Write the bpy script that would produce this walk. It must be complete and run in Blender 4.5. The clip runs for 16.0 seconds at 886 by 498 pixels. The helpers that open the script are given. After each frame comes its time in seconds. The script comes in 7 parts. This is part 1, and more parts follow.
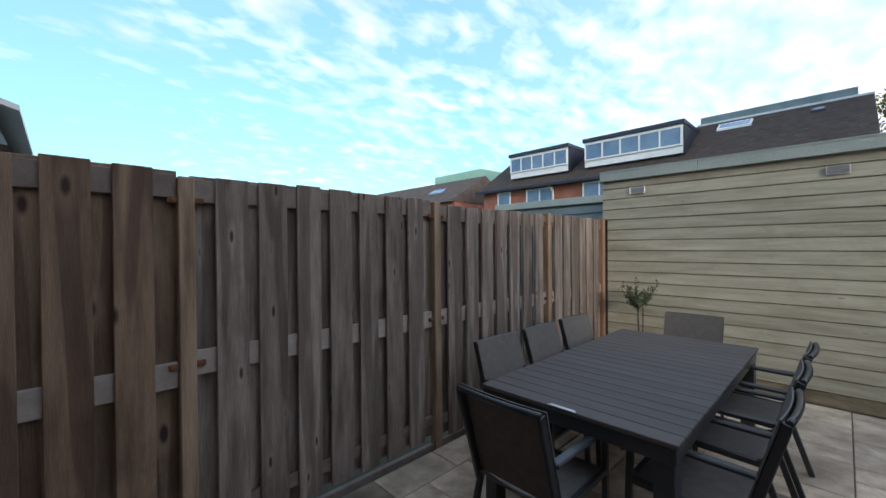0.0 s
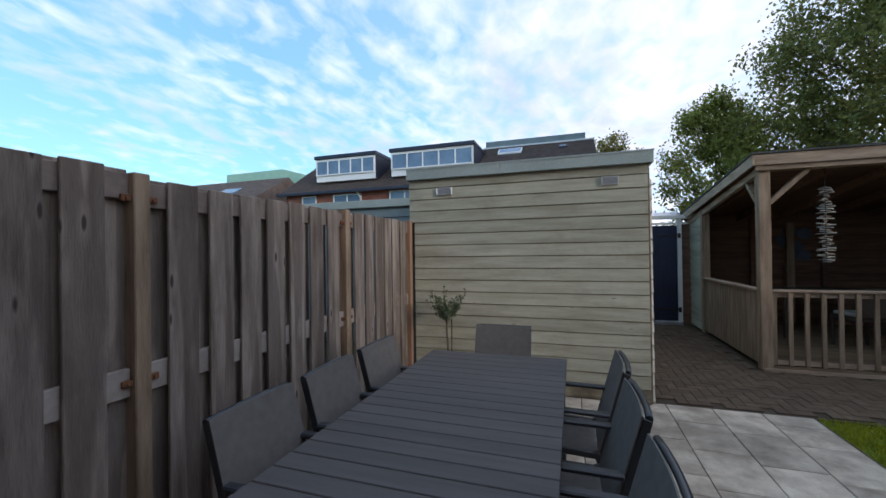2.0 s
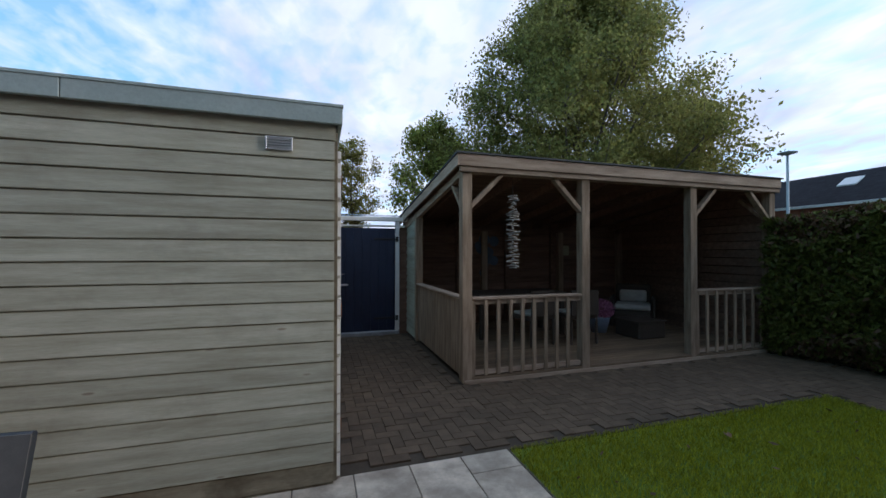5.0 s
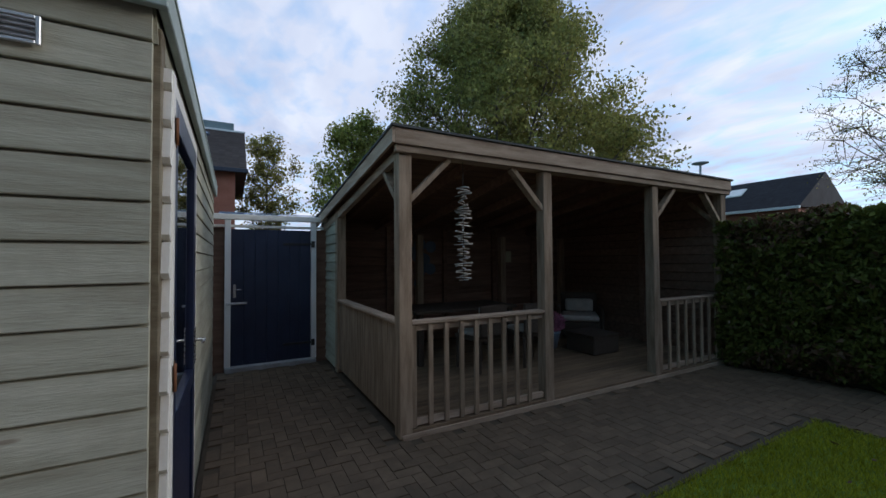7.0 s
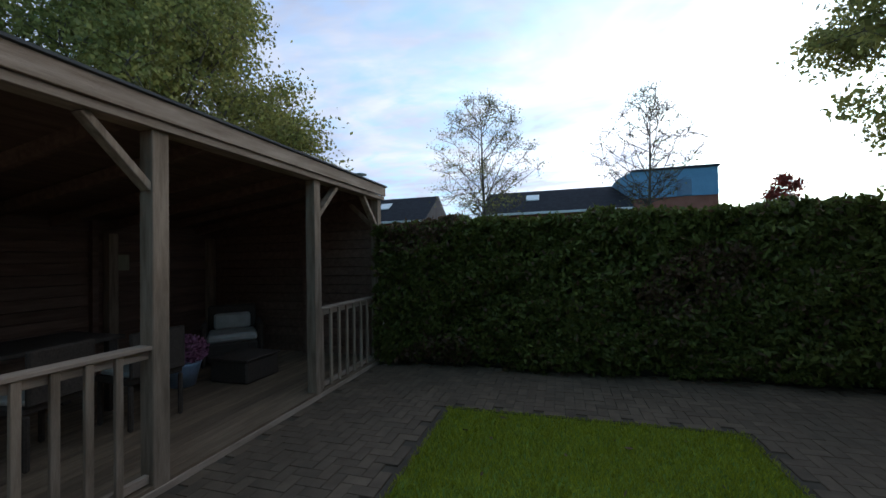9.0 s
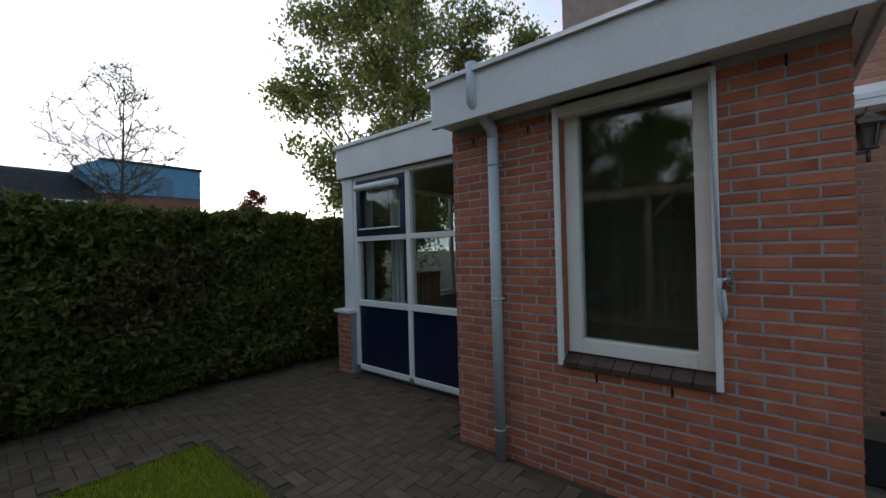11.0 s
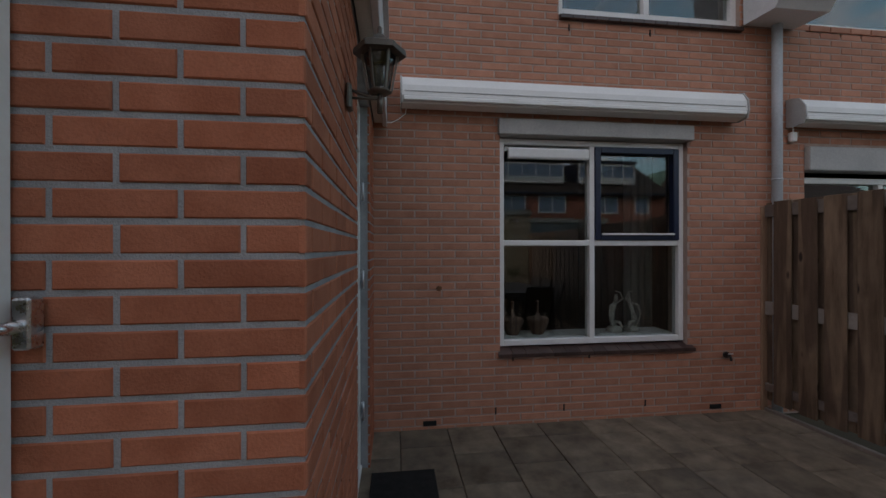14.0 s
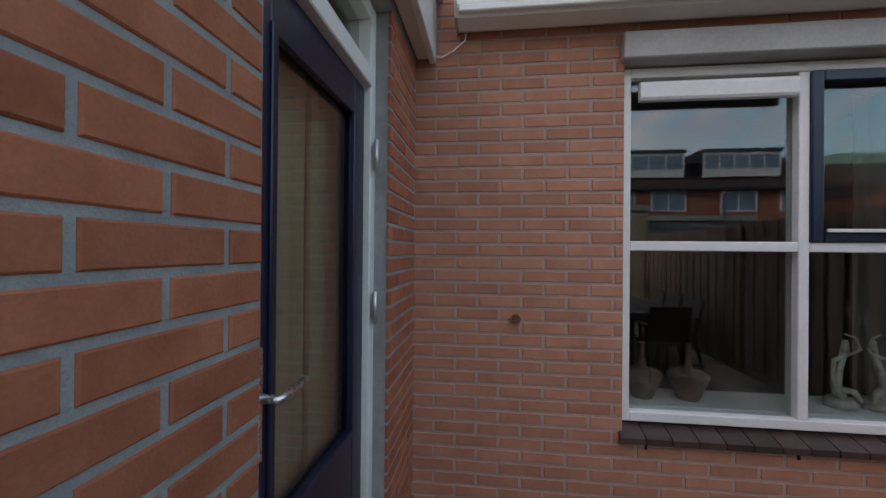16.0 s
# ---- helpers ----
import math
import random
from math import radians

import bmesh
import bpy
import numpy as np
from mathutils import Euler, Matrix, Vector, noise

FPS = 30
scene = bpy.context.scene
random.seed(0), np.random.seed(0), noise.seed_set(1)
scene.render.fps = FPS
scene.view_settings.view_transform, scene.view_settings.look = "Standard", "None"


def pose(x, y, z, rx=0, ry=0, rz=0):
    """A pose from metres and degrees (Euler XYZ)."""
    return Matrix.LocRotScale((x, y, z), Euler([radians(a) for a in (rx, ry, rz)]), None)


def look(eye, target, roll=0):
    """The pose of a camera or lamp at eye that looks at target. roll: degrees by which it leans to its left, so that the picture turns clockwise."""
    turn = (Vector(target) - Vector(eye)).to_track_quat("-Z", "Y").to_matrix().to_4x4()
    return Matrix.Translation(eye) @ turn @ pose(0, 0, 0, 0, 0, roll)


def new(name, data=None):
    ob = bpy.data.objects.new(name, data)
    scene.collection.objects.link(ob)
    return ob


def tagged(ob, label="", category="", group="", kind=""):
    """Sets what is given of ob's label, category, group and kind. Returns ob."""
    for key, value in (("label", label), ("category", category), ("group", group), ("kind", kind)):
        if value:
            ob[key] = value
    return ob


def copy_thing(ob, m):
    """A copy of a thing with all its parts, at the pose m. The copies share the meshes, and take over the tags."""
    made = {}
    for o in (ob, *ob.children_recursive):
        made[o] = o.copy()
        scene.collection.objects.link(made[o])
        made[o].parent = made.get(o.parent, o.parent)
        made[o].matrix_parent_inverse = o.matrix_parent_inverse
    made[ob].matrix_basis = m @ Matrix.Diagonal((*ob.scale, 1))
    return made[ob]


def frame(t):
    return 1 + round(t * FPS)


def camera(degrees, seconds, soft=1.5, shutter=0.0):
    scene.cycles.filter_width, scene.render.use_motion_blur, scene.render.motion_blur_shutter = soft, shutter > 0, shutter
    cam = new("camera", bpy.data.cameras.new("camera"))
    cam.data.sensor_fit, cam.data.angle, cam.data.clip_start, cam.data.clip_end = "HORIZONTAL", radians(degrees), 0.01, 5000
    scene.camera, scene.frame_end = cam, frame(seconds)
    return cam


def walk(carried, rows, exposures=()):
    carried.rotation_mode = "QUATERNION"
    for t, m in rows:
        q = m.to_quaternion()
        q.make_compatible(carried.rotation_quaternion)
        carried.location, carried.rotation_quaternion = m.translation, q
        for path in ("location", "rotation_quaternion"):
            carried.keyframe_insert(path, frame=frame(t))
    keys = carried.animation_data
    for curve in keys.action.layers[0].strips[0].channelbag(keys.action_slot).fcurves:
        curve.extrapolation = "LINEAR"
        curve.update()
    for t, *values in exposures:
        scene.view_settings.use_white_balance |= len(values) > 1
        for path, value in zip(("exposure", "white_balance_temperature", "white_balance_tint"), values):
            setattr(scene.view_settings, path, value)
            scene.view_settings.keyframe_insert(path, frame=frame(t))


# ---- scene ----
cam = camera(97.1, 16.0)
PATH = [
    (0, (2.149, 1.198, 1.53), (0.717, 2.594, 1.514), -0.5),
    (0.5, (2.085, 1.368, 1.522), (0.745, 2.853, 1.525), -0.6),
    (1, (1.887, 1.568, 1.52), (0.729, 3.199, 1.52), -0.5),
    (1.5, (1.742, 1.827, 1.538), (0.815, 3.599, 1.543), -0.6),
    (2, (1.753, 2.051, 1.511), (1.122, 3.949, 1.523), -0.8),
    (2.5, (1.805, 2.376, 1.508), (1.516, 4.355, 1.529), -0.4),
    (3, (1.907, 2.591, 1.492), (1.937, 4.59, 1.519), -0.4),
    (3.5, (2.048, 2.886, 1.487), (2.332, 4.866, 1.52), -0.4),
    (4, (2.155, 3.088, 1.502), (2.62, 5.033, 1.52), -0.1),
    (6.5, (2.608, 4.479, 1.503), (3.377, 6.324, 1.551), -0.4),
    (7, (2.685, 4.715, 1.524), (3.628, 6.478, 1.575), -0.4),
    (7.5, (2.832, 4.988, 1.53), (4.001, 6.61, 1.588), -0.3),
    (8, (3.007, 5.125, 1.538), (4.44, 6.519, 1.596), -0.5),
    (8.5, (3.269, 5.193, 1.519), (4.978, 6.23, 1.575), -1.1),
    (9, (3.59, 5.217, 1.527), (5.507, 5.784, 1.574), -1.2),
    (9.5, (3.786, 5.153, 1.507), (5.785, 5.165, 1.551), -1.5),
    (10, (3.927, 5.138, 1.543), (5.838, 4.546, 1.572), -1.6),
    (10.2, (3.939, 5.133, 1.554), (5.766, 4.318, 1.576), -1.6),
    (12.3, (3.616, 4.283, 1.491), (3.838, 2.295, 1.475), -0.8),
    (12.5, (3.59, 4.165, 1.485), (3.696, 2.168, 1.467), -0.6),
    (13, (3.568, 3.818, 1.499), (3.452, 1.822, 1.486), -0.5),
    (13.5, (3.481, 3.576, 1.474), (3.256, 1.589, 1.462), -0.2),
    (14, (3.386, 3.211, 1.483), (3.143, 1.226, 1.481), -0.1),
    (14.5, (3.326, 2.935, 1.472), (3.15, 0.943, 1.475), 0.0),
    (15, (3.272, 2.571, 1.488), (3.216, 0.572, 1.496), 0.1),
    (15.5, (3.19, 2.276, 1.463), (3.297, 0.279, 1.478), 0.3),
    (16, (3.163, 2.029, 1.499), (3.403, 0.043, 1.506), 0.5),
]
EXPOSURES = [(0.0, 0.92, 6900, 13), (1.5, 0.70, 6650, 14), (3.5, 0.50, 6300, 15), (5.0, 0.46, 6250, 14), (6.5, 0.38, 6300, 13), (7.0, 0.16, 6250, 13), (8.5, 0.22, 6150, 11), (10.0, 0.25, 6350, 11),
             (12.5, 0.42, 7950, 23), (14.5, 0.36, 8100, 23), (15.0, 0.50, 8000, 24), (16.0, 1.2, 8050, 25)]
walk(cam, [(t, look(e, g, r)) for t, e, g, r in PATH], EXPOSURES)

# ---- exposure, world and sun ----
world = bpy.data.worlds.new("sky")
scene.world = world
world.use_nodes = True
wn, wl = world.node_tree.nodes, world.node_tree.links
wn.clear()
SUN_ELEV, SUN_AZ = 14.0, 112.0      # azimuth clockwise from +y


def wnode(kind, **values):
    n = wn.new(kind)
    for key, v in values.items():
        n.inputs[key].default_value = v
    return n


w_out, w_bg = wn.new("ShaderNodeOutputWorld"), wn.new("ShaderNodeBackground")
w_sky = wn.new("ShaderNodeTexSky")
w_sky.sky_type = "NISHITA"
w_sky.sun_disc = False
w_sky.sun_elevation, w_sky.sun_rotation = radians(SUN_ELEV), radians(SUN_AZ)
w_tc = wn.new("ShaderNodeTexCoord")
w_sep = wn.new("ShaderNodeSeparateXYZ")
wl.new(w_tc.outputs["Generated"], w_sep.inputs[0])


def wmath(op, a, b=0.5, clamp=False):
    n = wn.new("ShaderNodeMath")
    n.operation, n.use_clamp = op, clamp
    for i, v in enumerate((a, b)):
        if isinstance(v, (int, float)):
            n.inputs[i].default_value = v
        else:
            wl.new(v, n.inputs[i])
    return n.outputs[0]


# clouds on a flat layer above the place: project the direction on it
zz = wmath("ADD", wmath("MAXIMUM", w_sep.outputs[2], 0.0), 0.14)
px, py = wmath("DIVIDE", w_sep.outputs[0], zz), wmath("DIVIDE", w_sep.outputs[1], zz)
w_comb = wn.new("ShaderNodeCombineXYZ")
wl.new(px, w_comb.inputs[0])
wl.new(py, w_comb.inputs[1])
w_map = wn.new("ShaderNodeMapping")
w_map.inputs["Rotation"].default_value = (0, 0, radians(25))
w_map.inputs["Scale"].default_value = (1.0, 0.62, 1.0)
wl.new(w_comb.outputs[0], w_map.inputs[0])
n1 = wnode("ShaderNodeTexNoise", Scale=0.55, Detail=3.0, Roughness=0.5, Distortion=0.3)
n2 = wnode("ShaderNodeTexNoise", Scale=9.0, Detail=4.0, Roughness=0.5, Distortion=0.25)
wl.new(w_comb.outputs[0], n1.inputs["Vector"])
wl.new(w_map.outputs[0], n2.inputs["Vector"])
# more cloud away from the clear corner over the houses to the north-west
sx = wmath("MINIMUM", wmath("MULTIPLY", w_sep.outputs[0], 0.85), 0.20)
sy = wmath("MULTIPLY", w_sep.outputs[1], 0.25)
cover = wmath("ADD", wmath("ADD", sx, sy), 0.52)
big = wmath("ADD", wmath("MULTIPLY", wmath("SUBTRACT", n1.outputs[0], 0.5), 2.0), cover)
fine = wmath("MULTIPLY", wmath("SUBTRACT", n2.outputs[0], 0.5), 2.2)
amount = wmath("ADD", big, fine, clamp=True)
w_mix = wn.new("ShaderNodeMix")
w_mix.data_type = "RGBA"
w_blue = wn.new("ShaderNodeMix")
w_blue.data_type, w_blue.blend_type = "RGBA", "MULTIPLY"
w_blue.inputs["Factor"].default_value = 1.0
w_blue.inputs["B"].default_value = (0.45, 0.7, 0.7, 1)
wl.new(w_sky.outputs[0], w_blue.inputs["A"])
# clear cyan over the fence side, pale haze towards the veranda and the sun
w_clear = wn.new("ShaderNodeMix")
w_clear.data_type = "RGBA"
w_clear.inputs["A"].default_value = (1.15, 2.35, 3.5, 1)
w_clear.inputs["B"].default_value = (2.7, 4.0, 6.4, 1)
wl.new(wmath("ADD", wmath("MULTIPLY", w_sep.outputs[0], 1.0), 0.62, clamp=True), w_clear.inputs["Factor"])
w_add = wn.new("ShaderNodeMix")
w_add.data_type, w_add.blend_type = "RGBA", "ADD"
w_add.inputs["Factor"].default_value = 1.0
wl.new(w_blue.outputs["Result"], w_add.inputs["A"])
wl.new(w_clear.outputs["Result"], w_add.inputs["B"])
wl.new(w_add.outputs["Result"], w_mix.inputs["A"])
# clouds: pale tops and blue grey undersides
n3 = wnode("ShaderNodeTexNoise", Scale=1.6, Detail=5.0, Roughness=0.55, Distortion=0.5)
wl.new(w_map.outputs[0], n3.inputs["Vector"])
w_cloud = wn.new("ShaderNodeMix")
w_cloud.data_type = "RGBA"
w_cloud.inputs["A"].default_value = (3.9, 4.6, 6.2, 1)
w_cloud.inputs["B"].default_value = (6.9, 7.4, 8.2, 1)
shade = wmath("ADD", wmath("MULTIPLY", wmath("SUBTRACT", n3.outputs[0], 0.5), 3.0), 0.55, clamp=True)
wl.new(shade, w_cloud.inputs["Factor"])
wl.new(w_cloud.outputs["Result"], w_mix.inputs["B"])
wl.new(amount, w_mix.inputs["Factor"])
# the veiled sun brightens the cloud round it
sunv = (math.sin(radians(SUN_AZ)) * math.cos(radians(SUN_ELEV)), math.cos(radians(SUN_AZ)) * math.cos(radians(SUN_ELEV)), math.sin(radians(SUN_ELEV)))
w_dot = wn.new("ShaderNodeVectorMath")
w_dot.operation = "DOT_PRODUCT"
wl.new(w_tc.outputs["Generated"], w_dot.inputs[0])
w_dot.inputs[1].default_value = sunv
glow = wmath("MULTIPLY", wmath("MULTIPLY", wmath("POWER", wmath("MAXIMUM", w_dot.outputs["Value"], 0.0), 12.0), 7.0), wmath("ADD", shade, 0.45))
w_glow = wn.new("ShaderNodeMix")
w_glow.data_type, w_glow.blend_type = "RGBA", "ADD"
w_glow.inputs["Factor"].default_value = 1.0
w_gc = wn.new("ShaderNodeCombineColor")
wl.new(glow, w_gc.inputs[0])
wl.new(wmath("MULTIPLY", glow, 0.98), w_gc.inputs[1])
wl.new(wmath("MULTIPLY", glow, 0.93), w_gc.inputs[2])
wl.new(w_mix.outputs["Result"], w_glow.inputs["A"])
wl.new(w_gc.outputs[0], w_glow.inputs["B"])
wl.new(w_glow.outputs["Result"], w_bg.inputs["Color"])
w_bg.inputs["Strength"].default_value = 0.11
wl.new(w_bg.outputs[0], w_out.inputs[0])

sun_data = bpy.data.lights.new("sun", "SUN")
sun_data.energy, sun_data.angle, sun_data.color = 0.8, radians(12), (1.0, 0.93, 0.84)
sun = new("sun", sun_data)
sun.matrix_world = look(Vector(sunv) * 40, (0, 0, 0))

# ---- materials ----


def surf(name, c1, c2, scale=3.0, rough=0.7, bump=0.15, bscale=60.0, metal=0.0, stretch=(1, 1, 1), vary=0.0,
         island=0.0, spots=None, knots=None, heart=None, coat=0.0):
    """A procedural surface: two tones in large patches, fine grain, optional stains, and a difference from piece to piece."""
    m = bpy.data.materials.new(name)
    m.use_nodes = True
    nt = m.node_tree
    N, L = nt.nodes, nt.links
    b = N["Principled BSDF"]
    geo = N.new("ShaderNodeNewGeometry")
    mp = N.new("ShaderNodeMapping")
    mp.inputs["Scale"].default_value = stretch
    L.new(geo.outputs["Position"], mp.inputs[0])

    def noise_tex(s, d=3.0, r=0.55, vec=mp):
        t = N.new("ShaderNodeTexNoise")
        t.inputs["Scale"].default_value, t.inputs["Detail"].default_value, t.inputs["Roughness"].default_value = s, d, r
        L.new(vec.outputs[0], t.inputs["Vector"])
        return t.outputs[0]

    def mix(f, a, bb, mode="MIX"):
        t = N.new("ShaderNodeMix")
        t.data_type, t.blend_type = "RGBA", mode
        for key, v in (("Factor", f), ("A", a), ("B", bb)):
            if hasattr(v, "is_output"):
                L.new(v, t.inputs[key])
            else:
                t.inputs[key].default_value = v if isinstance(v, float) else (*v, 1)
        return t.outputs["Result"]

    def ramp(v, lo, hi):
        t = N.new("ShaderNodeMapRange")
        t.inputs["From Min"].default_value, t.inputs["From Max"].default_value = lo, hi
        L.new(v, t.inputs["Value"])
        return t.outputs[0]

    off = mp
    if vary:
        info = N.new("ShaderNodeObjectInfo")
        src = info.outputs["Random"]
    if island:
        src = geo.outputs["Random Per Island"]
    if vary or island:
        add = N.new("ShaderNodeVectorMath")
        add.operation = "ADD"
        mul = N.new("ShaderNodeMath")
        mul.operation = "MULTIPLY"
        mul.inputs[1].default_value = 37.0
        L.new(src, mul.inputs[0])
        L.new(mp.outputs[0], add.inputs[0])
        L.new(mul.outputs[0], add.inputs[1])
        off = add
    col = mix(ramp(noise_tex(scale, 4.0, 0.6, off), 0.3, 0.7), c1, c2)
    grain = noise_tex(bscale, 3.0, 0.6, off)
    if heart:
        # darker heartwood running up the middle of a board in long tongues
        hv, colour, amount = heart
        hm = N.new("ShaderNodeMapping")
        hm.inputs["Scale"].default_value = hv
        L.new(off.outputs[0], hm.inputs[0])
        hf = N.new("ShaderNodeMath")
        hf.operation = "MULTIPLY"
        hf.inputs[1].default_value = amount
        L.new(ramp(noise_tex(1.0, 1.5, 0.4, hm), 0.50, 0.54), hf.inputs[0])
        col = mix(hf.outputs[0], col, colour)
    if knots:
        kv, colour, size = knots
        km = N.new("ShaderNodeMapping")
        km.inputs["Scale"].default_value = kv
        L.new(off.outputs[0], km.inputs[0])
        vo = N.new("ShaderNodeTexVoronoi")
        vo.inputs["Scale"].default_value = 1.0
        L.new(km.outputs[0], vo.inputs["Vector"])
        kf = ramp(vo.outputs["Distance"], size, size * 0.55)
        ring = ramp(vo.outputs["Distance"], size * 2.6, size)
        rf = N.new("ShaderNodeMath")
        rf.operation = "MULTIPLY"
        rf.inputs[1].default_value = 0.35
        L.new(ring, rf.inputs[0])
        col = mix(rf.outputs[0], col, tuple(min(x * 1.15, 1) for x in c2))
        col = mix(kf, col, colour)
    col = mix(0.35, col, mix(grain, (0.35, 0.35, 0.35), (1.0, 1.0, 1.0)), "OVERLAY") if bump else col
    if vary or island:
        k = vary or island
        v = ramp(src, 0.0, 1.0)
        t = N.new("ShaderNodeMapRange")
        t.inputs["To Min"].default_value, t.inputs["To Max"].default_value = 1 - k, 1 + k
        L.new(v, t.inputs["Value"])
        hsv = N.new("ShaderNodeHueSaturation")
        L.new(t.outputs[0], hsv.inputs["Value"])
        L.new(col, hsv.inputs["Color"])
        col = hsv.outputs[0]
    if spots:
        sc, lo, hi, amount, colour = spots
        plain = N.new("ShaderNodeMapping")
        L.new(geo.outputs["Position"], plain.inputs[0])
        f = ramp(noise_tex(sc, 5.0, 0.65, plain), lo, hi)
        f2 = N.new("ShaderNodeMath")
        f2.operation = "MULTIPLY"
        f2.inputs[1].default_value = amount
        L.new(f, f2.inputs[0])
        col = mix(f2.outputs[0], col, colour)
    L.new(col, b.inputs["Base Color"])
    r = N.new("ShaderNodeMapRange")
    r.inputs["To Min"].default_value, r.inputs["To Max"].default_value = max(rough - 0.1, 0.03), min(rough + 0.1, 1)
    L.new(grain, r.inputs["Value"])
    L.new(r.outputs[0], b.inputs["Roughness"])
    b.inputs["Metallic"].default_value = metal
    if coat:
        b.inputs["Coat Weight"].default_value = coat
    if rough > 0.6:
        b.inputs["Specular IOR Level"].default_value = 0.3
    if bump:
        bp = N.new("ShaderNodeBump")
        bp.inputs["Strength"].default_value, bp.inputs["Distance"].default_value = bump, 0.01
        L.new(grain, bp.inputs["Height"])
        L.new(bp.outputs[0], b.inputs["Normal"])
    return m


def glass_mat(name, tint, rough=0.02, clear=0.75):
    m = bpy.data.materials.new(name)
    m.use_nodes = True
    N, L = m.node_tree.nodes, m.node_tree.links
    N.clear()
    out, tr, gl, mx, fr = (N.new(k) for k in ("ShaderNodeOutputMaterial", "ShaderNodeBsdfTransparent", "ShaderNodeBsdfGlossy",
                                             "ShaderNodeMixShader", "ShaderNodeLayerWeight"))
    tr.inputs[0].default_value = (*tint, 1)
    gl.inputs["Roughness"].default_value = rough
    gl.inputs["Color"].default_value = (1, 1, 1, 1)
    fr.inputs["Blend"].default_value = 0.5
    pw, add = N.new("ShaderNodeMath"), N.new("ShaderNodeMath")
    pw.operation, pw.inputs[1].default_value = "POWER", 4.0
    L.new(fr.outputs["Facing"], pw.inputs[0])
    add.operation, add.inputs[1].default_value, add.inputs[2].default_value = "MULTIPLY_ADD", 0.8, 0.085
    L.new(pw.outputs[0], add.inputs[0])
    L.new(add.outputs[0], mx.inputs[0])
    L.new(tr.outputs[0], mx.inputs[1])
    L.new(gl.outputs[0], mx.inputs[2])
    L.new(mx.outputs[0], out.inputs[0])
    return m


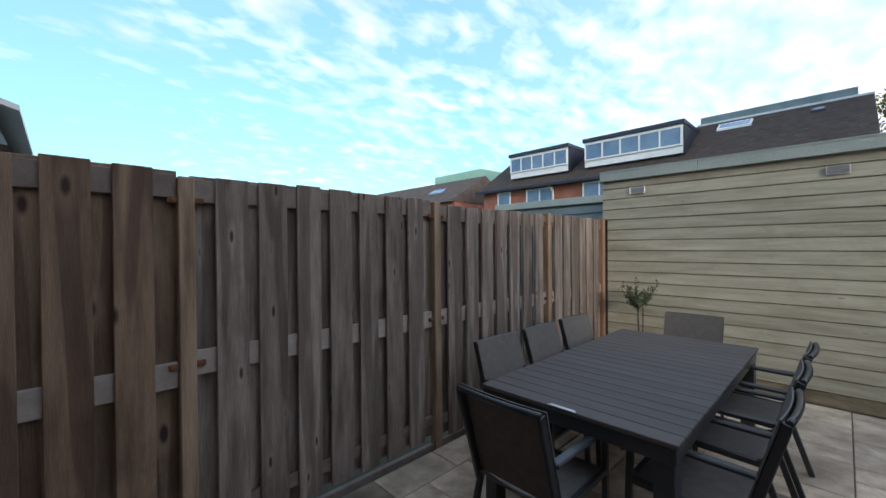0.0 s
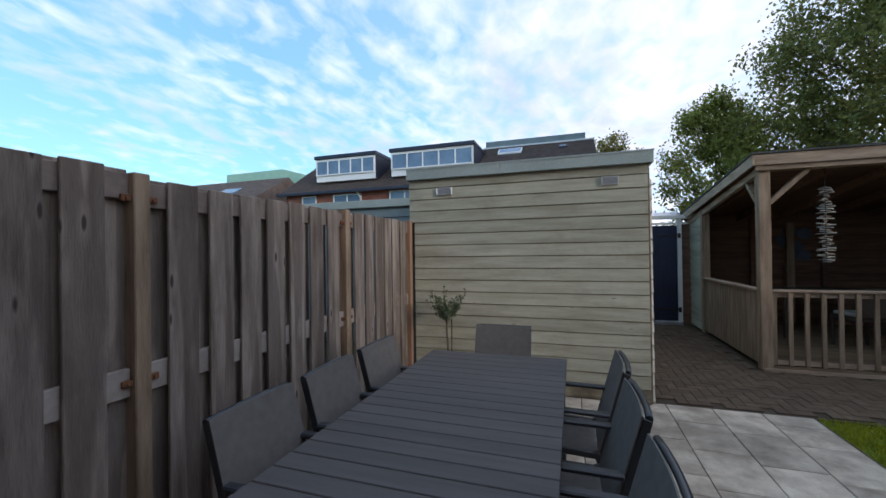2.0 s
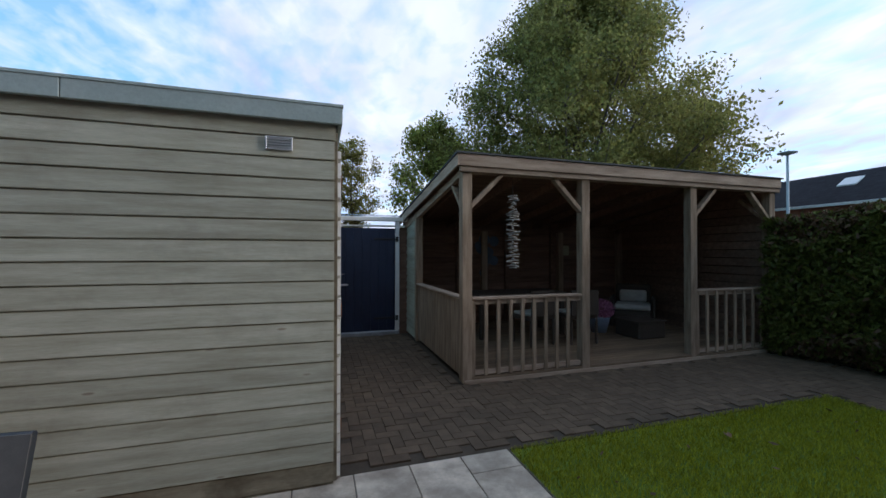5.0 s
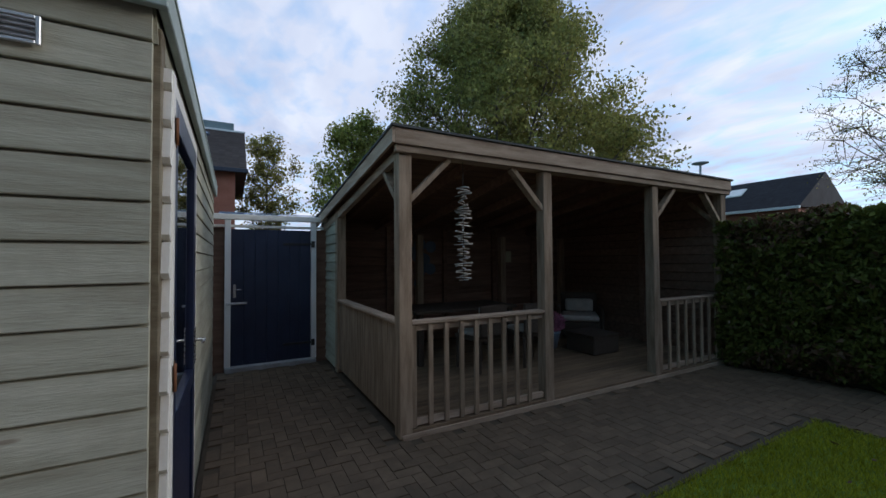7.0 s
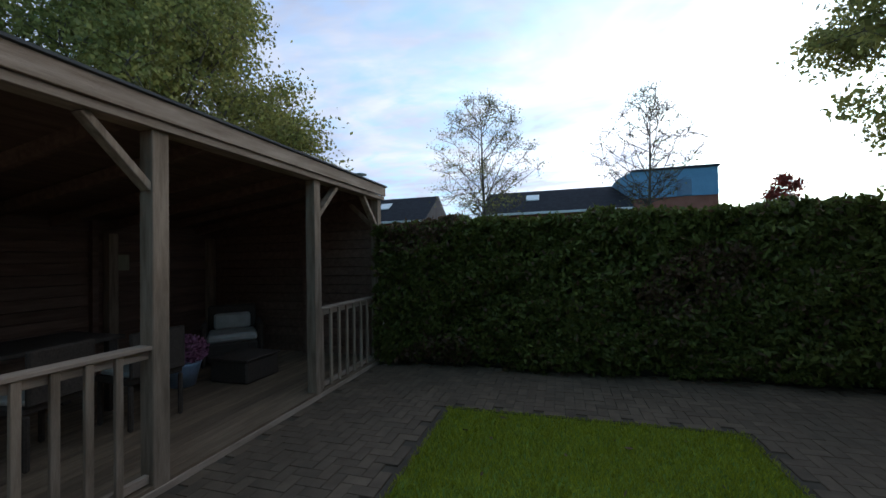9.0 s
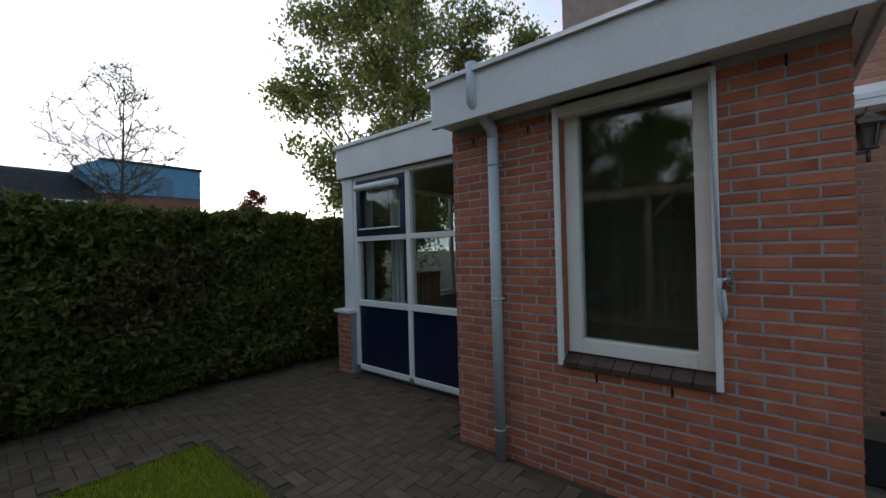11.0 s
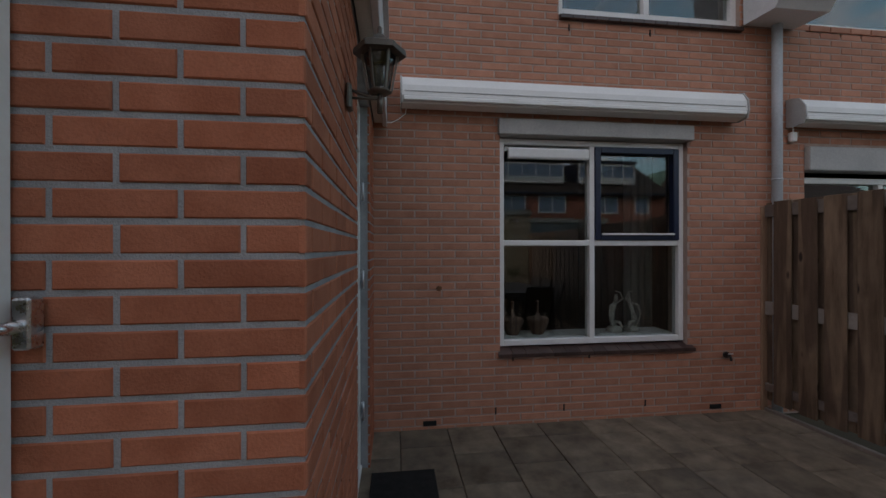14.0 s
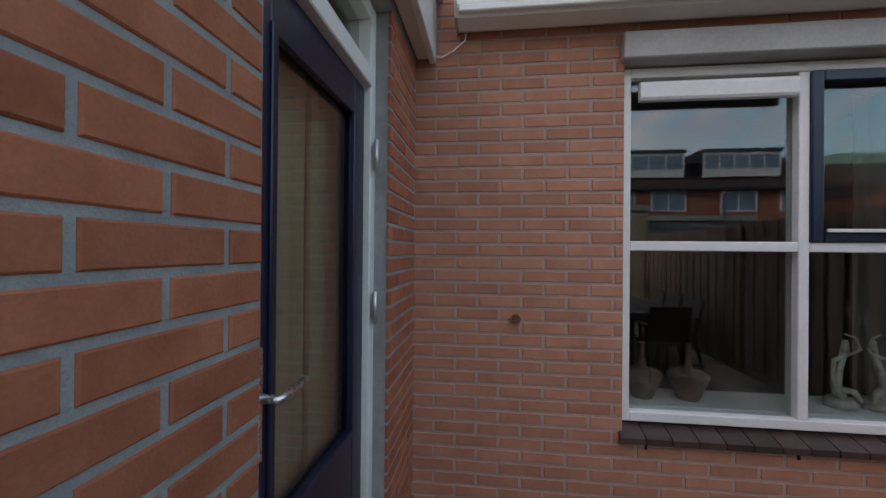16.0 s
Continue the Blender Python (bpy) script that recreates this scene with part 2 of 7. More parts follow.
WOODC = ((0.140, 0.106, 0.086), (0.325, 0.268, 0.225))
M = {
    "soil": surf("soil", (0.05, 0.04, 0.03), (0.09, 0.08, 0.05), 0.5, 0.95, 0.3),
    "tile": surf("terrace_tile", (0.25, 0.198, 0.148), (0.58, 0.485, 0.375), 4.5, 0.75, 0.15, 90, vary=0.26, spots=(1.3, 0.46, 0.68, 0.65, (0.15, 0.118, 0.088))),
    "tiledark": surf("stained_shaded_tile", (0.09, 0.068, 0.048), (0.23, 0.183, 0.132), 5.0, 0.7, 0.15, 90, vary=0.25, spots=(1.6, 0.45, 0.7, 0.5, (0.075, 0.068, 0.060))),
    "tilejoint": surf("tile_joint", (0.07, 0.06, 0.05), (0.12, 0.10, 0.08), 6, 0.95, 0.3),
    "paverjoint": surf("paver_joint", (0.045, 0.033, 0.022), (0.075, 0.056, 0.038), 6, 0.95, 0.3),
    "paver": surf("brick_paver", (0.068, 0.046, 0.028), (0.125, 0.086, 0.054), 5, 0.8, 0.2, 90, vary=0.15, spots=(1.1, 0.5, 0.75, 0.4, (0.06, 0.05, 0.032))),
    "paverj": surf("brick_paver_joined", (0.068, 0.046, 0.028), (0.125, 0.086, 0.054), 5, 0.8, 0.2, 90, island=0.15, spots=(1.1, 0.5, 0.75, 0.4, (0.06, 0.05, 0.032))),
    "brick": surf("red_brick", (0.30, 0.088, 0.045), (0.42, 0.142, 0.080), 7, 0.85, 0.25, 160, vary=0.16, spots=(14, 0.62, 0.75, 0.35, (0.20, 0.085, 0.06))),
    "brickj": surf("red_brick_joined", (0.30, 0.088, 0.045), (0.42, 0.142, 0.080), 7, 0.85, 0.25, 160, island=0.16, spots=(14, 0.62, 0.75, 0.35, (0.20, 0.085, 0.06))),
    "pinkbrick": surf("salmon_brick", (0.37, 0.155, 0.098), (0.47, 0.22, 0.145), 6, 0.85, 0.25, 160, vary=0.11, spots=(9, 0.6, 0.75, 0.3, (0.30, 0.14, 0.10))),
    "pinkbrickj": surf("salmon_brick_joined", (0.37, 0.155, 0.098), (0.47, 0.22, 0.145), 6, 0.85, 0.25, 160, island=0.11, spots=(9, 0.6, 0.75, 0.3, (0.30, 0.14, 0.10))),
    "mortar": surf("mortar", (0.225, 0.228, 0.232), (0.33, 0.332, 0.335), 9, 0.95, 0.4, 220),
    "pinkmortar": surf("pale_mortar", (0.33, 0.24, 0.20), (0.43, 0.32, 0.27), 9, 0.95, 0.4, 220),
    "woodv": surf("weathered_board", *WOODC, 3.0, 0.85, 0.5, 30, stretch=(6, 6, 0.7), vary=0.27, heart=((1.6, 1.6, 0.9), (0.10, 0.075, 0.062), 0.6), knots=((1.7, 1.7, 4.0), (0.06, 0.043, 0.036), 0.11), spots=(2.4, 0.56, 0.78, 0.5, (0.085, 0.066, 0.058))),
    "woodbrown": surf("damp_brown_board", (0.115, 0.073, 0.046), (0.25, 0.168, 0.112), 3.0, 0.8, 0.4, 30, stretch=(6, 6, 0.7), vary=0.20, heart=((1.6, 1.6, 0.9), (0.06, 0.036, 0.027), 0.6), knots=((1.25, 1.25, 4.2), (0.04, 0.025, 0.02), 0.16), spots=(2.4, 0.56, 0.78, 0.5, (0.05, 0.034, 0.028))),
    "woodx": surf("weathered_beam", (0.225, 0.155, 0.105), (0.41, 0.305, 0.225), 3.0, 0.85, 0.3, 30, stretch=(0.7, 6, 6), vary=0.12),
    "woody": surf("weathered_beam_long", (0.225, 0.155, 0.105), (0.41, 0.305, 0.225), 3.0, 0.85, 0.3, 30, stretch=(6, 0.7, 6), vary=0.12),
    "postv": surf("weathered_post", (0.16, 0.108, 0.068), (0.34, 0.245, 0.170), 3.0, 0.85, 0.3, 30, stretch=(6, 6, 0.7), vary=0.12),
    "newpost": surf("brown_post", (0.23, 0.13, 0.08), (0.34, 0.21, 0.14), 3.0, 0.85, 0.3, 30, stretch=(6, 6, 0.7)),
    "patch": surf("pale_block", (0.27, 0.225, 0.195), (0.37, 0.32, 0.28), 6.0, 0.85, 0.2, 40, vary=0.12),
    "rail": surf("fence_rail", (0.149, 0.115, 0.098), (0.241, 0.196, 0.167), 6.0, 0.85, 0.25, 40, vary=0.12),
    "shed": surf("green_grey_cladding", (0.275, 0.255, 0.188), (0.43, 0.412, 0.325), 2.6, 0.85, 0.25, 30, stretch=(0.6, 5, 6), vary=0.13, knots=((3.2, 1.2, 1.25), (0.24, 0.20, 0.15), 0.075), spots=(3.0, 0.52, 0.8, 0.5, (0.225, 0.19, 0.145))),
    "shedy": surf("green_grey_cladding_side", (0.26, 0.245, 0.185), (0.39, 0.375, 0.29), 2.0, 0.85, 0.25, 30, stretch=(5, 0.6, 6), vary=0.13, spots=(2.2, 0.58, 0.8, 0.35, (0.19, 0.165, 0.125))),
    "dampboard": surf("damp_cladding", (0.13, 0.10, 0.064), (0.27, 0.235, 0.165), 2.5, 0.8, 0.25, 30, stretch=(1, 5, 6), vary=0.1, spots=(2.2, 0.48, 0.62, 0.7, (0.085, 0.062, 0.036))),
    "felt": surf("green_grey_trim", (0.27, 0.32, 0.30), (0.34, 0.385, 0.36), 2.0, 0.6, 0.1, 50),
    "roof": surf("roofing_felt", (0.05, 0.05, 0.05), (0.09, 0.09, 0.085), 2.0, 0.9, 0.3, 90),
    "white": surf("white_paint", (0.70, 0.69, 0.66), (0.80, 0.79, 0.76), 3.0, 0.4, 0.03, 60, spots=(4, 0.6, 0.8, 0.15, (0.5, 0.48, 0.42))),
    "cream": surf("cream_paint", (0.66, 0.62, 0.54), (0.76, 0.72, 0.64), 3.0, 0.45, 0.03, 60),
    "greyfascia": surf("grey_white_fascia", (0.60, 0.60, 0.60), (0.69, 0.69, 0.69), 2.0, 0.5, 0.04, 50, spots=(3, 0.55, 0.8, 0.25, (0.38, 0.38, 0.37))),
    "blue": surf("navy_paint", (0.004, 0.008, 0.026), (0.007, 0.013, 0.040), 3.0, 0.35, 0.03, 60),
    "darkblue": surf("dark_blue_boards", (0.007, 0.013, 0.034), (0.013, 0.023, 0.052), 3.0, 0.45, 0.05, 60),
    "zinc": surf("grey_plastic_pipe", (0.33, 0.36, 0.38), (0.42, 0.45, 0.47), 3.0, 0.5, 0.05, 60, spots=(6, 0.6, 0.8, 0.3, (0.28, 0.29, 0.28))),
    "alu": surf("aluminium", (0.55, 0.56, 0.57), (0.66, 0.67, 0.68), 4.0, 0.35, 0.02, 90, metal=0.7),
    "steel": surf("brushed_steel", (0.5, 0.5, 0.5), (0.65, 0.65, 0.65), 4.0, 0.28, 0.02, 90, metal=1.0),
    "rust": surf("rusty_metal", (0.12, 0.05, 0.025), (0.22, 0.10, 0.05), 30.0, 0.7, 0.2, 90, metal=0.3),
    "iron": surf("black_iron", (0.02, 0.02, 0.02), (0.04, 0.038, 0.035), 8.0, 0.45, 0.05, 90, metal=0.4),
    "bronze": surf("dull_bronze", (0.09, 0.075, 0.06), (0.16, 0.14, 0.12), 8.0, 0.45, 0.05, 90, metal=0.6),
    "table": surf("anthracite_slat", (0.070, 0.061, 0.057), (0.094, 0.083, 0.078), 3.0, 0.66, 0.06, 60, stretch=(0.6, 6, 1), vary=0.08),
    "frame": surf("anthracite_frame", (0.022, 0.024, 0.027), (0.034, 0.037, 0.042), 3.0, 0.32, 0.03, 60),
    "mesh": surf("woven_textile", (0.105, 0.095, 0.086), (0.134, 0.122, 0.111), 20.0, 0.8, 0.06, 300),
    "dark": surf("dark_rubber", (0.010, 0.010, 0.010), (0.018, 0.018, 0.018), 20.0, 0.9, 0.3, 200),
    "sill": surf("brown_glazed_tile", (0.045, 0.026, 0.022), (0.075, 0.042, 0.035), 12.0, 0.35, 0.05, 60, vary=0.2),
    "shutter": surf("grey_sunscreen_box", (0.32, 0.31, 0.30), (0.40, 0.39, 0.37), 3.0, 0.6, 0.05, 60),
    "deck": surf("veranda_deck", (0.105, 0.068, 0.040), (0.20, 0.135, 0.084), 3.0, 0.8, 0.25, 30, stretch=(0.7, 6, 1), vary=0.2),
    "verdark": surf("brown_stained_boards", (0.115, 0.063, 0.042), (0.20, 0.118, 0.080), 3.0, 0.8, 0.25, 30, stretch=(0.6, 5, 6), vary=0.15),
    "tilesroof": surf("brown_roof_tiles", (0.060, 0.044, 0.038), (0.10, 0.075, 0.064), 1.5, 0.9, 0.4, 20, island=0.14),
    "blackroof": surf("black_roof_tiles", (0.018, 0.018, 0.022), (0.032, 0.032, 0.038), 1.5, 0.9, 0.4, 20, island=0.14),
    "farbrick": surf("far_brick", (0.24, 0.09, 0.06), (0.34, 0.14, 0.10), 1.5, 0.9, 0.2, 20),
    "mint": surf("mint_cladding", (0.24, 0.42, 0.33), (0.32, 0.50, 0.40), 1.0, 0.7, 0.05, 20),
    "bluewall": surf("blue_cladding", (0.13, 0.28, 0.42), (0.18, 0.34, 0.50), 1.0, 0.7, 0.05, 20),
    "slate": surf("grey_green_cladding", (0.13, 0.17, 0.18), (0.19, 0.24, 0.25), 1.0, 0.7, 0.05, 20),
    "navytrim": surf("dark_trim", (0.012, 0.016, 0.03), (0.02, 0.026, 0.045), 1.0, 0.5, 0.05, 20),
    "room": surf("room_plaster", (0.35, 0.32, 0.28), (0.42, 0.39, 0.34), 1.0, 0.9, 0.05, 40),
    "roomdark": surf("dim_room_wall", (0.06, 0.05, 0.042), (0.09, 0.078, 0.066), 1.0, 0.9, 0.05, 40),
    "darkcurtain": surf("dark_curtain", (0.18, 0.165, 0.095), (0.235, 0.22, 0.13), 2.0, 0.9, 0.2, 120, stretch=(6, 6, 0.4)),
    "discs": surf("dim_blue_glaze", (0.05, 0.065, 0.09), (0.08, 0.10, 0.13), 6.0, 0.5, 0.05, 60),
    "sheer": surf("grey_sheer_curtain", (0.20, 0.20, 0.185), (0.29, 0.29, 0.27), 2.0, 0.9, 0.2, 120, stretch=(6, 6, 0.4)),
    "curtain": surf("olive_curtain", (0.30, 0.26, 0.16), (0.42, 0.37, 0.24), 2.0, 0.9, 0.2, 120, stretch=(6, 6, 0.4)),
    "lace": surf("pale_curtain", (0.55, 0.55, 0.52), (0.68, 0.68, 0.64), 2.0, 0.9, 0.2, 120, stretch=(6, 6, 0.4)),
    "bark": surf("bark", (0.075, 0.06, 0.05), (0.15, 0.125, 0.10), 4.0, 0.95, 0.5, 30, stretch=(3, 3, 0.7)),
    "cushion": surf("off_white_cushion", (0.36, 0.32, 0.27), (0.46, 0.42, 0.36), 6.0, 0.9, 0.2, 200),
    "wicker": surf("brown_wicker", (0.045, 0.032, 0.024), (0.08, 0.06, 0.045), 60.0, 0.7, 0.5, 120),
    "terracotta": surf("dark_clay_pot", (0.11, 0.065, 0.05), (0.17, 0.10, 0.075), 6.0, 0.7, 0.1, 60),
    "bluepot": surf("pale_blue_glaze", (0.20, 0.27, 0.36), (0.28, 0.35, 0.44), 6.0, 0.3, 0.05, 60),
    "shell": surf("driftwood", (0.24, 0.215, 0.18), (0.44, 0.40, 0.35), 8.0, 0.85, 0.2, 60, vary=0.3),
    "statue": surf("silvered_resin", (0.26, 0.25, 0.22), (0.55, 0.53, 0.48), 30.0, 0.4, 0.1, 60, metal=0.2),
    "flower": surf("pink_flower", (0.30, 0.10, 0.17), (0.42, 0.17, 0.26), 20.0, 0.8, 0.1, 60, island=0.3),
}


def leaf_mat(name, c1, c2, trans=0.25, patch=0.9):
    m = surf(name, c1, c2, patch, 0.6, 0.0, 30, island=0.35)
    b = m.node_tree.nodes["Principled BSDF"]
    b.inputs["Specular IOR Level"].default_value = 0.25
    tl = m.node_tree.nodes.new("ShaderNodeBsdfTranslucent")
    mx = m.node_tree.nodes.new("ShaderNodeMixShader")
    mx.inputs[0].default_value = trans
    out = m.node_tree.nodes["Material Output"]
    src = b.inputs["Base Color"].links[0].from_socket
    L = m.node_tree.links
    L.new(src, tl.inputs[0])
    L.new(b.outputs[0], mx.inputs[1])
    L.new(tl.outputs[0], mx.inputs[2])
    L.new(mx.outputs[0], out.inputs[0])
    return m


M["grass"] = leaf_mat("grass", (0.19, 0.215, 0.012), (0.43, 0.42, 0.030), 0.35, 3.2)
M["turf"] = surf("turf", (0.07, 0.11, 0.012), (0.11, 0.16, 0.02), 1.5, 0.95, 0.3, 90)
M["hedge"] = leaf_mat("hedge_leaf", (0.062, 0.074, 0.014), (0.150, 0.158, 0.030), 0.25, 1.1)
M["hedgebrown"] = leaf_mat("hedge_dry_leaf", (0.10, 0.055, 0.03), (0.15, 0.085, 0.045), 0.2, 1.1)
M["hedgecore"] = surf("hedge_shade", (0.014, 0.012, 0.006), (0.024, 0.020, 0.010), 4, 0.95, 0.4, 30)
M["leaf"] = leaf_mat("tree_leaf", (0.15, 0.185, 0.055), (0.34, 0.30, 0.09), 0.5, 0.35)
M["leafgreen"] = leaf_mat("green_tree_leaf", (0.19, 0.235, 0.05), (0.34, 0.33, 0.09), 0.55, 0.35)
M["leafyellow"] = leaf_mat("yellow_tree_leaf", (0.22, 0.22, 0.055), (0.36, 0.29, 0.09), 0.5, 0.35)
M["olive"] = leaf_mat("olive_leaf", (0.07, 0.10, 0.05), (0.14, 0.17, 0.10), 0.2, 9)
M["redleaf"] = leaf_mat("red_tree_leaf", (0.20, 0.035, 0.03), (0.30, 0.08, 0.05), 0.35, 0.35)
M["glass"] = glass_mat("window_glass", (0.80, 0.84, 0.83))
M["darkglass"] = glass_mat("deep_window_glass", (0.45, 0.50, 0.52))
M["farglass"] = surf("far_window_pane", (0.09, 0.16, 0.26), (0.20, 0.29, 0.40), 0.5, 0.08, 0.0, 20)

# ---- building helpers ----


def bx(bm, a, b, bevel=0.0):
    """A box between two corners, with its long edges eased by a bevel."""
    x0, x1 = sorted((a[0], b[0]))
    y0, y1 = sorted((a[1], b[1]))
    z0, z1 = sorted((a[2], b[2]))
    v = [bm.verts.new(p) for p in ((x0, y0, z0), (x1, y0, z0), (x1, y1, z0), (x0, y1, z0), (x0, y0, z1), (x1, y0, z1), (x1, y1, z1), (x0, y1, z1))]
    f = [bm.faces.new([v[i] for i in q]) for q in ((3, 2, 1, 0), (4, 5, 6, 7), (0, 1, 5, 4), (1, 2, 6, 5), (2, 3, 7, 6), (3, 0, 4, 7))]
    if bevel:
        edges = list({e for face in f for e in face.edges})
        bmesh.ops.bevel(bm, geom=edges, offset=bevel, segments=1, affect="EDGES", profile=0.5)
    return v


def beam(bm, p, q, w, d, bevel=0.0, up=(0, 0, 1)):
    """A bar of section w x d from p to q."""
    p, q = Vector(p), Vector(q)
    ax = (q - p)
    n = ax.length
    z = ax.normalized()
    x = Vector(up).cross(z)
    x = x.normalized() if x.length > 1e-4 else Vector((1, 0, 0))
    y = z.cross(x)
    m = Matrix((x, y, z)).transposed().to_4x4()
    m.translation = p
    t = bmesh.new()
    bx(t, (-w / 2, -d / 2, 0), (w / 2, d / 2, n), bevel)
    bmesh.ops.transform(t, matrix=m, verts=t.verts)
    tmp = bpy.data.meshes.new("t")
    t.to_mesh(tmp)
    t.free()
    bm.from_mesh(tmp)
    bpy.data.meshes.remove(tmp)


def tube(bm, pts, r, n=10, caps=True, r1=None):
    """A round tube along points, its radius running from r to r1."""
    pts = [Vector(p) for p in pts]
    r1 = r if r1 is None else r1
    rings = []
    for i, p in enumerate(pts):
        a = pts[max(i - 1, 0)]
        b = pts[min(i + 1, len(pts) - 1)]
        z = (b - a).normalized()
        x = z.orthogonal().normalized() if i == 0 else (last - z * last.dot(z)).normalized()
        last = x
        y = z.cross(x)
        rr = r + (r1 - r) * i / max(len(pts) - 1, 1)
        rings.append([bm.verts.new(p + (x * math.cos(k * math.tau / n) + y * math.sin(k * math.tau / n)) * rr) for k in range(n)])
    for a, b in zip(rings, rings[1:]):
        for k in range(n):
            f = bm.faces.new((a[k], a[(k + 1) % n], b[(k + 1) % n], b[k]))
            f.smooth = True
    if caps:
        bm.faces.new(rings[0][::-1])
        bm.faces.new(rings[-1])


def lathe(bm, profile, centre, n=20):
    """A turned body from (radius, height) points."""
    cx, cy, cz = centre
    rings = [[bm.verts.new((cx + r * math.cos(k * math.tau / n), cy + r * math.sin(k * math.tau / n), cz + h)) for k in range(n)] for r, h in profile]
    for a, b in zip(rings, rings[1:]):
        for k in range(n):
            f = bm.faces.new((a[k], a[(k + 1) % n], b[(k + 1) % n], b[k]))
            f.smooth = True
    bm.faces.new(rings[0][::-1])
    bm.faces.new(rings[-1])


def prism(bm, outline, axis, lo, hi):
    """A solid from an outline of (a, b) pairs, drawn out along axis 0, 1 or 2."""
    def pt(a, b, c):
        return {0: (c, a, b), 1: (a, c, b), 2: (a, b, c)}[axis]
    v0 = [bm.verts.new(pt(a, b, lo)) for a, b in outline]
    v1 = [bm.verts.new(pt(a, b, hi)) for a, b in outline]
    n = len(outline)
    bm.faces.new(v0)
    bm.faces.new(v1[::-1])
    for i in range(n):
        bm.faces.new((v0[i], v1[i], v1[(i + 1) % n], v0[(i + 1) % n]))
    bmesh.ops.recalc_face_normals(bm, faces=bm.faces)


def mesh_ob(name, bm, material):
    me = bpy.data.meshes.new(name)
    bm.to_mesh(me)
    bm.free()
    me.materials.append(material)
    return new(name, me)


def part(name, bm, material, parent, label=""):
    """Links a bmesh as one mesh object under a thing or a part."""
    ob = mesh_ob(name, bm, material)
    ob.parent = parent
    if label:
        ob["label"] = label
    return ob


def structure(name, bm, material, label=""):
    return tagged(mesh_ob(name, bm, material), label, "", "", "structure")


def thing(name, at, label, category, group=""):
    ob = new(name)
    ob.location = at
    ob.empty_display_size = 0.1
    return tagged(ob, label, category, group)


def solid(name, boxes, material, parent=None, label="", bevel=0.0):
    """One mesh of boxes: part of a parent, or of the setting."""
    bm = bmesh.new()
    for a, b in boxes:
        bx(bm, a, b, bevel)
    return part(name, bm, material, parent, label) if parent else structure(name, bm, material, label)


def quads(name, pts, material, parent=None, label="", kind=""):
    """One mesh of loose quads from an array (n, 4, 3)."""
    pts = np.asarray(pts, float)
    n = len(pts)
    me = bpy.data.meshes.new(name)
    me.vertices.add(n * 4)
    me.vertices.foreach_set("co", pts.reshape(-1))
    me.loops.add(n * 4)
    me.loops.foreach_set("vertex_index", np.arange(n * 4, dtype=np.int32))
    me.polygons.add(n)
    me.polygons.foreach_set("loop_start", np.arange(n, dtype=np.int32) * 4)
    me.update(calc_edges=True)
    me.materials.append(material)
    ob = new(name, me)
    if parent:
        ob.parent = parent
    return tagged(ob, label, "", "", kind)


def leaves_at(centres, size, rng, droop=0.0, aspect=1.7):
    """Leaf-shaped quads at random turns round given centres."""
    n = len(centres)
    d = rng.normal(size=(n, 3))
    d[:, 2] -= droop
    d /= np.linalg.norm(d, axis=1)[:, None]
    e = np.cross(d, rng.normal(size=(n, 3)))
    e /= np.linalg.norm(e, axis=1)[:, None] + 1e-9
    s = size * rng.uniform(0.6, 1.3, (n, 1))
    d, e = d * s * aspect / 2, e * s / 2
    return np.stack((centres - d, centres + e * 0.9 - d * 0.1, centres + d, centres - e * 0.9 + d * 0.1), axis=1)

# ---- ground ----
ground = solid("ground", [((-400, -400, -0.6), (400, 400, -0.07))], M["soil"])
bed = solid("pavement_bed", [((0, -0.02, -0.065), (3.74, 6.34, -0.012))], M["tilejoint"])
bed2 = bmesh.new()
bx(bed2, (2.47, 6.345, -0.065), (9.2, 11.2, -0.014))
bx(bed2, (3.745, 1.5, -0.065), (9.2, 3.75, -0.014))
bx(bed2, (7.5, 3.75, -0.065), (9.2, 6.345, -0.014))
structure("path_bed", bed2, M["paverjoint"])
LAWN = (3.80, 7.46, 3.80, 6.30)
lawn_bm = bmesh.new()
bx(lawn_bm, (3.745, 3.75, -0.065), (7.5, 6.345, -0.018))
lawn_soil = structure("lawn_ground", lawn_bm, M["turf"])
rng = np.random.default_rng(4)


def grass(n):
    x, y = rng.uniform(LAWN[0] - 0.045, LAWN[1] + 0.05, n), rng.uniform(LAWN[2] - 0.06, LAWN[3] + 0.05, n)
    h = rng.uniform(0.018, 0.042, n)
    a = rng.uniform(0, math.tau, n)
    w = 0.0035
    lean = rng.normal(0, 0.014, (n, 2))
    base = np.stack((x, y, np.full(n, -0.02)), 1)
    side = np.stack((np.cos(a) * w, np.sin(a) * w, np.zeros(n)), 1)
    top = base + np.stack((lean[:, 0], lean[:, 1], h), 1)
    return np.stack((base - side, base + side, top + side * 0.3, top - side * 0.3), 1)


tagged(quads("lawn_grass", grass(75000), M["grass"]), "short green lawn grass with a few fallen leaves", "grass", "", "stuff")
fall = rng.uniform((LAWN[0], LAWN[2], 0.02), (LAWN[1], LAWN[3], 0.03), (45, 3))
tagged(quads("fallen_leaves", leaves_at(fall, 0.045, rng) * [1, 1, 0.3] + [0, 0, 0.016], M["hedgebrown"]), "small dry brown leaves lying on the lawn", "leaves", "", "stuff")

# ---- brick walls ----
COURSE, LONG, JOINT = 0.0656, 0.2230, 0.0125
EXT_Y, EXT_X, EXT_R = 2.424, 3.56, 5.83


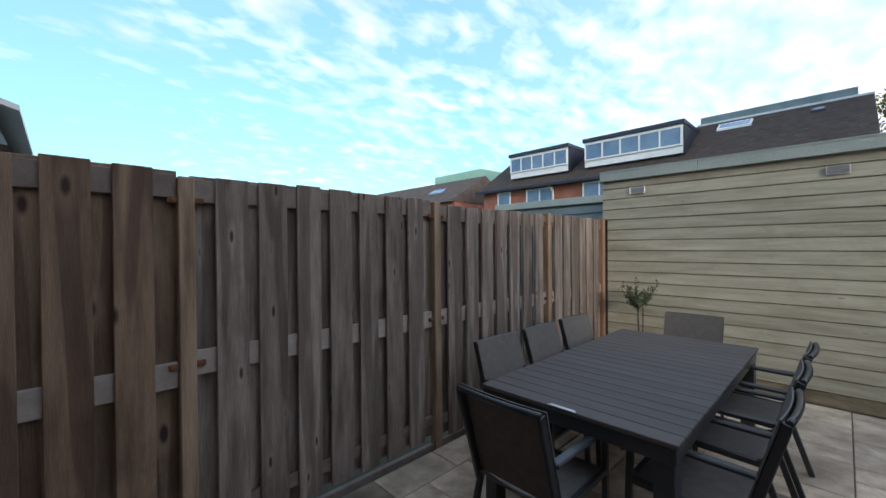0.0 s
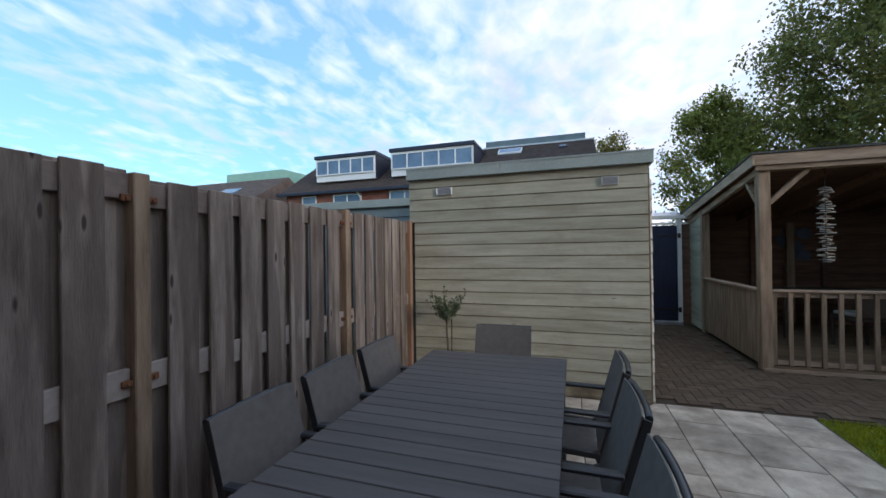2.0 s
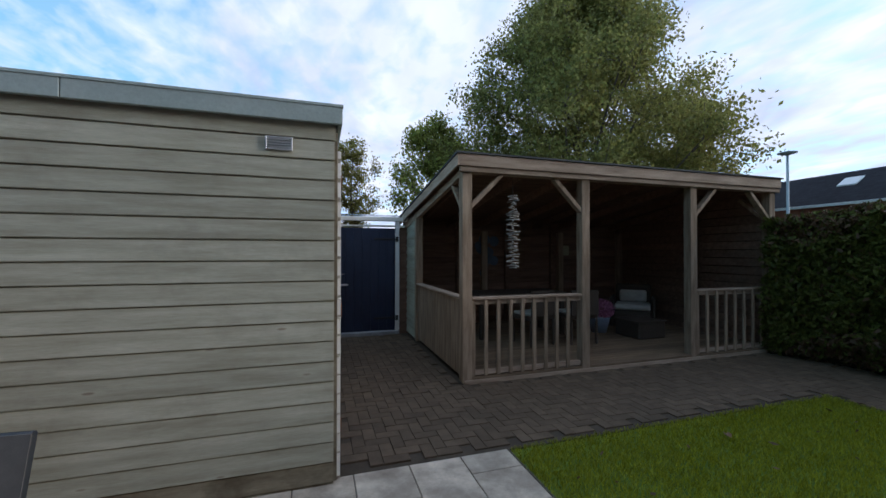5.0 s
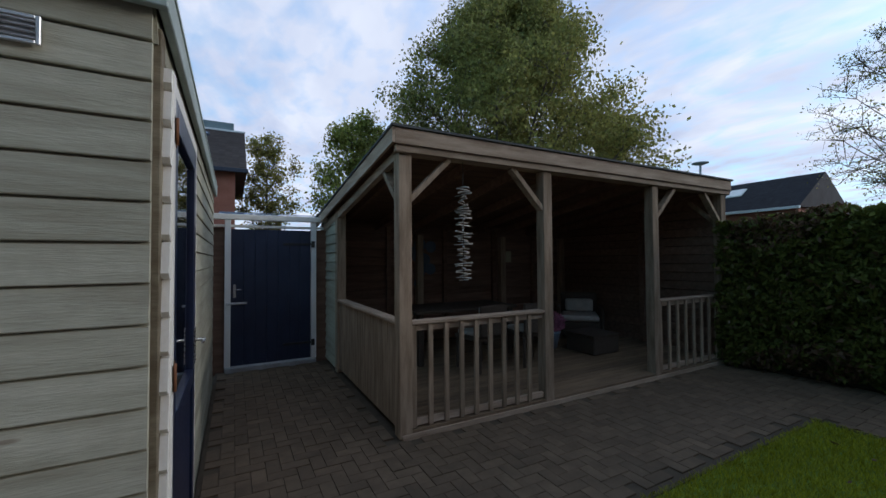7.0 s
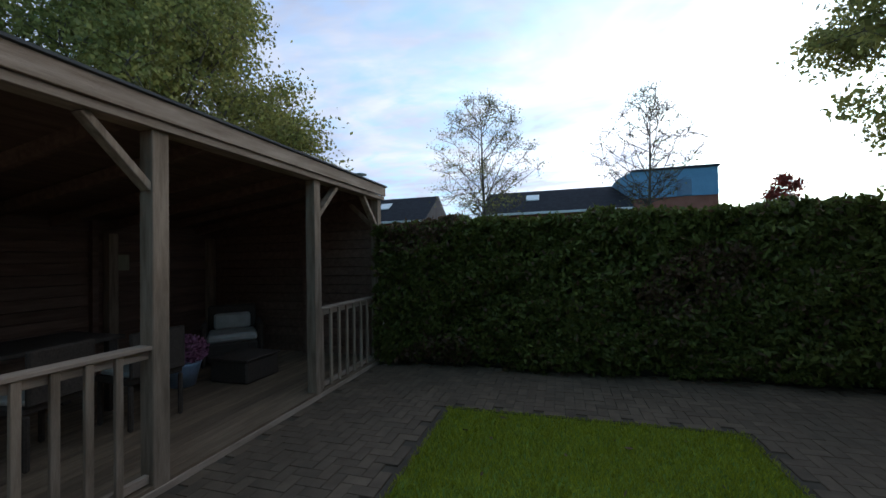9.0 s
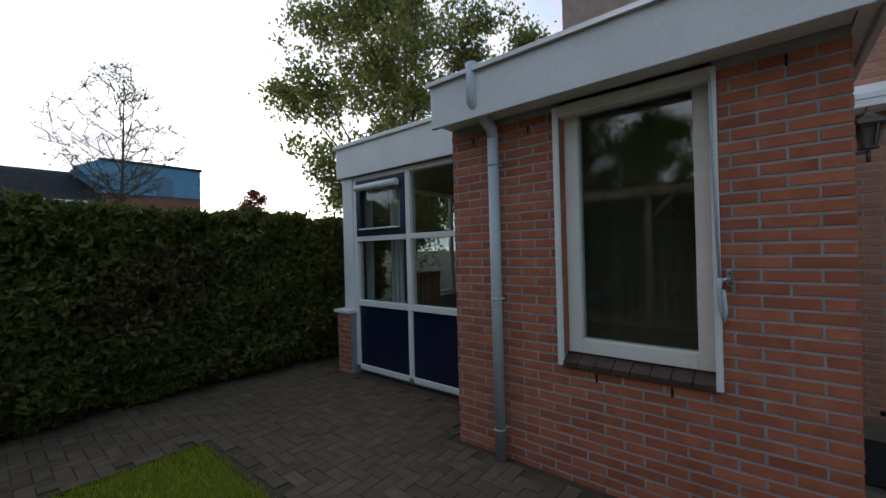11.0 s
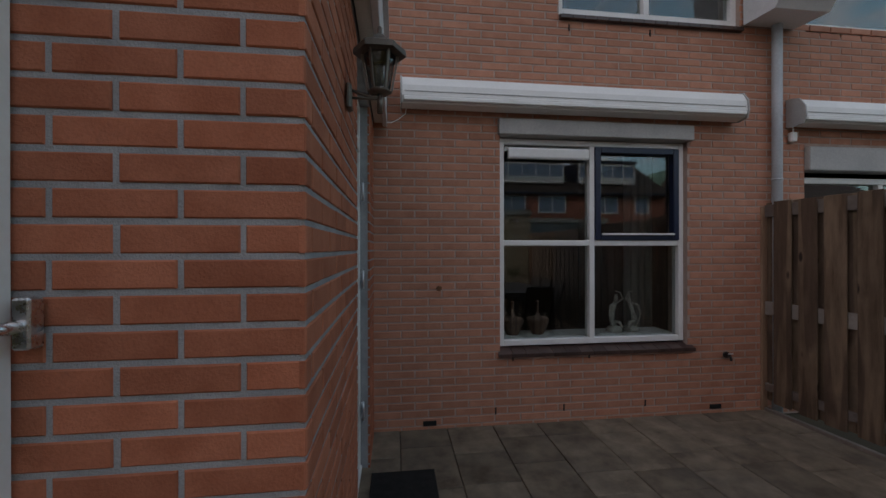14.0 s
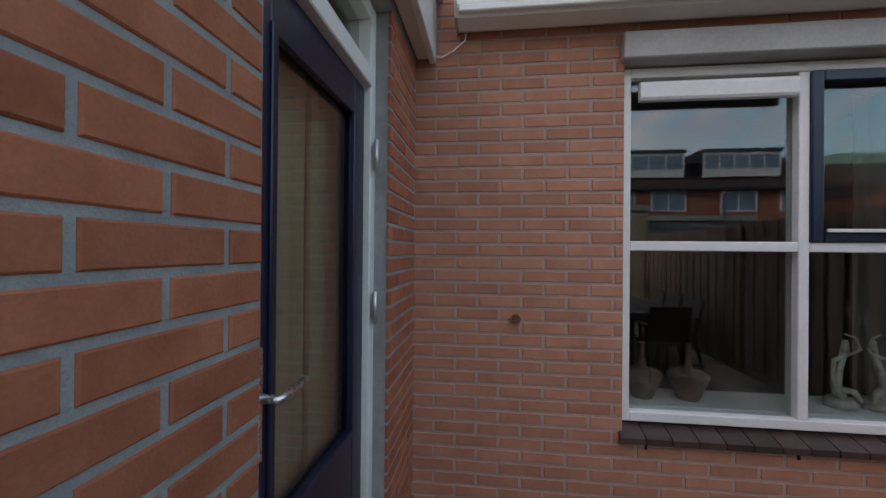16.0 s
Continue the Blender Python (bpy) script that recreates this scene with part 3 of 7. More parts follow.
def map_box(o, u, n, a0, a1, z0, z1, d0, d1):
    """Corners of a box given along a wall (a), in height (z) and out of it (d)."""
    p = [o[i] + u[i] * a0 + n[i] * d0 for i in range(2)]
    q = [o[i] + u[i] * a1 + n[i] * d1 for i in range(2)]
    return (p[0], p[1], z0), (q[0], q[1], z1)


def wall_boxes(o, u, n, length, z0, z1, holes, thick):
    """Boxes of a wall of the given thickness behind its face, with its holes (a0, a1, z0, z1) left open."""
    xs = sorted({0, length, *[h[0] for h in holes], *[h[1] for h in holes]})
    out = []
    for a, b in zip(xs, xs[1:]):
        zs = [(h[2], h[3]) for h in holes if h[0] < (a + b) / 2 < h[1]]
        lo = z0
        for c, d in sorted(zs):
            if c > lo:
                out.append(map_box(o, u, n, a, b, lo, c, -thick, 0))
            lo = d
        if lo < z1:
            out.append(map_box(o, u, n, a, b, lo, z1, -thick, 0))
    return out


PIECES = []      # brickwork and paving are laid last


def lay_bricks(wall, o, u, n, length, z0, z1, holes, mats, near, proud=0.004, shift=0.0):
    PIECES.append((wall, o, u, n, length, z0, z1, holes, mats, near, proud, shift))


# garden face of the extension: window opening
EWIN = (4.08, 4.93, 0.83, 2.50)
eo, eu, en = (EXT_X, EXT_Y), (1, 0), (0, 1)
eholes = [(EWIN[0] - EXT_X, EWIN[1] - EXT_X, EWIN[2] - 0.078, 2.60)]
wall_ext = solid("wall_extension_garden", wall_boxes(eo, eu, en, EXT_R - EXT_X, -0.05, 2.56, eholes, 0.22), M["mortar"])
lay_bricks(wall_ext, eo, eu, en, EXT_R - EXT_X, -0.04, 2.50, [(EWIN[0] - EXT_X, EWIN[1] - EXT_X, EWIN[2] - 0.065, 2.6)], ("brick", "brickj"), (0, 1.5, 0.0, 2.6))
solid("trim_brick_reveal", [((EWIN[1] - 0.001, EXT_Y - 0.21, EWIN[2]), (EWIN[1] - 0.007, EXT_Y - 0.002, 2.49)), ((EWIN[0] + 0.001, EXT_Y - 0.21, EWIN[2]), (EWIN[0] + 0.004, EXT_Y - 0.002, 2.49))], M["brickj"])
# side of the extension, with the door
DOOR = (0.52, 1.39, 0.02, 2.14)
so, su, sn = (EXT_X, EXT_Y - 0.22), (0, -1), (-1, 0)
dholes = [(EXT_Y - 0.22 - DOOR[1], EXT_Y - 0.22 - DOOR[0], DOOR[2] - 0.1, DOOR[3] + 0.30)]
wall_side = solid("wall_extension_side", wall_boxes(so, su, sn, EXT_Y - 0.22, -0.05, 2.56, dholes, 0.22), M["mortar"])
wall_side_c = [((EXT_Y - DOOR[1]), (EXT_Y - DOOR[0]), -0.1, DOOR[3] + 0.30)]
lay_bricks(wall_side, (EXT_X, EXT_Y + 0.004), su, sn, EXT_Y + 0.004, -0.04, 2.50, wall_side_c, ("brick", "brickj"), (0, 1.2, 0.0, 2.6), shift=0.5)
# back wall of the house and of its neighbour: runs towards -x
HWIN = (0.79, 2.51, 0.648, 2.56)
UWIN = (0.26, 1.99, 3.52, 4.75)
NWIN = (-2.3, -0.40, 0.66, 2.42)
NUP = (-3.2, -0.42, 3.55, 4.75)
ho, hu, hn = (EXT_X + 2.3, 0.0), (-1, 0), (0, 1)
HL = 8.9
hh = [(ho[0] - w[1], ho[0] - w[0], w[2] - 0.078, w[3]) for w in (HWIN, UWIN, NWIN, NUP)]
wall_house = solid("wall_house_back", wall_boxes(ho, hu, hn, HL, -0.05, 5.6, hh, 0.25), M["pinkmortar"])
hb = [(ho[0] - w[1], ho[0] - w[0], w[2] - (0.06 if w is not NUP else 0.0), w[3]) for w in (HWIN, UWIN, NWIN, NUP)]
lay_bricks(wall_house, (EXT_X, 0.0), hu, hn, HL - 2.3, -0.04, 5.5, [(h[0] - 2.3, h[1] - 2.3, h[2], h[3]) for h in hb], ("pinkbrick", "pinkbrickj"), (0, 1.2, 0.0, 2.5))
wall_end = solid("wall_house_end", [((EXT_R - 0.25, -9, -0.05), (EXT_R, -0.25, 5.6)), ((-3.04, -9, -0.05), (EXT_R, -8.75, 5.6))], M["pinkmortar"])
rb = bmesh.new()
prism(rb, [(0.35, 5.6), (-9.3, 5.6), (-4.5, 9.0)], 0, -3.04, EXT_R + 0.1)
structure("roof_house", rb, M["tilesroof"])
# inside: rooms behind the windows, their dimness put into the wall colour
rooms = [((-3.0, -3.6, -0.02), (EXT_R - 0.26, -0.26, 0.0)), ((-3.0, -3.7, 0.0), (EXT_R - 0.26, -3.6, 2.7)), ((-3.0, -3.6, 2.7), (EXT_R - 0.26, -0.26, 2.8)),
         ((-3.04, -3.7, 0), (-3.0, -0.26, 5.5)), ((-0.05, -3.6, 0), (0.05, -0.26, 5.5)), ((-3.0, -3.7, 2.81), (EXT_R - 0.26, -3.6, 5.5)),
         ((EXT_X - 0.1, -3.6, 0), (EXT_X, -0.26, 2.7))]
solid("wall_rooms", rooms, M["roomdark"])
solid("wall_extension_rooms", [((EXT_X + 0.23, 0.001, 2.5), (EXT_R - 0.01, 2.18, 2.54)), ((EXT_R - 0.12, 0.001, 0), (EXT_R - 0.001, 2.42, 2.5)),
                               ((EXT_X + 0.23, 0.001, -0.04), (EXT_R - 0.13, 2.18, -0.01)), ((EXT_X + 0.23, 0.001, 0), (EXT_R - 0.13, 0.06, 2.49))], M["room"])
# extension roof with its fascia
fb = bmesh.new()
bx(fb, (EXT_X - 0.11, EXT_Y + 0.20, 2.47), (EXT_R + 0.02, EXT_Y + 0.24, 2.79), 0.004)
bx(fb, (EXT_X - 0.11, 0.01, 2.47), (EXT_X - 0.075, EXT_Y + 0.20, 2.79), 0.004)
structure("trim_extension_fascia", fb, M["greyfascia"])
solid("trim_extension_soffit", [((EXT_X - 0.074, 0.01, 2.50), (EXT_X - 0.008, EXT_Y + 0.2, 2.53)), ((EXT_X, EXT_Y + 0.008, 2.50), (EXT_R, EXT_Y + 0.2, 2.53))], M["cream"])
solid("trim_roof_edge", [((EXT_X - 0.14, 0.01, 2.79), (EXT_X - 0.05, EXT_Y + 0.27, 2.82)), ((EXT_X - 0.05, EXT_Y + 0.18, 2.79), (EXT_R + 0.04, EXT_Y + 0.27, 2.82))], M["alu"])
solid("roof_extension", [((EXT_X - 0.05, 0.01, 2.565), (EXT_R, EXT_Y + 0.18, 2.785))], M["roof"])


def sill_tiles(name, x0, x1, y0, y1, z, parent_label, n):
    s = thing(name, ((x0 + x1) / 2, y0, z), parent_label, "window sill")
    s["kind"] = "structure"
    del s["category"]
    for i in range(n):
        a, b = x0 + (x1 - x0) * i / n, x0 + (x1 - x0) * (i + 1) / n
        bm = bmesh.new()
        prism(bm, [(y0, z - 0.075), (y1, z - 0.075), (y1, z - 0.045), (y0, z)], 0, a + 0.003, b - 0.003)
        for v in bm.verts:
            v.co -= Vector(s.location)
        part("sill_tile", bm, M["sill"], s)
    return s


sill_tiles("window_sill_extension", EWIN[0] + 0.012, EWIN[1] + 0.008, EXT_Y - 0.10, EXT_Y + 0.035, EWIN[2] - 0.002, "dark brown glazed tile window sill", 8)
sill_tiles("window_sill_house", HWIN[0] - 0.05, HWIN[1] + 0.02, -0.10, 0.045, HWIN[2] - 0.002, "dark brown glazed tile window sill", 15)
sill_tiles("window_sill_upper", UWIN[0], UWIN[1], -0.10, 0.045, UWIN[2] - 0.002, "dark brown glazed tile window sill", 16)
sill_tiles("window_sill_neighbour", NWIN[0], NWIN[1], -0.10, 0.045, NWIN[2] - 0.002, "dark brown glazed tile window sill", 16)


def frame_bars(bm, x0, x1, z0, z1, y, w, d, bevel=0.004):
    bx(bm, (x0, y - d, z0), (x0 + w, y, z1), bevel)
    bx(bm, (x1 - w, y - d, z0), (x1, y, z1), bevel)
    bx(bm, (x0 + w, y - d, z0), (x1 - w, y, z0 + w), bevel)
    bx(bm, (x0 + w, y - d, z1 - w), (x1 - w, y, z1), bevel)


def window(name, label, x0, x1, z0, z1, y, mull=None, trans=None, blue_sash=True, mat="white", w=0.055):
    """A window in a wall that faces +y: frame, mullion and transom, panes, and a dark sash in the upper part."""
    win = thing(name, ((x0 + x1) / 2, y, z0), label, "window")
    win["kind"] = "structure"
    del win["category"]
    off = -Vector(win.location)

    def p(nm, bm, m, lb=""):
        bmesh.ops.translate(bm, vec=off, verts=bm.verts)
        return part(nm, bm, M[m], win, lb)
    bm = bmesh.new()
    frame_bars(bm, x0, x1, z0, z1, y, w, 0.09)
    p("window_frame", bm, mat)
    cells = [(x0 + w, x1 - w)]
    if mull:
        bm = bmesh.new()
        bx(bm, (mull - w / 2, y - 0.09, z0 + w), (mull + w / 2, y - 0.002, z1 - w), 0.004)
        p("mullion", bm, mat)
        cells = [(x0 + w, mull - w / 2), (mull + w / 2, x1 - w)]
    rows = [(z0 + w, z1 - w)]
    if trans:
        rows = [(z0 + w, trans - w / 2), (trans + w / 2, z1 - w)]
        for a, b in cells:
            bm = bmesh.new()
            bx(bm, (a, y - 0.09, trans - w / 2), (b, y - 0.004, trans + w / 2), 0.004)
            p("transom", bm, mat)
    for i, (a, b) in enumerate(cells):
        for j, (c, d) in enumerate(rows):
            if blue_sash and i == 0 and j == len(rows) - 1 and trans:
                bm = bmesh.new()
                frame_bars(bm, a, b, c, d, y + 0.012, 0.055, 0.07, 0.006)
                p("sash", bm, "blue", "navy painted opening sash")
                a2, b2, c2, d2 = a + 0.05, b - 0.05, c + 0.05, d - 0.05
                bm = bmesh.new()
                bx(bm, (a2 + 0.01, y + 0.014, c2 - 0.004), (b2 - 0.01, y + 0.032, c2 + 0.012), 0.002)
                p("weather_bar", bm, "white")
            else:
                a2, b2, c2, d2 = a, b, c, d
            bm = bmesh.new()
            bx(bm, (a2 + 0.001, y - 0.05, c2 + 0.001), (b2 - 0.001, y - 0.044, d2 - 0.001))
            g = p("pane", bm, "glass")
            g.visible_shadow = False
    return win


window("window_house", "white framed house window with four panes and a navy opening sash", HWIN[0], HWIN[1], HWIN[2], 2.425, -0.045, 1.665, 1.53, mat="white", w=0.048)
bm = bmesh.new()
prism(bm, [(-0.042, 2.345), (-0.012, 2.342), (-0.006, 2.325), (-0.006, 2.265), (-0.014, 2.252), (-0.042, 2.25)], 0, 1.715, 2.43)
vent_strip = thing("window_ventilator", (2.08, -0.03, 2.30), "white slotted ventilation strip at the top of the house window", "ventilator")
bmesh.ops.translate(bm, vec=-vent_strip.location, verts=bm.verts)
part("louvre", bm, M["white"], vent_strip)
window("window_upper", "white framed upstairs window with a transom", UWIN[0], UWIN[1], UWIN[2], UWIN[3], -0.045, 1.15, 3.84)
window("window_neighbour", "white framed window of the neighbouring house", NWIN[0], NWIN[1], NWIN[2], 2.15, -0.045, -1.3, 1.6, False)
window("window_neighbour_upper", "white framed upstairs window of the neighbouring house", NUP[0], NUP[1], NUP[2], NUP[3], -0.045, -1.9, 4.0, False)
solid("trim_sunscreen_box", [((HWIN[0] - 0.03, -0.09, 2.435), (HWIN[1] + 0.02, 0.055, 2.565))], M["shutter"], bevel=0.006)
solid("trim_sunscreen_box_neighbour", [((NWIN[0], -0.09, 2.20), (NWIN[1], 0.055, 2.42))], M["shutter"], bevel=0.006)


def awning(x0, x1, z0, name="awning", label="closed white aluminium awning cassette on the brick house wall"):
    a = thing(name, ((x0 + x1) / 2, 0.0, z0), label, "awning", "awnings on the house wall")
    bm = bmesh.new()
    prism(bm, [(0.012, 0.02), (0.06, 0.0), (0.15, 0.015), (0.175, 0.07), (0.17, 0.15), (0.13, 0.225), (0.05, 0.25), (0.012, 0.245)], 0, x0 - a.location.x, x1 - a.location.x)
    part("cassette", bm, M["white"], a)
    bm = bmesh.new()
    bx(bm, (x0 - a.location.x + 0.01, 0.150, 0.028), (x1 - a.location.x - 0.01, 0.185, 0.062), 0.006)
    part("front_bar", bm, M["white"], a)
    for e in (x0, x1):
        bm = bmesh.new()
        s = 0.012 if e == x1 else -0.012
        prism(bm, [(0.008, 0.01), (0.07, -0.008), (0.17, 0.005), (0.19, 0.07), (0.18, 0.16), (0.13, 0.235), (0.05, 0.26), (0.008, 0.255)], 0, e - a.location.x, e - a.location.x + s)
        part("end_cap", bm, M["shutter"], a)
    bm = bmesh.new()
    bx(bm, (x0 - a.location.x + 0.02, 0.174, 0.098), (x1 - a.location.x - 0.02, 0.178, 0.104))
    part("seam", bm, M["shutter"], a)
    return a


awning(0.36, 3.33, 2.605)
awning(-3.0, -0.21, 2.585, label="closed white awning cassette on the neighbouring house")

# extension window with its roller guide rails
w = window("window_extension", "tall white framed window in the red brick extension", EWIN[0] + 0.005, EWIN[1] - 0.008, EWIN[2], 2.51, EXT_Y - 0.065, w=0.092, mat="cream")
rails = thing("sunscreen", ((EWIN[0] + EWIN[1]) / 2, EXT_Y, 0.76), "white guide rails and top box of a roller sunscreen", "sunscreen")
for x in (EWIN[0] - 0.022, EWIN[1] - 0.006):
    bm = bmesh.new()
    bx(bm, (x, EXT_Y + 0.008, 0.76), (x + 0.032, EXT_Y + 0.045, 2.46), 0.003)
    bx(bm, (x + 0.010, EXT_Y + 0.046, 0.765), (x + 0.022, EXT_Y + 0.050, 2.455))
    bmesh.ops.translate(bm, vec=-rails.location, verts=bm.verts)
    part("guide_rail", bm, M["white"], rails)
bm = bmesh.new()
bx(bm, (EWIN[0] - 0.01, EXT_Y - 0.06, 2.40), (EWIN[1] + 0.012, EXT_Y + 0.03, 2.47), 0.006)
bmesh.ops.translate(bm, vec=-rails.location, verts=bm.verts)
part("top_box", bm, M["cream"], rails)
crank = thing("sunscreen_crank", (4.06, EXT_Y + 0.05, 1.2), "grey crank rod with a reel hanging beside the extension window", "crank")
bm = bmesh.new()
tube(bm, [(4.085, EXT_Y + 0.06, 2.42), (4.075, EXT_Y + 0.062, 1.9), (4.062, EXT_Y + 0.065, 1.36)], 0.007, 8)
bmesh.ops.translate(bm, vec=-crank.location, verts=bm.verts)
part("rod", bm, M["zinc"], crank)
bm = bmesh.new()
bx(bm, (4.005, EXT_Y + 0.008, 1.31), (4.035, EXT_Y + 0.04, 1.40), 0.004)
tube(bm, [(4.02, EXT_Y + 0.03, 1.35), (4.05, EXT_Y + 0.09, 1.35)], 0.011, 8)
bmesh.ops.translate(bm, vec=-crank.location, verts=bm.verts)
part("bracket", bm, M["steel"], crank)
bm = bmesh.new()
tube(bm, [(4.055 + 0.0, EXT_Y + 0.10, 1.36), (4.062, EXT_Y + 0.112, 1.30), (4.058, EXT_Y + 0.108, 1.20), (4.045, EXT_Y + 0.09, 1.14), (4.038, EXT_Y + 0.075, 1.19), (4.046, EXT_Y + 0.085, 1.30)], 0.010, 8)
bmesh.ops.translate(bm, vec=-crank.location, verts=bm.verts)
part("handle", bm, M["zinc"], crank)

bm = bmesh.new()
for i in range(8):
    bx(bm, (EXT_X + 0.19 + 0.02 * (i % 2), 0.42 + i * 0.13, 0.05), (EXT_X + 0.205 + 0.02 * (i % 2), 0.545 + i * 0.13, 2.35))
tagged(mesh_ob("curtain", bm, M["curtain"]), "drawn tan curtain behind the back door pane", "curtain")
# curtain and room behind the extension window
def drape(bm, x0, x1, y, z0, z1, fold, depth):
    """A hanging curtain with soft folds, running along x."""
    n = max(8, int((x1 - x0) / fold * 8))
    cols = []
    for i in range(n + 1):
        x = x0 + (x1 - x0) * i / n
        d = depth * (math.sin(i * math.tau / 8) + 0.45 * math.sin(i * 0.47 + 1.0))
        cols.append([bm.verts.new((x, y + d * k, z)) for k, z in ((0.5, z1), (1.0, (z0 + z1) / 2), (1.1, z0))])
    for p, q in zip(cols, cols[1:]):
        for j in range(2):
            bm.faces.new((p[j], q[j], q[j + 1], p[j + 1])).smooth = True
    bmesh.ops.solidify(bm, geom=bm.faces[:], thickness=0.003)


bm = bmesh.new()
drape(bm, EWIN[0] - 0.06, EWIN[1] + 0.06, EXT_Y - 0.32, 0.05, 2.45, 0.16, 0.010)
cur = mesh_ob("curtain", bm, M["darkcurtain"])
tagged(cur, "drawn olive brown curtain behind the extension window", "curtain")

# downpipes
def downpipe(x, y, z1, label, joints, elbow=None, r=0.04):
    d = thing("downpipe", (x, y, 0), label, "downpipe", "rain pipes on the brick walls")
    bm = bmesh.new()
    tube(bm, [(0, 0, 0.0), (0, 0, z1)], r, 18)
    part("pipe", bm, M["zinc"], d)
    if elbow:
        bm = bmesh.new()
        tube(bm, [(0, 0, z1 - 0.01), (0, 0.01, z1 + 0.05), (elbow[0] * 0.5, elbow[1] * 0.6, z1 + 0.14), (elbow[0], elbow[1], z1 + 0.22), (elbow[0], elbow[1], z1 + 0.5)], r * 1.04, 18)
        part("elbow", bm, M["zinc"], d)
    for z in joints:
        bm = bmesh.new()
        tube(bm, [(0, 0, z - 0.006), (0, 0, z + 0.008)], r + 0.004, 18)
        tube(bm, [(0, -r, z), (-0.03, -r - 0.03, z)], 0.008, 6)
        part("clamp", bm, M["zinc"], d)
    return d


downpipe(5.40, EXT_Y + 0.075, 2.36, "grey downpipe on the red brick extension", (0.22, 1.17, 2.15), (0.06, 0.16))
downpipe(-0.04, 0.07, 5.5, "grey downpipe on the house wall beside the fence", (2.1, 3.6))

# extension door: white frame, navy leaf with a glass panel
door = thing("door_extension", (EXT_X + 0.07, (DOOR[0] + DOOR[1]) / 2, DOOR[2]), "closed navy blue back door with a tall glass panel and white frame", "door")
door["kind"] = "structure"
del door["category"]
bm = bmesh.new()
X0, X1 = EXT_X + 0.06, EXT_X + 0.15
y0, y1, z0, z1 = DOOR
bx(bm, (X0, y0, z0), (X1, y0 + 0.06, z1 + 0.3), 0.004)
bx(bm, (X0, y1 - 0.06, z0), (X1, y1, z1 + 0.3), 0.004)
bx(bm, (X0 - 0.005, y0 + 0.06, z1 - 0.02), (X1, y1 - 0.06, z1 + 0.05), 0.004)
bx(bm, (X0, y0 + 0.06, z1 + 0.24), (X1, y1 - 0.06, z1 + 0.3), 0.004)
bx(bm, (X0 - 0.01, y0, z0 - 0.05), (X1 + 0.02, y1, z0))
bmesh.ops.translate(bm, vec=-door.location, verts=bm.verts)
part("door_frame", bm, M["white"], door, "white painted door frame")
bm = bmesh.new()
bx(bm, (X0 + 0.05, y0 + 0.061, z1 + 0.051), (X0 + 0.056, y1 - 0.061, z1 + 0.239))
bmesh.ops.translate(bm, vec=-door.location, verts=bm.verts)
part("fanlight", bm, M["glass"], door, "glass pane above the door").visible_shadow = False
bm = bmesh.new()
ly0, ly1 = y0 + 0.063, y1 - 0.063
lx0, lx1 = EXT_X + 0.085, EXT_X + 0.125
bx(bm, (lx0, ly0, z0 + 0.01), (lx1, ly0 + 0.105, z1 - 0.025), 0.004)
bx(bm, (lx0, ly1 - 0.105, z0 + 0.01), (lx1, ly1, z1 - 0.025), 0.004)
bx(bm, (lx0, ly0 + 0.105, z1 - 0.14), (lx1, ly1 - 0.105, z1 - 0.025), 0.004)
bx(bm, (lx0, ly0 + 0.105, z0 + 0.01), (lx1, ly1 - 0.105, z0 + 0.84), 0.004)
bmesh.ops.translate(bm, vec=-door.location, verts=bm.verts)
leaf = part("door_leaf", bm, M["blue"], door, "navy painted door leaf")
bm = bmesh.new()
bx(bm, (lx0 + 0.02, ly0 + 0.104, z0 + 0.82), (lx0 + 0.026, ly1 - 0.104, z1 - 0.139))
bmesh.ops.translate(bm, vec=-door.location, verts=bm.verts)
part("pane", bm, M["glass"], door, "clear door pane").visible_shadow = False
bm = bmesh.new()
for a, b, c, d in ((ly0 + 0.10, ly0 + 0.125, z0 + 0.82, z1 - 0.14), (ly1 - 0.125, ly1 - 0.10, z0 + 0.82, z1 - 0.14)):
    bx(bm, (lx0 - 0.008, a, c), (lx0 + 0.015, b, d), 0.003)
bx(bm, (lx0 - 0.008, ly0 + 0.12, z0 + 0.82), (lx0 + 0.015, ly1 - 0.12, z0 + 0.845), 0.003)
bx(bm, (lx0 - 0.008, ly0 + 0.12, z1 - 0.165), (lx0 + 0.015, ly1 - 0.12, z1 - 0.14), 0.003)
bmesh.ops.translate(bm, vec=-door.location, verts=bm.verts)
part("glazing_bead", bm, M["blue"], door)
for hz in (0.35, 1.22, 1.80):
    bm = bmesh.new()
    tube(bm, [(X0 - 0.022, ly0 - 0.004, hz), (X0 - 0.022, ly0 - 0.004, hz + 0.12)], 0.009, 8)
    bx(bm, (X0 - 0.02, ly0 - 0.035, hz + 0.01), (X0 - 0.008, ly0 - 0.004, hz + 0.11), 0.002)
    bmesh.ops.translate(bm, vec=-door.location, verts=bm.verts)
    part("hinge", bm, M["alu"], door, "steel hinge")
bm = bmesh.new()
hx = lx0 - 0.055
tube(bm, [(lx0, ly1 - 0.055, 1.19), (hx, ly1 - 0.055, 1.19), (hx - 0.004, ly1 - 0.075, 1.19), (hx, ly1 - 0.17, 1.195)], 0.010, 10)
bx(bm, (lx0 - 0.008, ly1 - 0.075, 1.05), (lx0, ly1 - 0.035, 1.29), 0.003)
bmesh.ops.translate(bm, vec=-door.location, verts=bm.verts)
part("door_handle", bm, M["steel"], door, "steel lever handle")
mat_ob = bmesh.new()
bx(mat_ob, (3.13, 0.62, 0.004), (3.54, 1.40, 0.02), 0.004)
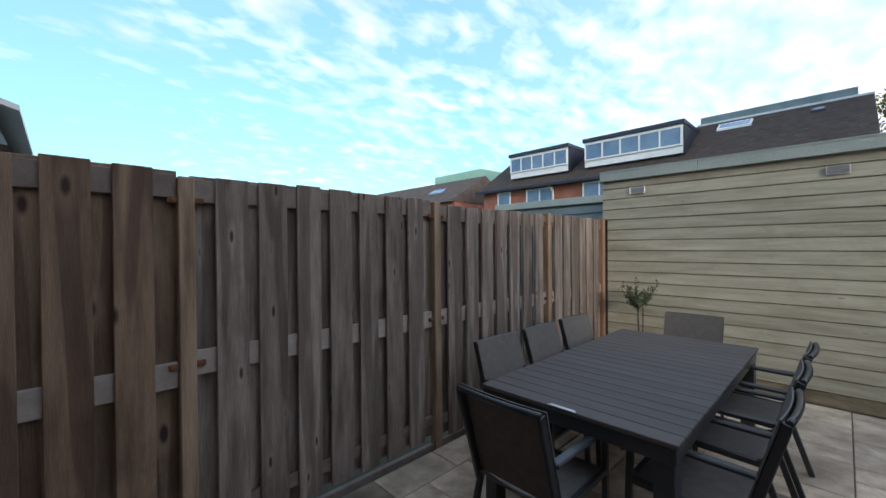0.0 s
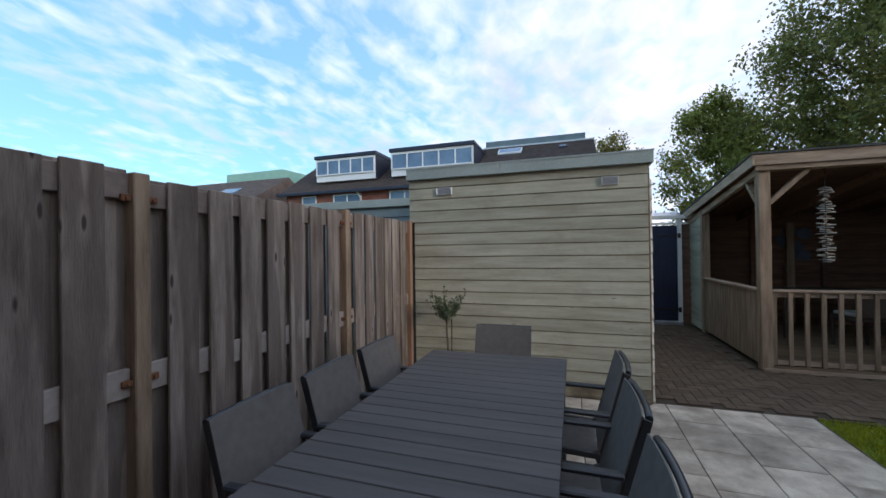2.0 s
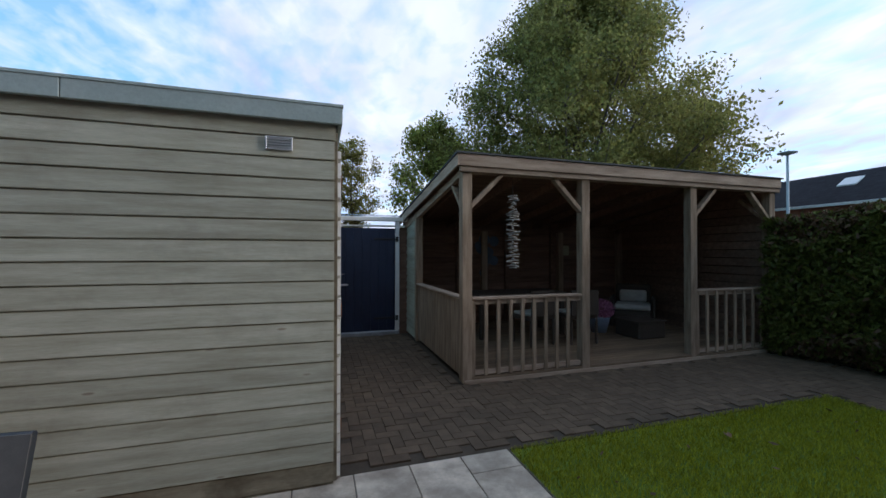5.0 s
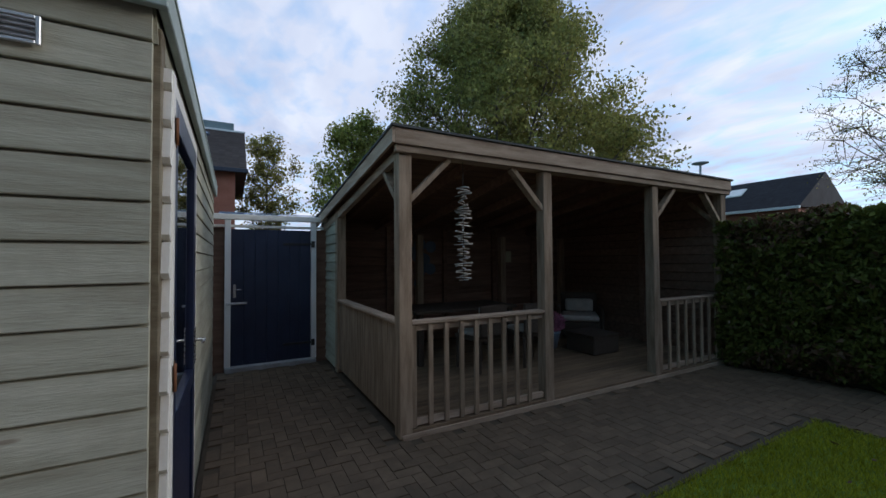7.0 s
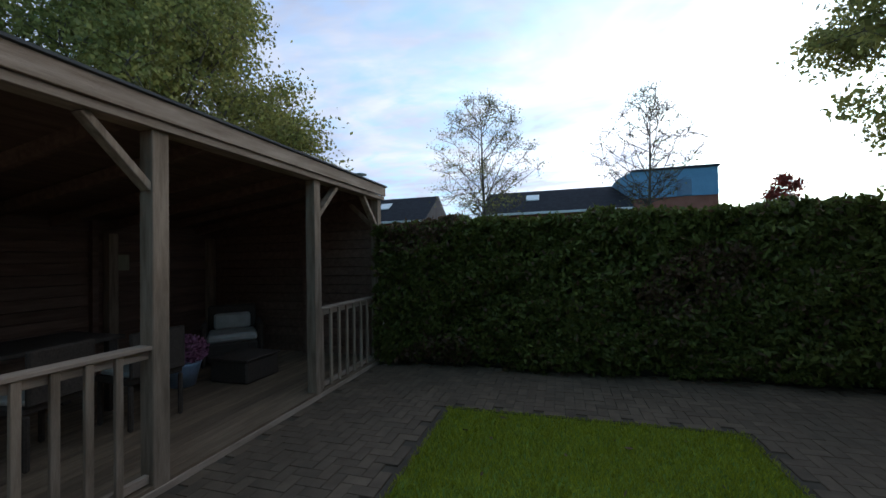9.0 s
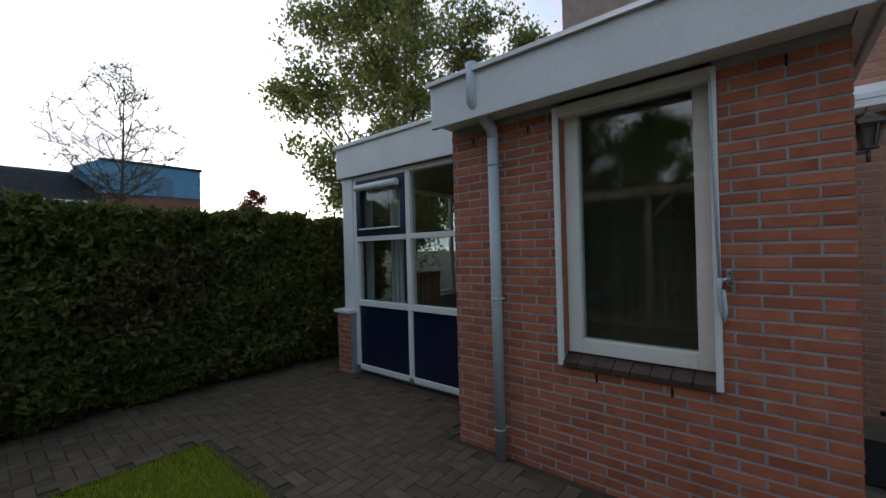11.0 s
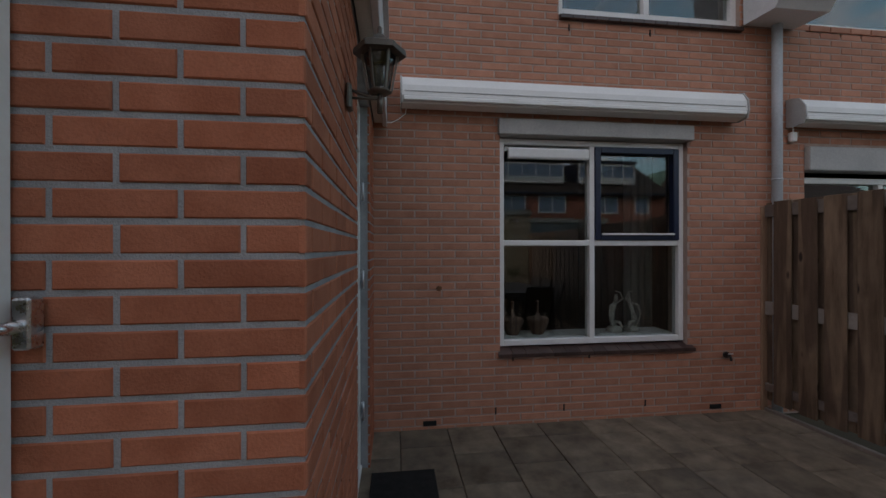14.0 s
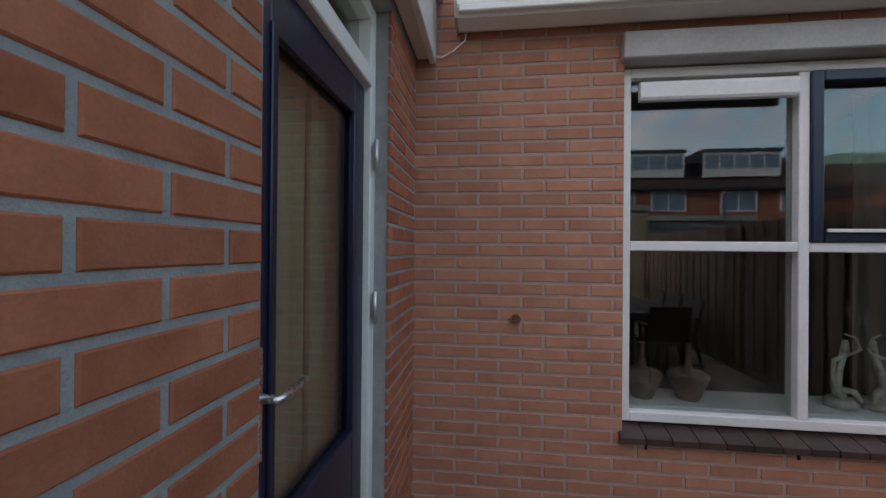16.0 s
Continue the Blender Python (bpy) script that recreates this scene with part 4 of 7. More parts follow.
tagged(mesh_ob("doormat", mat_ob, M["dark"]), "black rubber doormat on the terrace tiles before the back door", "doormat")

# ---- fence along the terrace ----
FENCE_TOP = 1.83
POSTS = (-0.02, 1.62, 3.24, 4.86, 6.18)
rnd = random.Random(11)


def board_mesh(name, w, h, t, mat="woodv"):
    """An upright fence board, slightly cupped, with eased edges and an uneven top."""
    bm = bmesh.new()
    bx(bm, (-t / 2, -w / 2, 0), (t / 2, w / 2, h), 0.003)
    me = bpy.data.meshes.new(name)
    bm.to_mesh(me)
    bm.free()
    me.materials.append(M[mat])
    return me


def fence_run(name, label, x, ys, top, face=1, bend=0.0):
    """Shadow fence panels between posts; face is +1 when the front boards look to +x."""
    fence = thing(name, (x, ys[0], 0), label, "fence")
    first = []
    damp = [board_mesh("fence_board", w, top - 0.03, 0.017, "woodbrown") for w in (0.142, 0.150, 0.146)]
    boards = [board_mesh("fence_board", w, top - 0.03, 0.017) for w in (0.142, 0.150, 0.146)]
    for a, b in zip(ys, ys[1:]):
        n = max(2, round((b - a - 0.2) / 0.203))
        step = (b - a - 0.07 - 0.125) / n
        lift = 0.065 if a < 1 else 0.05 if a < 3 else 0.022
        for k in range(n + 1):
            y = a + 0.035 + 0.0625 + step * k
            ob = new("fence_board", (damp if bend and a < 1 else boards)[rnd.randrange(3)])
            ob.parent = fence
            ob.location = (face * -0.058, y - ys[0], 0.03 + lift)
            if k < n:
                ob = new("fence_board", (damp if bend and a < 1 else boards)[rnd.randrange(3)])
                ob.parent = fence
                ob.location = (face * -0.008, y + step / 2 + rnd.uniform(-0.006, 0.006) - ys[0], 0.03 + lift + rnd.uniform(-0.008, 0.004))
                ob.rotation_euler = (rnd.uniform(-0.003, 0.003), 0, rnd.uniform(-0.03, 0.03))
        for z0, z1, m in ((0.12, 0.19, "rail"), (0.915 - (1.6 * lift if a < 1 else lift), 1.035 - (1.6 * lift if a < 1 else lift), "patch"), (1.70, 1.81, "rail")):
            bm = bmesh.new()
            bx(bm, (face * -0.047, a + 0.035 - ys[0], z0 + lift), (face * -0.019, b - 0.035 - ys[0], z1 + lift), 0.003)
            part("fence_rail", bm, M[m], fence)
        bm = bmesh.new()
        bx(bm, (face * -0.05, a + 0.034 - ys[0], -0.02), (face * -0.012, b - 0.034 - ys[0], 0.028), 0.003)
        part("base_board", bm, M["rail"], fence)
        if not first:
            bpy.context.view_layer.update()
            first = list(fence.children)
    # the panel next to the house stands slightly askew
    if bend:
        pivot = Vector((0, ys[1] - ys[0], 0))
        turn = Matrix.Translation(pivot) @ Matrix.Rotation(math.atan2(bend, ys[1] - ys[0]), 4, "Z") @ Matrix.Translation(-pivot)
        for ob in first:
            ob.matrix_basis = turn @ ob.matrix_basis
    for i, y in enumerate(ys):
        bm = bmesh.new()
        bx(bm, (-0.055, y - 0.034 - ys[0], -0.06), (0.012, y + 0.034 - ys[0], top + 0.035), 0.005)
        if i == 0:
            bmesh.ops.translate(bm, vec=(bend, 0, 0), verts=bm.verts)
        part("fence_post", bm, M["newpost" if i in (0, len(ys) - 1) else "postv"], fence)
        if i in (0, len(ys) - 1):
            continue
        for s in (-1, 1):
            for z in (1.755, 0.975):
                bm = bmesh.new()
                bx(bm, (-0.018, y + s * 0.036 - ys[0], z - 0.014), (-0.002, y + s * 0.075 - ys[0], z + 0.014), 0.002)
                tube(bm, [(-0.002, y + s * 0.055 - ys[0], z), (0.006, y + s * 0.055 - ys[0], z)], 0.007, 8)
                part("bracket", bm, M["rust"], fence)
    return fence


fence_run("fence", "weathered grey brown wooden shadow fence along the terrace", -0.012, POSTS, FENCE_TOP, bend=0.062)

# ---- shed ----
SX, SY, SYB = 2.455, 6.262, 10.45
shed = thing("shed", (SX / 2, SY, 0), "garden shed clad in grey green horizontal boards with a flat roof", "shed")


def sp(nm, bm, m, lb="", parent=None):
    bmesh.ops.translate(bm, vec=-Vector(shed.location), verts=bm.verts)
    return part(nm, bm, M[m], parent or shed, lb)


SDOOR = (6.46, 7.42, 2.20)
bm = bmesh.new()
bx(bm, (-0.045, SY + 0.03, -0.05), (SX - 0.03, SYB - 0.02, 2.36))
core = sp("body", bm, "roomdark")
BH = 0.131


def clad_x(x0, x1, y, z, h, mt, mb=0.002):
    bm = bmesh.new()
    prism(bm, [(y + 0.028, z), (y - 0.004, z), (y - 0.006, z + 0.004), (y + 0.002, z + h - 0.010), (y + 0.014, z + h - 0.004), (y + 0.028, z + h + 0.012)], 0, x0, x1)
    sp("cladding_board", bm, mt)


def clad_y(y0, y1, x, z, h, mt):
    bm = bmesh.new()
    prism(bm, [(x - 0.028, z), (x + 0.004, z), (x + 0.006, z + 0.004), (x - 0.002, z + h - 0.010), (x - 0.014, z + h - 0.004), (x - 0.028, z + h + 0.012)], 1, y0, y1)
    sp("cladding_board", bm, mt)


for k in range(19):
    z = -0.117 + k * BH
    clad_x(-0.05 if z > FENCE_TOP - 0.1 else 0.01, SX - 0.008, SY, z, BH, "dampboard" if k < 2 else "shed")
    if z < SDOOR[2]:
        clad_y(SDOOR[1] + 0.02, SYB, SX, z, BH, "shedy")
    else:
        clad_y(SY + 0.02, SYB, SX, z, BH, "shedy")
bm = bmesh.new()
bx(bm, (-0.07, SY - 0.05, 2.335), (1.02, SY - 0.02, 2.455), 0.004)
bx(bm, (1.024, SY - 0.05, 2.335), (SX + 0.04, SY - 0.02, 2.455), 0.004)
bx(bm, (SX + 0.01, SY - 0.02, 2.335), (SX + 0.04, SYB, 2.455), 0.004)
bx(bm, (-0.07, SY - 0.055, 2.445), (SX + 0.045, SY + 0.06, 2.462))
bx(bm, (SX - 0.06, SY + 0.06, 2.445), (SX + 0.045, SYB, 2.462))
sp("roof_trim", bm, "felt", "grey green roof trim")
bm = bmesh.new()
bx(bm, (-0.045, SY, 2.361), (SX, SYB, 2.44))
sp("roof", bm, "roof")
for vx0, vx1 in ((0.29, 0.47), (2.03, 2.19)):
    v = thing("vent", ((vx0 + vx1) / 2, SY - 0.012, 2.19), "aluminium louvred air vent on the shed wall", "vent", "air vents of the shed")
    bm = bmesh.new()
    h = (vx1 - vx0) / 2
    frame_bars(bm, -h, h, -0.042, 0.042, 0, 0.011, 0.012, 0.002)
    part("vent_frame", bm, M["alu"], v)
    bm = bmesh.new()
    bx(bm, (-h + 0.012, -0.004, -0.03), (h - 0.012, 0.004, 0.03))
    part("vent_back", bm, M["zinc"], v)
    for i in range(4):
        bm = bmesh.new()
        z = -0.026 + i * 0.016
        prism(bm, [(-0.004, z + 0.010), (-0.014, z), (-0.012, z - 0.003), (-0.002, z + 0.007)], 0, -h + 0.012, h - 0.012)
        part("slat", bm, M["alu"], v)
# corner strip and saw-toothed board ends seen at the corner
bm = bmesh.new()
bx(bm, (SX - 0.028, SY + 0.110, 0.0), (SX + 0.040, SDOOR[0] - 0.02, 2.20), 0.004)
bx(bm, (SX + 0.012, SDOOR[1] - 0.04, 0.0), (SX + 0.034, SDOOR[1] + 0.02, 2.20), 0.003)
bx(bm, (SX + 0.012, SDOOR[0] - 0.02, 2.145), (SX + 0.034, SDOOR[1] - 0.04, 2.20), 0.003)
sp("door_frame", bm, "cream", "cream painted door frame")
bm = bmesh.new()
bx(bm, (SX - 0.029, SY + 0.031, 0.0), (SX + 0.014, SY + 0.109, 2.30), 0.003)
sp("corner_board", bm, "dampboard", "dark brown damp corner board")
for k in range(18):
    z = -0.112 + k * BH
    bm = bmesh.new()
    z0, z1, y0 = max(z + 0.004, 0.0), min(z + BH - 0.004, 2.19), SY + 0.052 + 0.008 * (k * 7 % 3)
    prism(bm, [(y0 + 0.016, z0), (SY + 0.109, z0 - 0.002 if z0 > 0.01 else z0), (SY + 0.109, z1), (y0 + 0.022, z1), (y0 + 0.010, z0 + 0.07), (y0, z0 + 0.018)], 0, SX + 0.012, SX + 0.037)
    sp("filler", bm, "cream", "cream painted notched filler piece")
bm = bmesh.new()
fx0, fx1 = SX - 0.005, SX + 0.036
a, b = SDOOR[0] - 0.018, SDOOR[1] - 0.042
bx(bm, (fx0, a + 0.10, 0.02), (fx1 - 0.012, b - 0.10, 0.85), 0.003)
sdoor = sp("shed_door", bm, "blue", "navy shed door with a rippled glass pane")


def sub(nm, bm, m, parent, lb=""):
    bmesh.ops.translate(bm, vec=-Vector(shed.location), verts=bm.verts)
    return part(nm, bm, M[m], parent, lb)


for lo, hi in (((fx0, a, 0.02), (fx1, a + 0.10, 2.14)), ((fx0, b - 0.10, 0.02), (fx1, b, 2.14)), ((fx0, a + 0.10, 2.03), (fx1, b - 0.10, 2.14)), ((fx0, a + 0.10, 0.85), (fx1, b - 0.10, 0.93))):
    bm = bmesh.new()
    bx(bm, lo, hi, 0.003)
    sub("door_rail", bm, "blue", sdoor)
bm = bmesh.new()
bx(bm, (fx0 + 0.016, a + 0.099, 0.929), (fx0 + 0.022, b - 0.099, 2.031))
sub("pane", bm, "darkglass", sdoor)
for z in (0.25, 1.05, 1.95):
    bm = bmesh.new()
    bx(bm, (fx1 - 0.001, a - 0.045, z), (fx1 + 0.004, a + 0.04, z + 0.10), 0.001)
    tube(bm, [(fx1 + 0.006, a - 0.004, z), (fx1 + 0.006, a - 0.004, z + 0.10)], 0.008, 8)
    sub("hinge", bm, "rust", sdoor, "rusty door hinge")
bm = bmesh.new()
bx(bm, (fx1, b - 0.07, 0.95), (fx1 + 0.008, b - 0.03, 1.15), 0.002)
tube(bm, [(fx1, b - 0.05, 1.08), (fx1 + 0.05, b - 0.05, 1.08), (fx1 + 0.05, b - 0.17, 1.085)], 0.009, 8)
sub("door_handle", bm, "steel", sdoor, "steel lever handle")

# neighbour's shed beyond the fence
bm = bmesh.new()
nshed = thing("neighbour_shed", (-1.6, 8.0, 0), "blue grey clad neighbouring shed behind the fence", "shed")
bx(bm, (-1.5, 0.02, -0.05), (1.33, 2.4, 2.28))
part("body", bm, M["slate"], nshed)
for k in range(16):
    bm = bmesh.new()
    prism(bm, [(0.018, k * 0.14), (-0.012, k * 0.14), (0.004, k * 0.14 + 0.13), (0.018, k * 0.14 + 0.138)], 0, -1.5, 1.33)
    part("cladding_board", bm, M["slate"], nshed)
bm = bmesh.new()
bx(bm, (-1.55, -0.05, 2.27), (1.38, 2.45, 2.40), 0.004)
part("roof_trim", bm, M["felt"], nshed)

# ---- gate between shed and veranda ----
GY = 10.86
GX0, GX1 = 2.63, 3.74
gate_post = thing("gate_frame", (2.6, GY, 0), "white painted gate frame with a lintel beam", "gate frame")
for nm, a, b in (("post", (GX0 - 0.055, GY - 0.03, 0.06), (GX0 + 0.02, GY + 0.04, 2.09)), ("post", (GX1 - 0.03, GY - 0.03, 0.06), (GX1 + 0.045, GY + 0.04, 2.09)),
                 ("lintel", (2.30, GY - 0.05, 2.09), (3.96, GY + 0.04, 2.165)), ("lower_lintel", (2.40, GY + 0.0, 1.985), (3.90, GY + 0.045, 2.02))):
    bm = bmesh.new()
    bx(bm, a, b, 0.004)
    bmesh.ops.translate(bm, vec=-gate_post.location, verts=bm.verts)
    part(nm, bm, M["cream" if "lintel" in nm else "white"], gate_post)
gate = thing("garden_gate", (3.18, GY, 0), "closed dark blue boarded garden gate with black strap hinges", "gate")
bm = bmesh.new()
bx(bm, (GX0 + 0.022, GY + 0.0185, 0.07), (GX1 - 0.032, GY + 0.034, 1.96), 0.002)
bmesh.ops.translate(bm, vec=-gate.location, verts=bm.verts)
part("backing", bm, M["darkblue"], gate)
n = 7
for i in range(n):
    bm = bmesh.new()
    wdt = (GX1 - GX0 - 0.06) / n
    bx(bm, (GX0 + 0.025 + i * wdt + 0.001, GY - 0.005, 0.07), (GX0 + 0.025 + (i + 1) * wdt - 0.001, GY + 0.018, 1.96), 0.002)
    bmesh.ops.translate(bm, vec=-gate.location, verts=bm.verts)
    part("board", bm, M["darkblue"], gate)
for z in (0.28, 1.74):
    bm = bmesh.new()
    bx(bm, (GX1 - 0.42, GY - 0.016, z), (GX1 - 0.0, GY - 0.006, z + 0.035), 0.002)
    bx(bm, (GX1 - 0.03, GY - 0.045, z - 0.03), (GX1 + 0.02, GY - 0.031, z + 0.065), 0.002)
    bmesh.ops.translate(bm, vec=-gate.location, verts=bm.verts)
    part("strap_hinge", bm, M["iron"], gate, "black strap hinge")
bm = bmesh.new()
bx(bm, (GX0 + 0.05, GY - 0.012, 1.01), (GX0 + 0.085, GY - 0.006, 1.19), 0.002)
tube(bm, [(GX0 + 0.068, GY - 0.01, 1.12), (GX0 + 0.068, GY - 0.05, 1.12), (GX0 + 0.15, GY - 0.05, 1.12)], 0.009, 8)
bmesh.ops.translate(bm, vec=-gate.location, verts=bm.verts)
part("handle", bm, M["steel"], gate, "steel lever handle")
bm = bmesh.new()
bx(bm, (GX0 - 0.03, GY - 0.045, 0.915), (GX0 + 0.22, GY - 0.030, 0.945), 0.003)
bmesh.ops.translate(bm, vec=-gate.location, verts=bm.verts)
part("bolt", bm, M["alu"], gate, "steel sliding bolt")
solid("wall_gate_side", [((2.40, GY + 0.05, -0.05), (GX0 - 0.056, GY + 0.09, 1.98)), ((GX1 + 0.046, GY + 0.05, -0.05), (4.1, GY + 0.09, 1.98))], M["verdark"])
solid("step_gate", [((GX0 - 0.05, GY - 0.06, -0.02), (GX1 + 0.04, GY + 0.10, 0.055))], M["mortar"], bevel=0.008)
# glazed canopy beyond the gate
can = thing("canopy", (3.1, 11.0, 2.1), "small translucent corrugated canopy behind the gate", "canopy")
for i in range(3):
    bm = bmesh.new()
    prism(bm, [(0.0, 0.02), (0.9, 0.20), (0.9, 0.21), (0.0, 0.03)], 0, -0.62 + i * 0.5, -0.14 + i * 0.5)
    part("sheet", bm, M["farglass"], can)

# ---- table and chairs ----
T = (0.705, 1.70, 2.90, 4.93, 0.745)
table = thing("dining_table", ((T[0] + T[1]) / 2, (T[2] + T[3]) / 2, 0), "large anthracite aluminium garden table with a slatted top", "table")
hw, hl = (T[1] - T[0]) / 2, (T[3] - T[2]) / 2
nsl = 20
for i in range(nsl):
    s = 2 * hl / nsl
    bm = bmesh.new()
    bx(bm, (-hw, -hl + i * s + 0.002, T[4] - 0.022), (hw, -hl + (i + 1) * s - 0.003, T[4]), 0.003)
    part("slat", bm, M["table"], table)
bm = bmesh.new()
for a, b in (((-hw + 0.01, -hl + 0.01, T[4] - 0.09), (-hw + 0.04, hl - 0.01, T[4] - 0.023)), ((hw - 0.04, -hl + 0.01, T[4] - 0.09), (hw - 0.01, hl - 0.01, T[4] - 0.023)),
             ((-hw + 0.041, -hl + 0.01, T[4] - 0.09), (hw - 0.041, -hl + 0.04, T[4] - 0.023)), ((-hw + 0.041, hl - 0.04, T[4] - 0.09), (hw - 0.041, hl - 0.01, T[4] - 0.023)),
             ((-0.03, -hl + 0.041, T[4] - 0.07), (0.03, hl - 0.041, T[4] - 0.023))):
    bx(bm, a, b, 0.002)
part("apron", bm, M["frame"], table)
for sx in (-1, 1):
    for sy in (-1, 1):
        bm = bmesh.new()
        x, y = sx * (hw - 0.055), sy * (hl - 0.055)
        bx(bm, (x - 0.042, y - 0.042, 0.0), (x + 0.042, y + 0.042, T[4] - 0.023), 0.005)
        part("leg", bm, M["frame"], table)
bm = bmesh.new()
prism(bm, [(-0.075, -hl - 0.0005), (0.075, -hl - 0.0005), (0.06, -hl + 0.02), (-0.06, -hl + 0.02)], 2, T[4] + 0.0005, T[4] + 0.004)
part("label_plate", bm, M["alu"], table, "small bright metal plate on the table edge")


def web(bm, rows, back):
    """A closed sheet through rows of points, as thick as the offset to its back."""
    off = Vector(back)
    top = [[bm.verts.new(p) for p in r] for r in rows]
    low = [[bm.verts.new(Vector(p) + off) for p in r] for r in rows]
    n, m = len(rows), len(rows[0])
    for i in range(n - 1):
        for j in range(m - 1):
            bm.faces.new((top[i][j], top[i][j + 1], top[i + 1][j + 1], top[i + 1][j]))
            bm.faces.new((low[i][j], low[i + 1][j], low[i + 1][j + 1], low[i][j + 1]))
    rim = [(0, j) for j in range(m)] + [(i, m - 1) for i in range(1, n)] + [(n - 1, j) for j in range(m - 2, -1, -1)] + [(i, 0) for i in range(n - 2, 0, -1)]
    for (a, b), (c, d) in zip(rim, rim[1:] + rim[:1]):
        bm.faces.new((top[a][b], low[a][b], low[c][d], top[c][d]))
    bmesh.ops.recalc_face_normals(bm, faces=bm.faces)


def chair_thing():
    """A stacking garden chair facing +y: aluminium frame, woven seat and back."""
    c = thing("garden_chair", (0, 0, 0), "anthracite garden armchair with a woven textile seat and back", "chair", "chairs round the garden table")
    w = 0.216

    def back(z):
        return -0.20 - (z - 0.42) * 0.28
    # each side: front leg, arm, rear upright
    for s, nm in ((-1, "side"), (1, "side")):
        bm = bmesh.new()
        beam(bm, (s * w, back(0.40), 0.40), (s * w, back(0.87), 0.87), 0.022, 0.038, 0.004)
        part("back_upright", bm, M["frame"], c)
        bm = bmesh.new()
        beam(bm, (s * w, 0.245, 0.0), (s * w, 0.225, 0.635), 0.026, 0.032, 0.004)
        part("leg", bm, M["frame"], c)
        bm = bmesh.new()
        beam(bm, (s * w, -0.315, 0.0), (s * w, -0.17, 0.45), 0.026, 0.032, 0.004)
        part("leg", bm, M["frame"], c)
        bm = bmesh.new()
        beam(bm, (s * (w + 0.004), back(0.64) + 0.02, 0.645), (s * (w + 0.004), 0.255, 0.65), 0.045, 0.022, 0.006)
        part("armrest", bm, M["frame"], c, "grey aluminium armrest")
        bm = bmesh.new()
        beam(bm, (s * w, -0.21, 0.425), (s * w, 0.24, 0.44), 0.024, 0.034, 0.004)
        part("seat_rail", bm, M["frame"], c)
    bm = bmesh.new()
    xs = [-w - 0.008 + (2 * w + 0.016) * i / 8 for i in range(9)]
    pts = [(x, back(0.875) - 0.014 * (1 - (x / w) ** 2) - 0.004, 0.872) for x in xs]
    tube(bm, pts, 0.014, 8)
    part("top_rail", bm, M["frame"], c)
    bm = bmesh.new()
    web(bm, [[(x * 1.03, back(z) - 0.014 * (1 - (x / w) ** 2) * j / 6 + 0.026, z) for x in xs] for j, z in enumerate([0.44 + 0.444 * k / 6 for k in range(7)])], (0, -0.006, 0))
    part("backrest", bm, M["mesh"], c, "woven dark textile backrest")
    bm = bmesh.new()
    web(bm, [[(x * 0.92, -0.20 + 0.44 * j / 4, 0.438 - 0.015 * (1 - (x / w) ** 2) + 0.006 * j / 4) for x in xs] for j in range(5)], (0, 0, -0.006))
    part("seat", bm, M["mesh"], c, "woven dark textile seat")
    bm = bmesh.new()
    beam(bm, (-w, 0.235, 0.425), (w, 0.235, 0.425), 0.03, 0.022, 0.003)
    part("crossbar", bm, M["frame"], c)
    return c


CHAIRS = [(1.19, 5.00, 180), (0.75, 3.40, -90), (0.76, 3.95, -88), (0.76, 4.50, -91), (1.68, 3.30, 90), (1.68, 3.90, 91), (1.685, 4.48, 89)]
chair = chair_thing()
chair.matrix_basis = pose(1.122, 2.84, 0, 0, 0, -1)
for x, y, a in CHAIRS:
    copy_thing(chair, pose(x, y, 0, 0, 0, a))

# ---- small olive tree ----
olive = thing("olive_tree", (0.50, 5.97, 0), "small olive tree on a thin trunk in a clay pot", "tree")
bm = bmesh.new()
lathe(bm, [(0.09, 0.0), (0.13, 0.26), (0.14, 0.27), (0.14, 0.30), (0.12, 0.30), (0.115, 0.27)], (0, 0, 0), 20)
part("pot", bm, M["terracotta"], olive)
bm = bmesh.new()
tube(bm, [(0, 0, 0.26), (-0.01, 0.0, 0.5), (-0.025, 0.01, 0.7), (-0.02, 0, 0.86)], 0.013, 8, True, 0.007)
orng = np.random.default_rng(7)
olive_tips = []
for k in range(30):
    a = k * 2.399 + orng.uniform(-0.3, 0.3)
    r, up = orng.uniform(0.07, 0.23), orng.uniform(-0.05, 0.17) + (0.07 if k % 9 == 0 else 0)
    p0, p1 = Vector((-0.02, 0, 0.74 + 0.004 * k)), Vector((-0.02 + r * 0.6 * math.cos(a), r * 0.6 * math.sin(a), 0.86 + up * 0.3))
    p2 = Vector((-0.02 + r * math.cos(a), r * math.sin(a), 0.91 + up))
    tube(bm, [p0, p1, p2], 0.004, 5, True, 0.0015)
    for j in range(15):
        u = 0.35 + 0.68 * j / 14
        q = p0 * (1 - u) ** 2 + p1 * 2 * u * (1 - u) + p2 * u * u
        olive_tips.append(tuple(q + Vector(orng.normal(0, 0.016, 3))))
part("trunk", bm, M["bark"], olive)
bm = bmesh.new()
tube(bm, [(0.03, 0.0, 0.26), (0.035, 0, 0.80)], 0.006, 6)
part("stake", bm, M["iron"], olive, "thin dark plant stake")
quads("crown", leaves_at(np.array(olive_tips), 0.021, orng, 0.0, 3.0), M["olive"], olive, "", "stuff")

# ---- veranda ----
VX0, VX1, VY0, VY1 = 3.95, 9.10, 7.825, 11.15
ver = thing("veranda", ((VX0 + VX1) / 2, VY0, 0), "open weathered wooden garden veranda with balustrades and a sloping roof", "veranda")


def vp(nm, bm, m, lb=""):
    bmesh.ops.translate(bm, vec=-ver.location, verts=bm.verts)
    return part(nm, bm, M[m], ver, lb)


